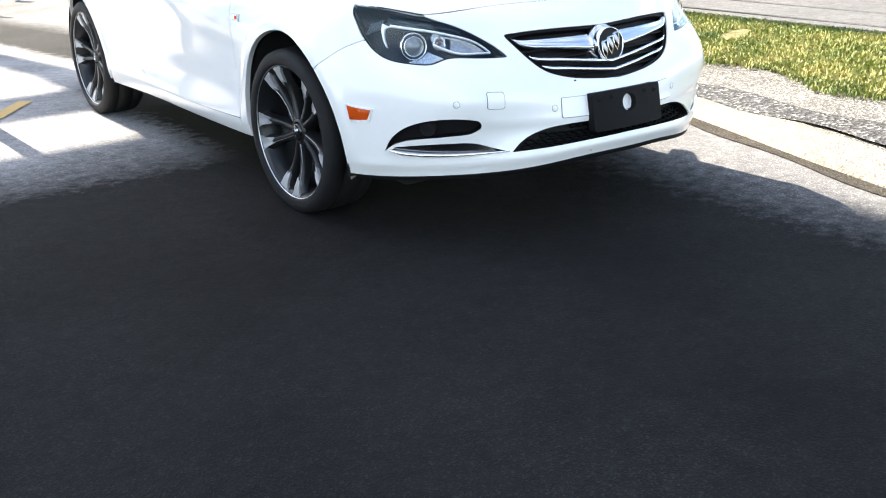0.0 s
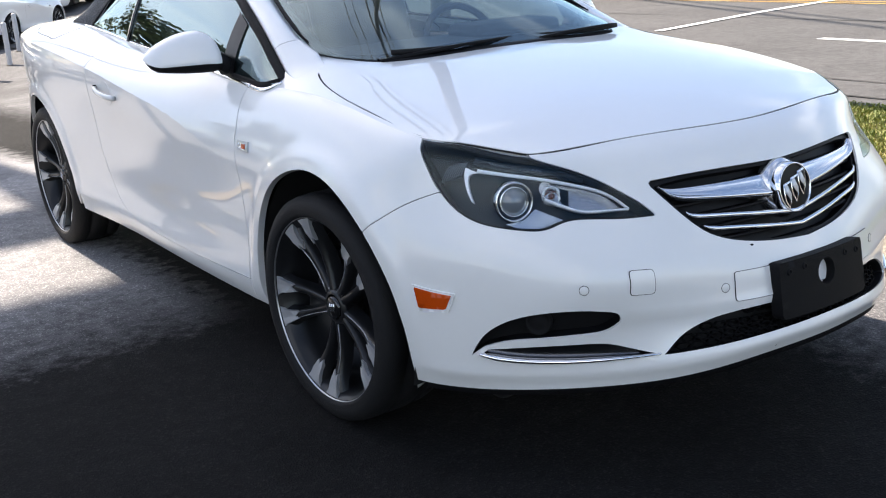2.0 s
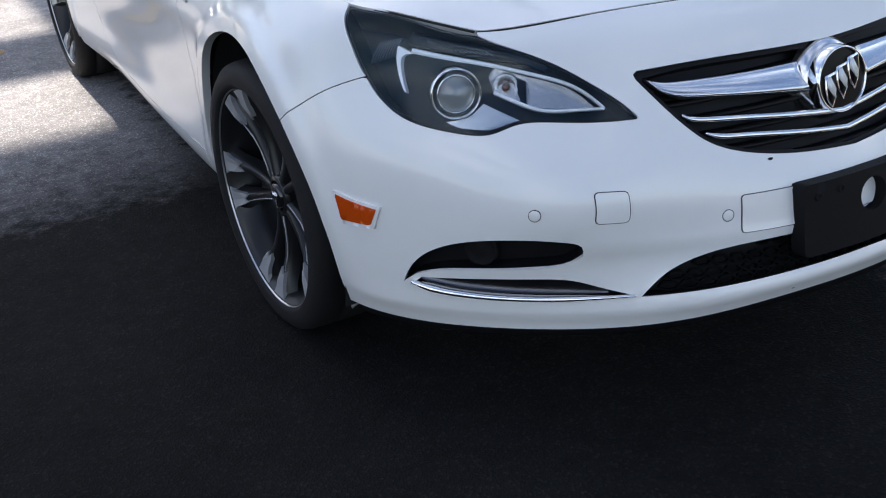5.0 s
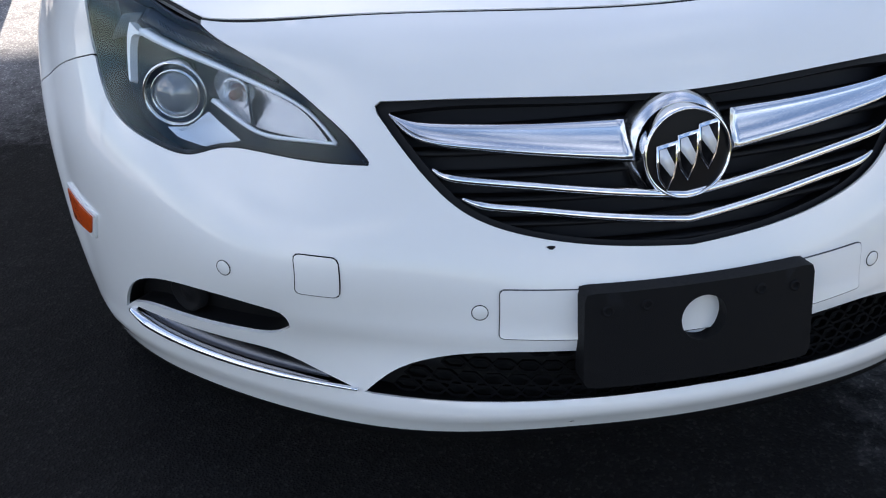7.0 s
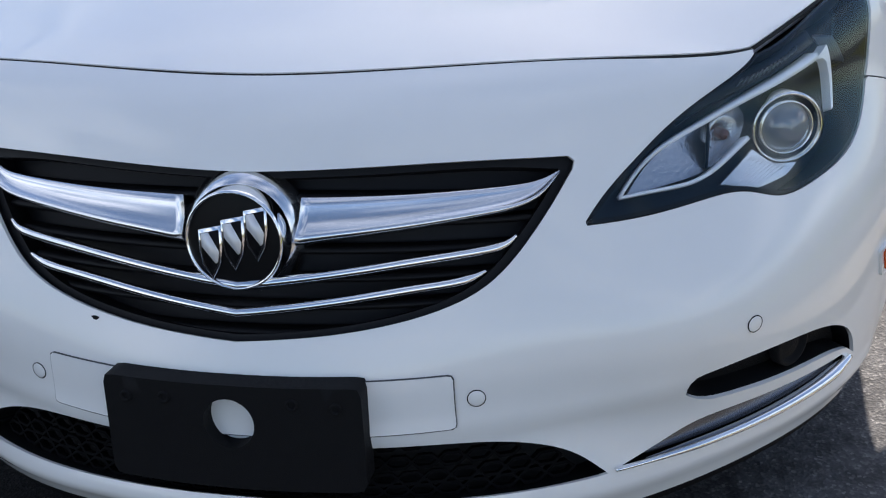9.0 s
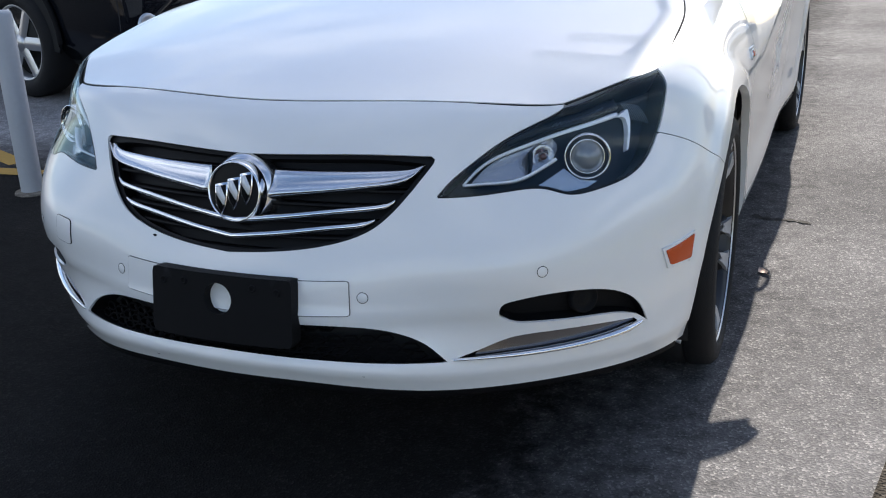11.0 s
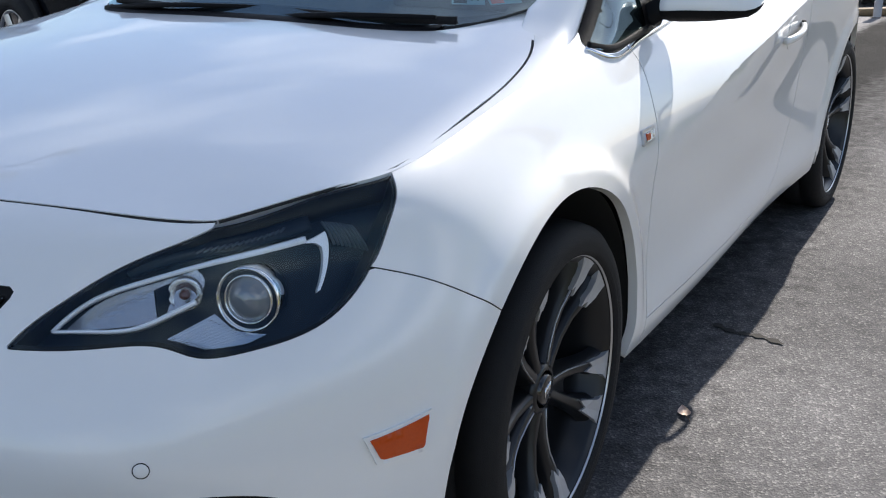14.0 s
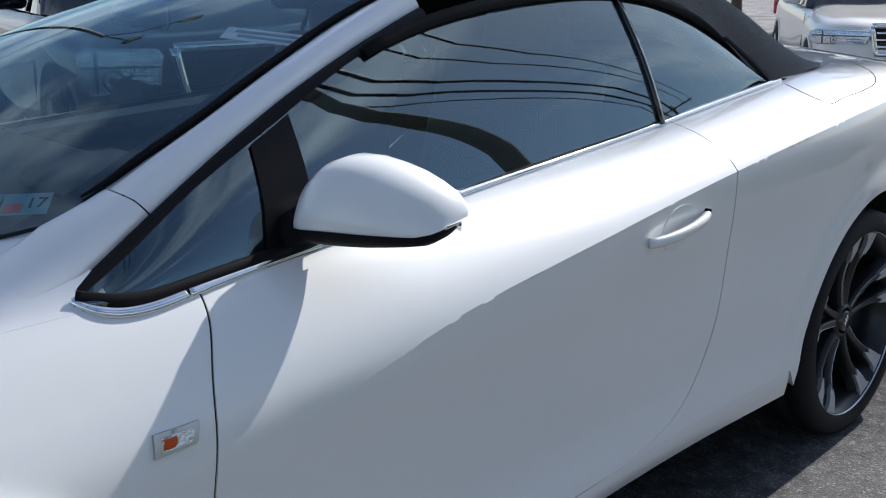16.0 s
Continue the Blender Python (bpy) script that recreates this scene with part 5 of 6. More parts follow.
# cabin
part("dashboard", joined(block(1.34, .50, .16, .05, (0, .60, .93), 3), block(.42, .22, .06, .03, (.36, .66, 1.025), 3), block(1.30, .40, .45, .05, (0, .62, .70))), INTERIOR, car, "dark dashboard")
wheel_at = pose(.36, .93, .93, 68, 0, 0)
part("steering_wheel", moved(joined(sweep([(.185 * math.cos(a), .185 * math.sin(a), 0) for a in np.linspace(0, 2 * math.pi, 40)], ring_section(.015)), lathe([(-.03, .06), (.0, .065), (.012, .04), (.015, 0)], 24, "z"), block(.34, .035, .02, .008)), wheel_at), INTERIOR, car)
for x in (-.36, .36):
    seat = part("front_seat", joined(block(.52, .52, .16, .06, (x, 1.35, .56), 3), moved(block(.50, .15, .62, .06, (0, 0, .31), 3), pose(x, 1.60, .60, -18, 0, 0))), LEATHER, car)
    part("headrest", block(.26, .10, .18, .045, (x, 1.80, 1.20), 3), LEATHER, seat)
part("rear_seat", joined(block(1.15, .45, .16, .06, (0, 2.15, .58), 3), block(1.15, .16, .55, .06, (0, 2.42, .82), 3)), LEATHER, car)
for side in (1, -1):
    part("door_lining", block(.05, 1.9, .52, .02, (side * .735, 1.35, .68)), INTERIOR, car)
for side in (1, -1):
    part("cowl_side", block(.12, .52, .34, .02, (side * .722, .59, .775)), INTERIOR, car)
part("rear_bulkhead", block(1.25, .06, .5, .02, (0, 2.58, .80)), INTERIOR, car)
part("interior_mirror", block(.22, .03, .065, .015, (0, .93, 1.30)), GLOSS_BLACK, car)

# two inspection stickers low on the driver's side of the glass
STICKER = material("sticker_green", (.16, .30, .33), .5, grain=.1)
STICKER_RED = material("sticker_red", (.55, .12, .10), .5)
for k in range(2):
    i = 38 - 2 * k
    base = g[2][i]
    across = Vector(g[2][i + 1] - g[2][i - 1]).normalized()
    up = Vector(g[4][i] - g[2][i]).normalized()
    nrm = across.cross(up).normalized()
    up = nrm.cross(across)
    m = Matrix((across, up, nrm)).transposed().to_4x4()
    at = Matrix.Translation(Vector(base) - nrm * .004) @ m @ Matrix.Scale(.82, 4)
    st = part("sticker", moved(slab([(-.045, -.03), (.045, -.03), (.045, .03), (-.045, .03)], .001, 0), at), STICKER, screen, "small inspection sticker")
    part("sticker_field", moved(slab([(-.040, -.026), (-.004, -.026), (-.004, .0), (-.040, .0)], .0006, 0), at @ Matrix.Translation((0, 0, .0012))), STICKER_RED if k == 0 else BLACK_PLASTIC, st)
    words("sticker_number", "17", .040, BLACK_PLASTIC, at @ Matrix.Translation((.020, 0, .0022)), st)

# paper notice high on the driver's side of the glass, its lettering too small to read
PAPER = material("white_paper", (.78, .79, .78), .6, grain=.04)
INK = material("grey_ink", (.25, .30, .33), .6)
base, across, up = Vector(g[11][37]), Vector(g[11][38] - g[11][36]).normalized(), Vector(g[12][37] - g[10][37]).normalized()
nrm = across.cross(up).normalized()
up = nrm.cross(across)
at = Matrix.Translation(base - nrm * .006) @ Matrix((across, up, nrm)).transposed().to_4x4() @ Matrix.Rotation(radians(16), 4, "Z")
note = part("paper_notice", moved(slab([(-.085, -.024), (.075, -.024), (.075, .024), (-.085, .024)], .0008, 0), at), PAPER, screen, "white paper notice inside the windshield")
for k, w in enumerate((.13, .11)):
    part("print_bar", moved(slab([(-w / 2, -.005), (w / 2, -.005), (w / 2, .005), (-w / 2, .005)], .0005, 0), at @ Matrix.Translation((0, .009 - .018 * k, .001))), INK, note)


# ---- wheels ----
def tyre():
    prof = [(-.09, .268), (-.112, .280), (-.121, .300), (-.117, .325), (-.104, .340), (-.085, .3445), (-.05, .3465), (-.046, .339), (-.040, .339), (-.036, .3468), (0, .347),
            (.036, .3468), (.040, .339), (.046, .339), (.05, .3465), (.085, .3445), (.104, .340), (.117, .325), (.121, .303), (.119, .296), (.120, .290), (.112, .281), (.09, .268)]
    return lathe(prof, 72)


def wheel_rim():
    return lathe([(.104, .2795), (.109, .2825), (.1115, .2812), (.110, .2788), (.106, .2778)], 72)


def spoke(angle):
    """One arm of a pair: a narrow ridge, falling away on its outer side, broad again at the rim."""
    rows = []
    for r, w, x, d in ((.038, .013, .066, .05), (.075, .0115, .064, .05), (.12, .0105, .064, .045), (.17, .0110, .071, .042), (.21, .0135, .084, .038), (.235, .018, .0935, .034), (.270, .025, .0985, .03)):
        rows.append([(x - d, r, -w * 1.5), (x - .016, r, -w * 1.25), (x - .003, r, -w * .85), (x, r, -w * .55), (x, r, w * .55), (x - .003, r, w * .85), (x - .016, r, w * 1.25), (x - d, r, w * 1.5)])
    return moved(loft(rows), Matrix.Rotation(angle, 4, "X"))


def spoke_tip(angle, o):
    """Bright machined face at the outer end of an arm, notched on the inner side."""
    pts = [(.196, -.008), (.216, -.015), (.234, -.019), (.256, -.024), (.275, -.040), (.279, 0), (.277, .028), (.256, .020), (.232, .017), (.206, .012), (.216, .002)]
    face = [(np.interp(r, (.18, .21, .235, .272), (.0800, .0880, .0985, .1045)), r, w * o) for r, w in pts]
    back = [(x - .012, r, w) for x, r, w in face]
    n = len(face)
    f = [tuple(range(n)), tuple(range(n, 2 * n))[::-1]] + [(i, n + i, n + (i + 1) % n, (i + 1) % n) for i in range(n)]
    if o > 0:
        f = [q[::-1] for q in f]
    return moved((face + back, f), Matrix.Rotation(angle, 4, "X"))


def ridge(angle, o):
    """Thin bright edge down the side of an arm."""
    line = [(x, r, o * w) for r, x, w in ((.055, .0660, .009), (.09, .0645, .0085), (.13, .0655, .008), (.165, .0708, .008), (.205, .0835, .009))]
    return moved(sweep(line, [(-.0012, -.003), (.0012, -.003), (.0006, .0008), (-.0006, .0008)], ups=np.tile((1.0, 0, 0), (5, 1))), Matrix.Rotation(angle, 4, "X"))


def road_wheel(name):
    w = part(name, lathe([(-.02, .03), (.055, .055), (.066, .050), (.068, .040)], 40), WHEEL_DARK, car, "dark alloy wheel with machined tips")
    part("tyre", tyre(), RUBBER, w, "low profile black tyre")
    part("rim", wheel_rim(), MACHINED, w)
    part("barrel", lathe([(.105, .2768), (.100, .272), (.092, .264), (.03, .252), (-.075, .243), (-.075, .05)], 64), WHEEL_DARK, w)
    for k in range(5):
        mid = 2 * math.pi * k / 5 + radians(50)
        for o in (-1, 1):
            a = mid + o * radians(11.8)
            part("spoke", spoke(a), WHEEL_DARK, w)
            part("spoke_tip", spoke_tip(a, o), TIP_GREY, w, "machined grey spoke tip", smooth=False)
            if o > 0:
                part("spoke_ridge", ridge(a, o), TIP_GREY, w)
        # scooped web that joins the two arms, open towards the rim
        web = [[(x - .004, r, -r * .19), (x - .014, r, -r * .10), (x - .018, r, 0), (x - .014, r, r * .10), (x - .004, r, r * .19)] for r, x in ((.040, .064), (.075, .060), (.11, .056), (.15, .054), (.185, .056), (.205, .050), (.215, .030))]
        part("web", moved(loft(web), Matrix.Rotation(mid, 4, "X")), WHEEL_DARK, w)
    cap = part("hub_cap", lathe([(.060, .034), (.072, .032), (.0745, .028), (.0745, 0)], 32), GLOSS_BLACK, w)
    for k in (-1, 0, 1):
        part("cap_mark", block(.002, .007, .024, 0, (.0753, .0105 * k, .003 * k)), CHROME, w)
    for k in range(5):
        a = 2 * math.pi * k / 5 + radians(60)
        part("wheel_nut", moved(lathe([(.045, .011), (.062, .0105), (.064, .008), (.064, 0)], 6), Matrix.Translation((0, .056 * math.cos(a), .056 * math.sin(a)))), STEEL, w)
    part("brake_disc", lathe([(-.012, .07), (-.012, .162), (-.036, .162), (-.036, .07)], 48), STEEL, w)
    part("caliper", joined(*[block(.07, .05, .075, .012, (-.02, .155 * math.cos(a), .155 * math.sin(a))) for a in np.linspace(2.4, 3.2, 4)]), WHEEL_DARK, w)
    return w


WHEEL_X = .795
first_wheel = road_wheel("wheel")
first_wheel.matrix_local = pose(WHEEL_X, 0, .342, 0, 0, 2)


def wheel_copy(m):
    made = first_wheel.copy()
    scene.collection.objects.link(made)
    made.matrix_local = m
    for c in first_wheel.children:
        q = c.copy()
        scene.collection.objects.link(q)
        q.parent = made
    return made


wheel_copy(pose(WHEEL_X, 2.695, .342, 40, 0, 0))
wheel_copy(pose(-WHEEL_X, 0, .342, -6, 0, 182))
wheel_copy(pose(-WHEEL_X, 2.695, .342, 55, 0, 180))


# ---- the lot, the verge and the road ----
def ground_height(x, y):
    """The lot falls away behind the car and rises a little towards the road."""
    x, y = np.asarray(x, float), np.asarray(y, float)
    return -0.055 * np.clip(y - 4.5, 0, 20) + 0.06 * np.clip(x - 1.3, 0, 2.4) + 0.055 * np.clip(x - 1.3, 0, 8) / 8 * np.clip(y - 4.5, 0, 20)


def spread(xs, ys, lift=0.0):
    gx, gy = np.meshgrid(xs, ys, indexing="ij")
    v = np.stack([gx, gy, ground_height(gx, gy) + lift], -1)
    n, m = gx.shape
    f = [(i * m + j, (i + 1) * m + j, (i + 1) * m + j + 1, i * m + j + 1) for i in range(n - 1) for j in range(m - 1)]
    return v.reshape(-1, 3).tolist(), f


def strip(left, right, ys, lift, cells=6):
    """A sheet over the ground between two lines x = left(y) and x = right(y)."""
    rows = []
    for y in ys:
        x = np.linspace(left(y), right(y), cells)
        rows.append(np.c_[x, np.full(cells, y), ground_height(x, np.full(cells, y)) + lift])
    v, f = loft(rows)
    return v, [tuple(reversed(q)) for q in f]


far = np.array([-900, -300, -100, -40])
xs = np.r_[far, np.arange(-20, 1.2, 2.5), 1.3, np.arange(1.6, 10, .7), np.arange(11, 40, 4), 100, 300, 900]
ys = np.r_[far, np.arange(-20, 4, 3), np.arange(4.5, 26, 1.5), 30, 40, 60, 100, 300, 900]
ground = tagged(part("ground", spread(xs, ys), ASPHALT, None, "", False), "dark worn asphalt of the parking lot, painted paler where sunlit", "ground", "", "structure")


def kerb_x(y):
    return 1.60 + 0.27 * min(max(y, -6), 2.5)


line_y = np.r_[np.arange(-40, -8, 4), np.arange(-8, 8, .5), np.arange(8, 60, 4)]
kerb_rows = []
lot_y = line_y[line_y <= 7.5]
for y in lot_y:
    kerb_rows.append([(kerb_x(y) + dx, y, float(ground_height(kerb_x(y) + dx, y)) + dz) for dx, dz in ((-.05, -.01), (-.035, .012), (0, .024), (.06, .030), (.24, .034), (.30, .028), (.32, .01))])
kerb = part("kerb", facing(loft(kerb_rows), (0, 0, 1)), CONCRETE)
tagged(kerb, "low worn concrete kerb between asphalt and gravel", "kerb", "", "structure")
gravel = tagged(part("gravel_strip", strip(lambda y: kerb_x(y) + .28, lambda y: 2.62, lot_y, .02), GRAVEL), "strip of pale grey gravel beside the kerb", "gravel", "", "structure")
# a shadow on the gravel, laid on as a sheet of darker stones
SHADOW_GRAVEL = road_material("shadow_gravel", (.045, .044, .045), (.085, .082, .08), (.26, .25, .24), .9, 60, 1.0)
tagged(part("dark_gravel", strip(lambda y: 1.78 + .10 * y + .03 * math.sin(7 * y), lambda y: 2.03 + .09 * y + .04 * math.sin(5 * y + 1), np.linspace(-3.2, 1.6, 40), .036), SHADOW_GRAVEL), "shadow painted as a dark band across the pale gravel", "gravel", "", "structure")
verge = tagged(part("verge", strip(lambda y: 2.52 + .12 * math.sin(2.1 * y) + .07 * math.sin(5.3 * y), lambda y: 3.9, lot_y, .035), SOIL), "dry soil verge under the grass", "verge", "", "structure")
road = tagged(part("road", strip(lambda y: 3.85, lambda y: 19.0, line_y, .045, 20), ROAD_ASPHALT), "grey asphalt road with painted lines", "road", "", "structure")
tagged(part("kerb_edge", strip(lambda y: kerb_x(y) - .12 + .02 * math.sin(6 * y), lambda y: kerb_x(y) - .03, np.linspace(-6, 3, 60), .005), road_material("kerb_dirt", (.040, .035, .029), (.055, .048, .040), (.085, .075, .062), .95, 120, .8)), "brown dirt gathered along the kerb", "dirt", "", "structure")
verge = tagged(part("far_verge", strip(lambda y: 19.0, lambda y: 60.0, line_y, .08, 8), SOIL), "grass bank across the road", "verge", "", "structure")
for name, x0, x1, y0, y1, mat, label in (("yellow_line", 11.05, 11.17, -40, 60, LINE_YELLOW, "yellow centre line painted on the road"), ("yellow_line", 11.33, 11.45, -40, 60, LINE_YELLOW, "yellow centre line painted on the road"),
                                         ("lane_line", 7.02, 7.16, .9, 3.9, LINE_WHITE, "white lane dash painted on the road"), ("lane_line", 15.0, 15.14, 8.5, 11.5, LINE_WHITE, "white lane dash painted on the road"),
                                         ("lane_line", 7.02, 7.16, -8.2, -5.2, LINE_WHITE, "white lane dash painted on the road"), ("edge_line", 18.6, 18.72, -40, 60, LINE_WHITE, "white edge line painted on the road")):
    tagged(part(name, strip(lambda y: x0, lambda y: x1, np.linspace(y0, y1, 14), .05, 2), mat), label, "road line", "road lines", "structure")
diag = np.linspace(0, 1, 12)
rows = [[(x, y, float(ground_height(x, y)) + .054) for x, y in ((7.2 + 8 * k, 6.2 + 1.1 * k - .07), (7.2 + 8 * k, 6.2 + 1.1 * k + .07))] for k in diag]
tagged(part("stop_line", loft(rows), LINE_WHITE), "white line painted across the road", "road line", "road lines", "structure")

# grass of the verges
GRASS = bpy.data.materials.new("verge_grass")
GRASS.use_nodes = True
gt = GRASS.node_tree
info, ramp = gt.nodes.new("ShaderNodeNewGeometry"), gt.nodes.new("ShaderNodeValToRGB")
ramp.color_ramp.elements[0].color, ramp.color_ramp.elements[1].color = (.075, .115, .018, 1), (.44, .37, .15, 1)
for at, c in ((.35, (.15, .19, .030, 1)), (.62, (.27, .27, .055, 1))):
    ramp.color_ramp.elements.new(at).color = c
spot, spread_out, where = gt.nodes.new("ShaderNodeTexNoise"), gt.nodes.new("ShaderNodeMath"), gt.nodes.new("ShaderNodeTexCoord")
half_of = gt.nodes.new("ShaderNodeMath")
spot.inputs["Scale"].default_value, spot.inputs["Detail"].default_value = 3.2, 4
spread_out.operation, half_of.operation = "MULTIPLY_ADD", "MULTIPLY_ADD"
spread_out.inputs[1].default_value, spread_out.inputs[2].default_value = 1.7, -.62
half_of.inputs[1].default_value = .55
gt.links.new(where.outputs["Object"], spot.inputs["Vector"])
gt.links.new(spot.outputs["Fac"], spread_out.inputs[0])
gt.links.new(info.outputs["Random Per Island"], half_of.inputs[0])
gt.links.new(spread_out.outputs[0], half_of.inputs[2])
gt.links.new(half_of.outputs[0], ramp.inputs["Fac"])
gt.links.new(ramp.outputs["Color"], gt.nodes["Principled BSDF"].inputs["Base Color"])
gt.nodes["Principled BSDF"].inputs["Roughness"].default_value = .7
rng = np.random.default_rng(4)


def grass(name, n, x0, x1, y0, y1, tall, label):
    verts, faces = [], []
    x, y = rng.uniform(x0, x1, n), rng.uniform(y0, y1, n)
    edge = 2.45 + .12 * np.sin(2.1 * y) + .07 * np.sin(5.3 * y)
    keep = (x > edge + rng.exponential(.08, n) - .05)
    clump = np.sin(x * 3.1 + 2 * np.sin(y * 2.3)) * np.sin(y * 3.7 + x) > -.85
    for px, py in zip(x[keep & clump], y[keep & clump]):
        z, h, a, w = float(ground_height(px, py)) + .03, tall * rng.uniform(.4, 1.2), rng.uniform(0, 6.28), rng.uniform(.003, .008)
        dx, dy, lean = w * math.cos(a), w * math.sin(a), rng.uniform(.2, 1.0) * h
        k = len(verts)
        verts += [(px - dx, py - dy, z), (px + dx, py + dy, z), (px - dy / w * lean * .4 + dx * .6, py + dx / w * lean * .4 + dy * .6, z + h * .65), (px - dy / w * lean, py + dx / w * lean, z + h)]
        faces += [(k, k + 1, k + 2), (k, k + 2, k + 3)]
    return tagged(part(name, (verts, faces), GRASS, None, "", False), label, "grass", "", "stuff")


grass("grass", 150000, 2.2, 3.92, -3.5, 7.6, .030, "uneven yellow-green verge grass between gravel and road")
grass("grass", 9000, 19.0, 24.0, -5, 45, .22, "rough grass along the far side of the road")

# yellow bay lines, bollards
for a, b in (((-3.35, 1.42), (-2.72, 1.14)), ((-2.95, .98), (-2.45, 1.02)), ((-3.6, .2), (-2.9, .63)), ((-1.70, 2.62), (-1.16, 3.40))):
    d = np.array(b) - a
    n = np.array((-d[1], d[0])) / np.linalg.norm(d) * .05
    lift = .004 if a[0] < -2 else .008
    tagged(part("bay_line", ([(*(np.array(a) + n), lift), (*(np.array(a) - n), lift), (*(np.array(b) - n), lift), (*(np.array(b) + n), lift)], [(0, 1, 2, 3)]), LINE_YELLOW, None, "", False), "faded yellow bay line on the asphalt", "bay line", "bay lines", "structure")
BOLLARD_GREY = material("bollard_paint", (.46, .47, .49), .45, grain=.06, grain_scale=60, spots=.15, bump=.1, bump_scale=80)


def bollard(x, y, h=.92, r=.050):
    ob = thing("bollard", "pale grey painted steel bollard set in the asphalt", "bollard", "bollards", pose(x, y, float(ground_height(x, y))))
    part("post", lathe([(0, r), (h - .02, r), (h - .006, r * .93), (h, r * .7), (h + .004, 0)], 28, "z"), BOLLARD_GREY, ob)
    part("foot", lathe([(0, r + .03), (.008, r + .028), (.012, r)], 28, "z"), CONCRETE, ob)
    return ob


first = bollard(-2.28, .76, .82)
for x, y in ((-1.545, 2.84), (1.95, 16.6), (2.85, 19.2), (3.75, 22.0), (-.45, 12.6), (.95, 13.9), (-2.6, 11.6)):
    copy_thing(first, pose(x, y, float(ground_height(x, y))))
stop = part("wheel_stop", moved(block(1.8, .15, .10, .03), pose(-.75, 12.75, float(ground_height(-.75, 12.75)) + .045, 0, 0, 38)), material("yellow_kerb", (.17, .125, .07), .8, grain=.2, spots=.3), None)
tagged(stop, "worn yellow concrete wheel stop on the asphalt", "wheel stop")

# sealed joints along the road, a crack, a short post, a leaf
CRACK = material("crack_dark", (.02, .018, .016), .95, grain=.3)


def ribbon(points, lift, width):
    p = curve(points, 6)
    d = np.gradient(p, axis=0)
    n = np.c_[-d[:, 1], d[:, 0]] / np.linalg.norm(d, axis=1, keepdims=True) * width / 2
    n = n * (0.6 + 0.4 * np.sin(np.arange(len(p)) * 1.7))[:, None]
    return facing(loft([[(x, y, float(ground_height(x, y)) + lift) for x, y in q] for q in (p + n, p - n)]), (0, 0, 1))


for x, width in ((4.12, .10), (4.75, .06), (8.9, .05)):
    tagged(part("road_joint", ribbon([(x, -20), (x + .03, -6), (x - .02, 4), (x + .02, 14), (x, 30)], .052, width), CRACK), "dark sealed joint along the road", "road joint", "road joints", "structure")
tagged(part("asphalt_crack", ribbon([(.86, 1.25), (.93, 1.215), (1.0, 1.22), (1.08, 1.195)], .004, .035), CRACK), "dark broken crack in the asphalt", "crack", "", "structure")
stub = thing("short_post", "short black post standing on the lot", "post", "", pose(1.435, 4.38, float(ground_height(1.435, 4.38))))
part("post", lathe([(0, .06), (.40, .058), (.42, .045), (.424, 0)], 24, "z"), RUBBER, stub)
BARK_BROWN = material("leaf_stalk", (.16, .10, .06), .8, grain=.2)
leaf = thing("fallen_leaf", "small dry curled leaf lying on the asphalt", "leaf", "", pose(.96, .65, float(ground_height(.96, .65)), 0, 0, 30))
blade_rows = [[(.6 * w * k, t * .028, .003 + .006 * t * t + .004 * k * k) for k in (-1, -.5, 0, .5, 1)] for t, w in ((-1, .002), (-.6, .02), (0, .03), (.6, .018), (1, .002))]
part("blade", loft(blade_rows), material("dry_leaf", (.55, .42, .34), .8, grain=.2), leaf)
part("stalk", sweep([(0, -.028, .009), (.004, -.036, .006), (.006, -.044, .003)], ring_section(.0012, 5)), BARK_BROWN, leaf)


# ---- other vehicles, each facing -y before it is turned ----
def car_paint(name, color, metal=0.0):
    return material(name, color, .32, metal, coat=1.0, grain=.02, grain_scale=40, spots=.03, specular=.5 if max(color) > .02 else .05)


DARK_GLASS = material("dark_car_glass", (.012, .014, .016), .04, coat=1.0, grain=.02, specular=.8)
LAMP_CLEAR = material("car_lamp", (.55, .57, .60), .08, .6, coat=1.0, grain=.15, grain_scale=60, bump=.4, bump_scale=60)
ALLOY = material("silver_alloy", (.55, .55, .56), .3, .9, grain=.05)


def plain_wheel(parent, x, y, r, side):
    w = part("wheel", moved(lathe([(-.10, r * .68), (-.115, r * .80), (-.10, r * .95), (-.06, r), (.06, r), (.10, r * .95), (.115, r * .80), (.10, r * .68), (.075, r * .66)], 36), pose(x, y, r, 0, 0, 0 if side > 0 else 180)), RUBBER, parent)
    sp = [moved(loft([[(.085, k, -.042), (.097, k, -.012), (.097, k, .012), (.085, k, .042)] for k in (.03, r * .35, r * .66)]), Matrix.Rotation(2 * math.pi * i / 6, 4, "X")) for i in range(6)]
    rim = joined(lathe([(.075, r * .70), (.10, r * .69), (.095, r * .64), (.0, r * .60)], 36), lathe([(.07, .06), (.098, .055), (.10, 0)], 20), *sp)
    part("rim", moved(rim, pose(x, y, r, 0, 0, 0 if side > 0 else 180)), ALLOY, w)
    part("wheel_inside", moved(lathe([(.03, r * .62), (.02, 0)], 24), pose(x, y, r, 0, 0, 0 if side > 0 else 180)), UNDERBODY, w)


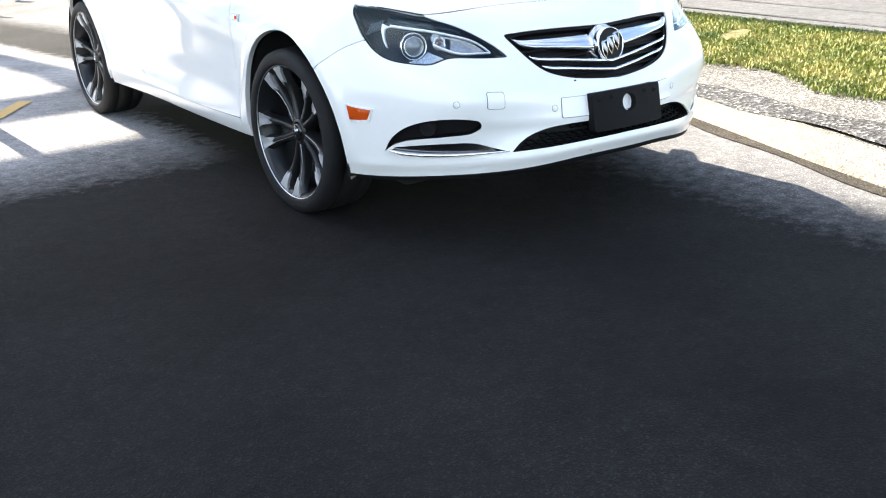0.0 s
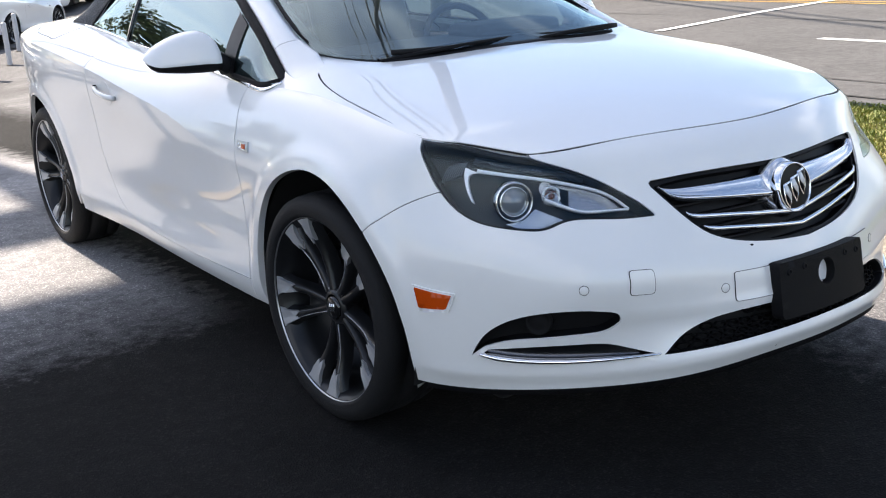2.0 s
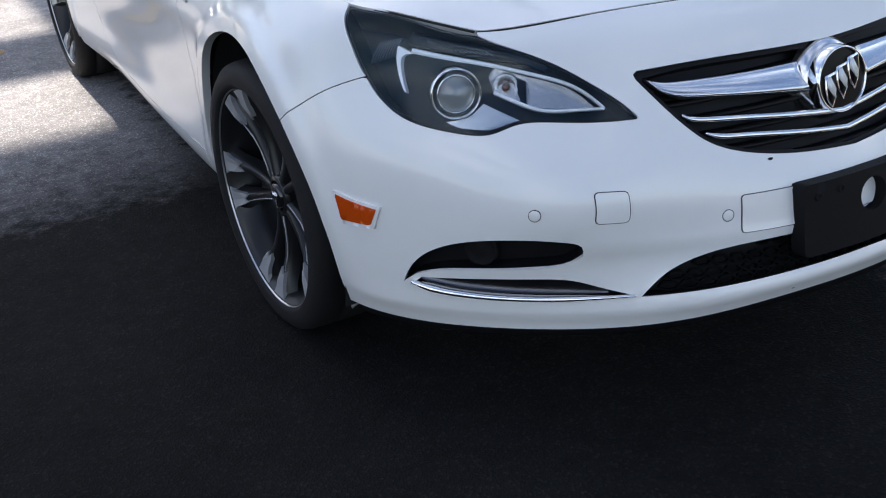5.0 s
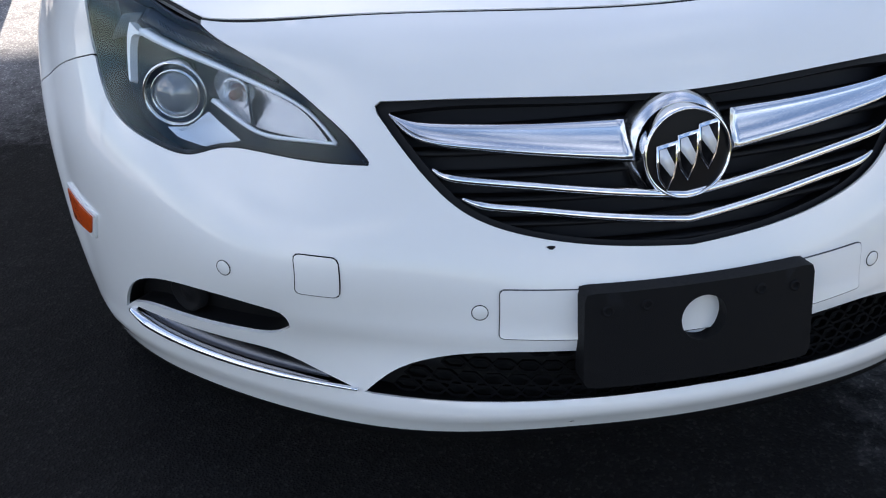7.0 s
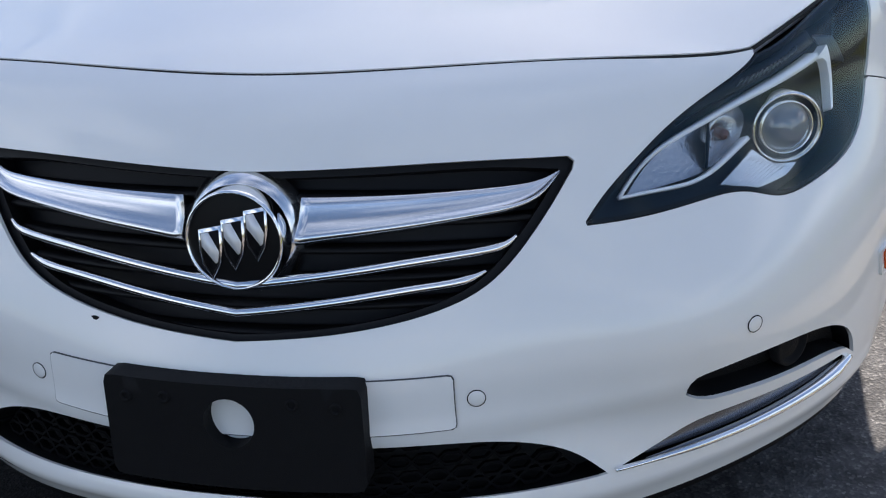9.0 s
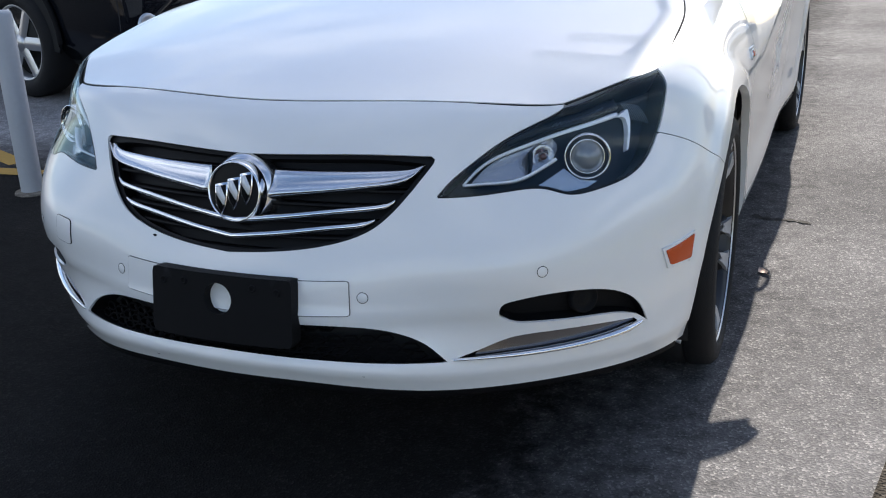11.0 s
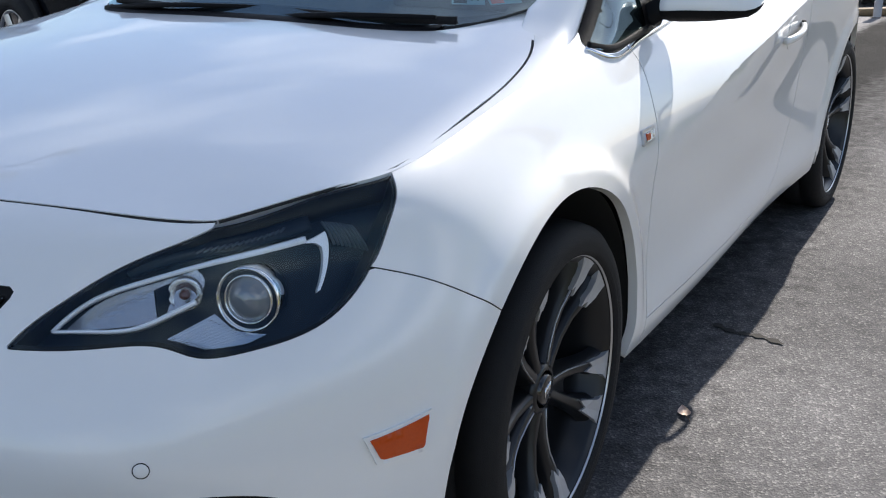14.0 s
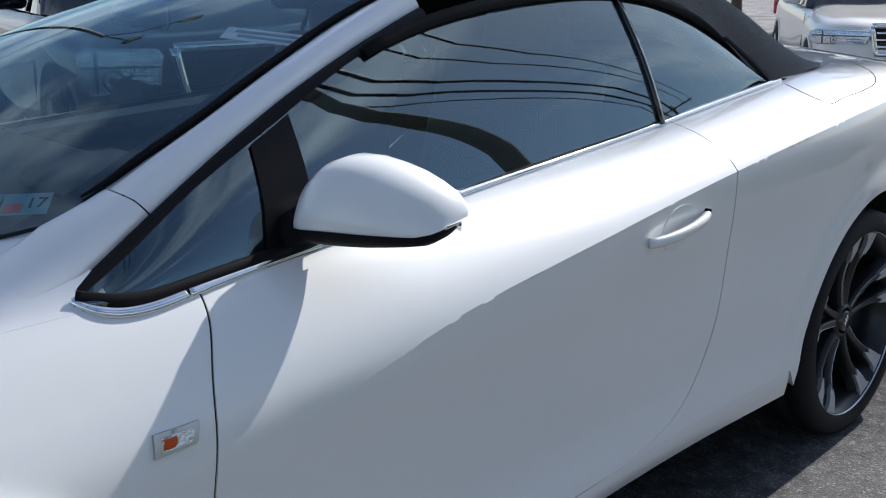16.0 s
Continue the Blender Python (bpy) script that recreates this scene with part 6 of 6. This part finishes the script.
def vehicle(name, label, paint, at, length=4.7, width=1.85, hood=1.05, belt=1.08, roof=1.70, screen=1.25, roof_start=1.95, roof_end=4.3, tail=4.6, clear=.26, wheelbase=2.8, front=.92, r=.36, dark_low=False, group="parked cars", grille=True, amber=False, lamp_size=(1.0, 1.0)):
    """A parked car: lower body, glasshouse, roof, lamps, grille, bumpers and wheels. y runs from the nose at 0 to the tail."""
    ob = thing(name, label, "car", group, at)
    hw = width / 2
    st = []
    for y, w, zt in ((0, .70, hood - .26), (.05, .80, hood - .16), (.16, .90, hood - .07), (.45, .97, hood - .02), (front, 1.0, hood + .01), (screen, 1.0, belt), (length * .5, 1.0, belt + .01), (length - .9, 1.0, belt + .03), (length - .25, .95, belt + .02), (length - .06, .88, belt - .06), (length, .80, belt - .22)):
        W = hw * w
        zb = clear + (.16 if y in (0, length) else .04 if y < .1 or y > length - .1 else 0)
        half = curve([(W * .90, y, zb), (W * .985, y, zb + .10), (W, y, (zb + zt) / 2), (W * .975, y, zt - .14), (W * .86, y, zt - .015), (W * .45, y, zt + .02), (0, y, zt + .03)], 4)
        st.append(np.vstack([half, (half * (-1, 1, 1))[-2::-1]]))
    st = np.array(st)
    fine = np.array([curve(st[:, j], 3) for j in range(st.shape[1])]).transpose(1, 0, 2)
    cap0, cap1 = fine[0].mean(0), fine[-1].mean(0)
    body = loft([np.tile(cap0, (fine.shape[1], 1)), *fine, np.tile(cap1, (fine.shape[1], 1))])
    part("body", body, paint, ob)
    rows = []
    for y, w, z in ((screen - .05, .86, belt - .02), (roof_start - .25, .74, roof - .16), (roof_start, .70, roof - .05), ((roof_start + roof_end) / 2, .70, roof), (roof_end - .1, .69, roof - .04), (roof_end + .12, .72, roof - .16), (tail, .82, belt)):
        half = curve([(hw * .93 if y not in (screen - .05, tail) else hw * .90, y, belt - .03), (hw * (w + .12), y, (belt + z) / 2), (hw * w, y, z - .03), (hw * w * .6, y, z + .012), (0, y, z + .02)], 4)
        rows.append(np.vstack([half, (half * (-1, 1, 1))[-2::-1]]))
    rows = np.array(rows)
    fr = np.array([curve(rows[:, j], 4) for j in range(rows.shape[1])]).transpose(1, 0, 2)
    m = fr.shape[1]
    part("glasshouse", loft(fr), DARK_GLASS, ob)
    top = fr[6:-5, 8:m - 8] + (0, 0, .008)
    part("roof", loft(top), paint, ob)
    for side in (0, 1):
        for y0 in (roof_start + .05, (roof_start + roof_end) / 2, roof_end - .05):
            i = int(np.argmin(np.abs(fr[:, 8, 1] - y0)))
            line = fr[i, :9] if side == 0 else fr[i, m - 9:]
            part("pillar", sweep(line + (.006 if side == 0 else -.006, 0, .003), [(-.035, -.006), (.035, -.006), (.035, .006), (-.035, .006)], ups=np.tile((1.0 if side == 0 else -1.0, 0, .3), (9, 1))), paint, ob)
    zl = hood - .19
    for side in (1, -1):
        k = side
        shape = [(-.21 * k, -.10), (.15 * k, -.125), (.205 * k, -.08), (.215 * k, .09), (.17 * k, .125), (-.20 * k, .115), (-.235 * k, .08)][::k]
        lw, lh = lamp_size
        shape = [(x * lw, z * lh) for x, z in shape]
        at_lamp = pose(side * (hw - .225), .16, zl, 90, 0, side * 22)
        lamp = part("headlamp", moved(slab(shape, .09, .012), at_lamp), REFLECTOR, ob, "clear headlamp")
        part("lamp_divider", moved(block(.40 * lw, .012, .03, .004), at_lamp @ Matrix.Translation((-.01 * k, .025 * lh, .085))), DARK_CHROME, lamp)
        part("lamp_divider", moved(block(.014, .21 * lh, .03, .004), at_lamp @ Matrix.Translation((.115 * k * lw, 0, .085))), DARK_CHROME, lamp)
        part("lamp_reflector", moved(block(.14 * lw, .075 * lh, .03, .02), at_lamp @ Matrix.Translation((-.12 * k * lw, -.05 * lh, .082))), REFLECTOR, lamp)
        for bx, br in ((.03 * k * lw, .060 * lh),):
            part("lamp_bowl", moved(lathe([(.092, br), (.098, br * .92), (.080, br * .6), (.094, br * .3), (.096, 0)], 20, "z"), at_lamp @ Matrix.Translation((bx, -.045 * lh, 0))), DARK_CHROME, lamp)
        part("lamp_lens", moved(slab([(x * 1.03, z * 1.04) for x, z in shape], .115, .02), at_lamp), CLEAR_LENS, lamp)
        if amber:
            part("indicator", moved(block(.10, .10, .19 * lh, .03), pose(side * (hw - .07), .22, zl, 0, 0, side * 45)), AMBER, lamp)
        part("fog_lamp", moved(lathe([(0, .075), (-.02, .07), (-.01, .05), (0, 0)], 20, "y"), pose(side * hw * .68, -.005, clear + .22)), LAMP_CLEAR, ob)
        part("door_mirror", block(.20, .10, .16, .04, (side * (hw + .10), screen + .25, belt + .09)), paint, ob)
        for y in (front, front + wheelbase):
            plain_wheel(ob, side * (hw - .075), y, r, side)
            a = np.radians(np.linspace(-8, 188, 22))
            arch_line = np.c_[np.full(22, side * (hw + .004)), y + (r + .07) * np.cos(a), r + .02 + (r + .07) * np.sin(a)]
            fan = [(side * (hw + .002), y, r)] + arch_line.tolist()
            part("arch_shadow", (fan, [(0, i, i + 1) for i in range(1, 22)]), UNDERBODY, ob)
            part("arch_lip", sweep(arch_line, ring_section(.018, 6)), BLACK_PLASTIC if dark_low else paint, ob)
        part("door_seam", sweep([(side * (hw + .001), front + .62, clear + .10), (side * (hw + .004), front + .60, (clear + belt) / 2), (side * (hw - .02), front + .58, belt - .08)], [(-.003, -.003), (.003, -.003), (.003, .003), (-.003, .003)], ups=np.tile((1.0, 0, 0), (3, 1))), UNDERBODY, ob)
        part("tail_lamp", block(.16, .10, .30, .03, (side * (hw - .10), length - .06, belt - .16)), RED_LENS, ob)
    if grille:
        g0 = part("grille", block(width * .46, .06, .26, .03, (0, .03, zl - .02)), GRILLE_BLACK, ob)
        fz = zl - .02
        ring_path = [(-width * .245, 0, fz + .14), (width * .245, 0, fz + .14), (width * .215, 0, fz - .15), (-width * .215, 0, fz - .15), (-width * .245, 0, fz + .14)]
        part("grille_frame", sweep(resampled(ring_path, .05), [(-.028, -.02), (.028, -.02), (.022, .02), (-.022, .02)], ups=np.tile((0, -1.0, 0), (len(resampled(ring_path, .05)), 1))), CHROME, g0)
        for k in (-1, 0, 1):
            part("grille_bar", block(width * .44, .02, .018, .004, (0, -.005, fz + .07 * k)), CHROME if not dark_low else GRILLE_BLACK, g0)
    part("bumper_opening", block(width * .52, .06, .14, .03, (0, .02, clear + .20)), GRILLE_BLACK, ob)
    part("underside", block(width * .86, length * .9, .16, .03, (0, length / 2, clear + .04)), UNDERBODY, ob)
    part("plate", block(.30, .012, .15, .004, (0, -.012, clear + .36)), LINE_WHITE, ob)
    part("plate_bar", block(.20, .004, .03, 0, (0, -.020, clear + .36)), UNDERBODY, ob)
    return ob


def parked(x, y, turn, nose=0.0):
    return pose(x, y, float(ground_height(x, y)), 0, 0, turn) @ Matrix.Translation((0, -nose, 0))


BLACK_PAINT, SILVER, BEIGE, PLAIN_WHITE, NAVY, GREY = (car_paint(n, c, m) for n, c, m in (("black_car_paint", (.006, .007, .010), 0), ("silver_car_paint", (.50, .51, .53), .5), ("pale_car_paint", (.72, .70, .66), 0),
                                                                                       ("white_car_paint", (.78, .78, .78), 0), ("navy_car_paint", (.02, .035, .09), .3), ("dark_grey_car_paint", (.06, .06, .065), .4)))
vehicle("black_suv", "black SUV with chrome grille parked beside the convertible", BLACK_PAINT, parked(-3.63, 3.39, 75, .92), hood=1.02, belt=1.10, roof=1.70, amber=True, dark_low=True)
vehicle("silver_suv", "silver SUV parked nose-on behind a bollard", SILVER, parked(-.62, 14.75, 38), hood=1.13, belt=1.15, roof=1.74, r=.38)
vehicle("pickup_truck", "pale pickup truck with a wide grille parked on the lot", BEIGE, parked(-2.08, 10.92, 33), length=5.4, width=1.98, hood=1.06, belt=1.12, roof=1.82, screen=1.6, roof_start=2.3, roof_end=3.2, tail=3.5, wheelbase=3.4, amber=True, lamp_size=(1.4, .62))
vehicle("white_sedan", "white sedan parked at the far end of the lot", PLAIN_WHITE, parked(7.4, 29.5, 60), hood=.92, belt=.95, roof=1.45, roof_end=3.3, tail=4.2, r=.33, clear=.20, grille=False, lamp_size=(1.0, .6))
vehicle("dark_sedan", "dark blue sedan parked at the far end of the lot", NAVY, parked(8.2, 30.5, 25), hood=.92, belt=.95, roof=1.45, roof_end=3.3, tail=4.2, r=.33, clear=.20, grille=False, lamp_size=(1.0, .6))
vehicle("white_sedan", "white sedan parked in the far row", PLAIN_WHITE, parked(5.0, 36.0, 60), hood=.92, belt=.95, roof=1.45, roof_end=3.3, tail=4.2, r=.33, clear=.20, grille=False, lamp_size=(1.0, .6))
vehicle("grey_sedan", "dark grey sedan parked in the far row", GREY, parked(6.5, 40.0, 60), hood=.92, belt=.95, roof=1.45, roof_end=3.3, tail=4.2, r=.33, clear=.20, grille=False, lamp_size=(1.0, .6))
vehicle("minivan", "dark grey minivan on the far lanes of the road", GREY, pose(12.35, 15.7, float(ground_height(12.3, 13)) + .05, 0, 0, 180), length=5.0, hood=1.05, belt=1.05, roof=1.75, roof_start=1.7, roof_end=4.7, tail=4.9, wheelbase=3.0, group="")
second = copy_thing(car, pose(4.4, 25.9, float(ground_height(4.4, 25.9)), 0, 0, 141) @ Matrix.Translation((0, -1.35, 0)))
tagged(second, "white convertible with black soft top parked behind bollards", "car", "convertibles")

# service sign
SIGN_BLUE = material("sign_blue", (.03, .06, .22), .4, grain=.05)
gz = float(ground_height(5.3, 28.1))
sign = thing("service_sign", "blue service sign with white letters on posts", "sign", "", pose(5.3, 28.1, gz, 0, 0, -15))
board = part("board", block(.86, .06, .27, .01, (0, 0, .86)), SIGN_BLUE, sign)
words("lettering", "SERVICE", .18, LINE_WHITE, pose(0, -.034, .86, 90, 0, 0), board)
for x in (-.36, .36):
    part("post", lathe([(0, .03), (.74, .03)], 16, "z"), ALLOY, sign).location = (x, 0, 0)

# tall unseen panel, added to throw shade over the front of the car
pylon_paint = material("shade_panel", (.80, .80, .80), .5, grain=.05, spots=.1)
pn = pylon_paint.node_tree
# sun glows through it, so its reflection in the bonnet stays pale
through_light, both_ways = pn.nodes.new("ShaderNodeBsdfTranslucent"), pn.nodes.new("ShaderNodeMixShader")
through_light.inputs["Color"].default_value = (.80, .82, .86, 1)
both_ways.inputs[0].default_value = .8
surface_out = next(n for n in pn.nodes if n.type == "OUTPUT_MATERIAL").inputs["Surface"]
pn.links.new(surface_out.links[0].from_socket, both_ways.inputs[1])
pn.links.new(through_light.outputs[0], both_ways.inputs[2])
pn.links.new(both_ways.outputs[0], surface_out)
dz = math.tan(radians(SUN_ELEVATION))
py = 16.0
shift = math.tan(radians(-SUN_TURN)) * 1.0
z_low, z_high = (py - 1.70) * dz, (py + 3.4) * dz
xr = .80 + shift * -(py - 0.4) * 1.0
pylon = thing("pylon_sign", "unseen white panel on a steel column, added to shade the front of the car", "sign", "", pose(0, py, float(ground_height(-5, py))))
gp = float(ground_height(-5, py))
part("panel", block(4.2, .4, z_high - z_low, .04, (xr - 2.1, 0, (z_high + z_low) / 2 - gp)), pylon_paint, pylon)
# added so that the shade reaches the back of the bonnet
part("lower_panel", block(1.65, .4, .62 * dz, .04, (xr - .825, 0, z_low - .30 * dz - gp)), pylon_paint, pylon)
part("band_panel", block(2.3, .3, .66 * dz, .04, (-1.90, 0, (py - 3.20) * dz - gp)), pylon_paint, pylon)
part("column", block(.36, .30, z_low + .3, .03, (-1.0, 0, (z_low + .3) / 2)), ALLOY, pylon)

# overhead wires and their poles, lot lamps, trees behind the lot
WIRE = material("wire_black", (.015, .015, .015), .6)
POLE_WOOD = material("weathered_pole", (.16, .13, .10), .85, grain=.3, grain_scale=60, spots=.3, bump=.4, bump_scale=90)
WIRE_TURN = 25.0
along = Vector((math.sin(radians(WIRE_TURN)), math.cos(radians(WIRE_TURN)), 0))
post_x, post_y, span = 3.70, 5.75, 40.0
pole = thing("utility_pole", "dark weathered wooden utility pole with a crossarm on the verge", "pole", "utility poles", pose(post_x, post_y, float(ground_height(post_x, post_y)), 0, 0, -WIRE_TURN))
part("shaft", lathe([(-.1, .100), (3.0, .095), (9.0, .082), (11.6, .075), (11.64, 0)], 16, "z"), POLE_WOOD, pole)
part("crossarm", block(2.4, .10, .12, .01, (0, -.12, 11.2)), POLE_WOOD, pole)
for x in (-1.05, -.65, .65, 1.05):
    part("insulator", lathe([(0, .03), (.05, .045), (.07, .03), (.11, .04), (.13, 0)], 12, "z"), WIRE, pole).location = (x, -.12, 11.26)
for k in (-1, 1):
    px, py = post_x + k * span * along.x, post_y + k * span * along.y
    copy_thing(pole, pose(px, py, float(ground_height(px, py)), 0, 0, -WIRE_TURN))
for k, (x, z) in enumerate(((-1.05, 11.4), (-.65, 11.4), (.65, 11.4), (-.16, 9.9), (.16, 9.9))):
    d = np.linspace(-span, span, 61)
    line = np.c_[np.full(61, x), d, z - .8 * (1 - (2 * np.abs(d) / span - 1) ** 2)]
    part("wire", sweep(line, ring_section(.022 if k < 3 else .040, 6)), WIRE, pole, "black overhead wire")

LAMP_HOUSING = material("lamp_housing_bronze", (.045, .036, .028), .5, grain=.1)
LAMP_GLASS = material("yellowed_lamp_glass", (.55, .45, .22), .3, coat=.5, grain=.1)
lot_lamp = thing("lot_lamp", "tall bronze lamp post with two floodlight heads", "street lamp", "", pose(-13.5, 5.4, float(ground_height(-13.5, 5.4))))
part("post", lathe([(0, .11), (9.6, .07), (9.65, 0)], 14, "z"), LAMP_HOUSING, lot_lamp)
for y1, z1 in ((.9, 9.9), (-.5, 9.5)):
    arm_line = curve([(0, 0, 9.3), (1.1, y1 * .4, z1 + .25), (2.3, y1, z1 + .1)], 8)
    lamp_arm = part("arm", sweep(arm_line, ring_section(.035, 8)), LAMP_HOUSING, lot_lamp)
    head = part("head", moved(loft([[(x, w * k, .10 * (1 - k * k) * h) for k in (-1, -.6, 0, .6, 1)] for x, w, h in ((0, .08, .6), (.15, .20, 1), (.5, .24, 1), (.68, .10, .5))]), Matrix.Translation((2.25, y1, z1 + .06))), LAMP_HOUSING, lot_lamp, "bronze floodlight head")
    part("lamp_glass", block(.5, .36, .04, .015, (2.58, y1, z1 + .05)), LAMP_GLASS, head)

BARK = material("tree_bark", (.09, .07, .05), .9, grain=.3, grain_scale=30, spots=.3, bump=.6, bump_scale=30)
LEAF = bpy.data.materials.new("tree_leaf")
LEAF.use_nodes = True
lt = LEAF.node_tree
info, ramp = lt.nodes.new("ShaderNodeNewGeometry"), lt.nodes.new("ShaderNodeValToRGB")
ramp.color_ramp.elements[0].color, ramp.color_ramp.elements[1].color = (.025, .05, .012, 1), (.11, .12, .025, 1)
lt.links.new(info.outputs["Random Per Island"], ramp.inputs["Fac"])
lt.links.new(ramp.outputs["Color"], lt.nodes["Principled BSDF"].inputs["Base Color"])
lt.nodes["Principled BSDF"].inputs["Roughness"].default_value = .55


def tree(x, y, tall, seed):
    r = np.random.default_rng(seed)
    ob = thing("tree", "broad leafy tree behind the parking lot", "tree", "trees behind the lot", pose(x, y, float(ground_height(x, y)), 0, 0, 40 * seed))
    trunk = curve([(0, 0, -.2), (.08, .05, tall * .25), (-.05, .1, tall * .55), (.05, .05, tall * .85)], 6)
    limbs, centres = [sweep(trunk, ring_section(.2, 8), scale=np.linspace(1, .15, len(trunk)), ups=np.tile((0, 1.0, 0), (len(trunk), 1)))], [(0, 0, tall * .86)]
    for k in range(13):
        a, z0 = 2.4 * k, tall * (.28 + .045 * k)
        reach = tall * (.34 - .013 * k) * r.uniform(.75, 1.1)
        tip = (reach * math.cos(a), reach * math.sin(a), z0 + tall * r.uniform(.10, .22))
        line = curve([(0, 0, z0), (tip[0] * .45, tip[1] * .45, z0 + tall * .05), tip], 5)
        limbs.append(sweep(line, ring_section(.07, 6), scale=np.linspace(1, .2, len(line)), ups=np.tile((0, .1, 1.0), (len(line), 1))))
        centres += [tip, tuple(line[-4])]
    part("trunk", joined(*limbs), BARK, ob)
    verts, faces = [], []
    for c in centres:
        size = tall * r.uniform(.07, .13)
        for _ in range(190):
            d = r.normal(0, 1, 3)
            d = d / np.linalg.norm(d) * size * r.uniform(.35, 1.15)
            p = np.array(c) + d * (1, 1, .75)
            u, v = r.normal(0, 1, 3), r.normal(0, 1, 3)
            u, v = u / np.linalg.norm(u) * .15, v / np.linalg.norm(v) * .10
            k = len(verts)
            verts += [p - u, p + v, p + u, p - v]
            faces.append((k, k + 1, k + 2, k + 3))
    part("crown", (verts, faces), LEAF, ob, "", False)
    return ob


for x, y, tall, seed in ((-8.0, 30, 9.6, 1), (-12.5, 33, 8.5, 2), (-15.5, 31, 9.0, 3)):
    tree(x, y, tall, seed)
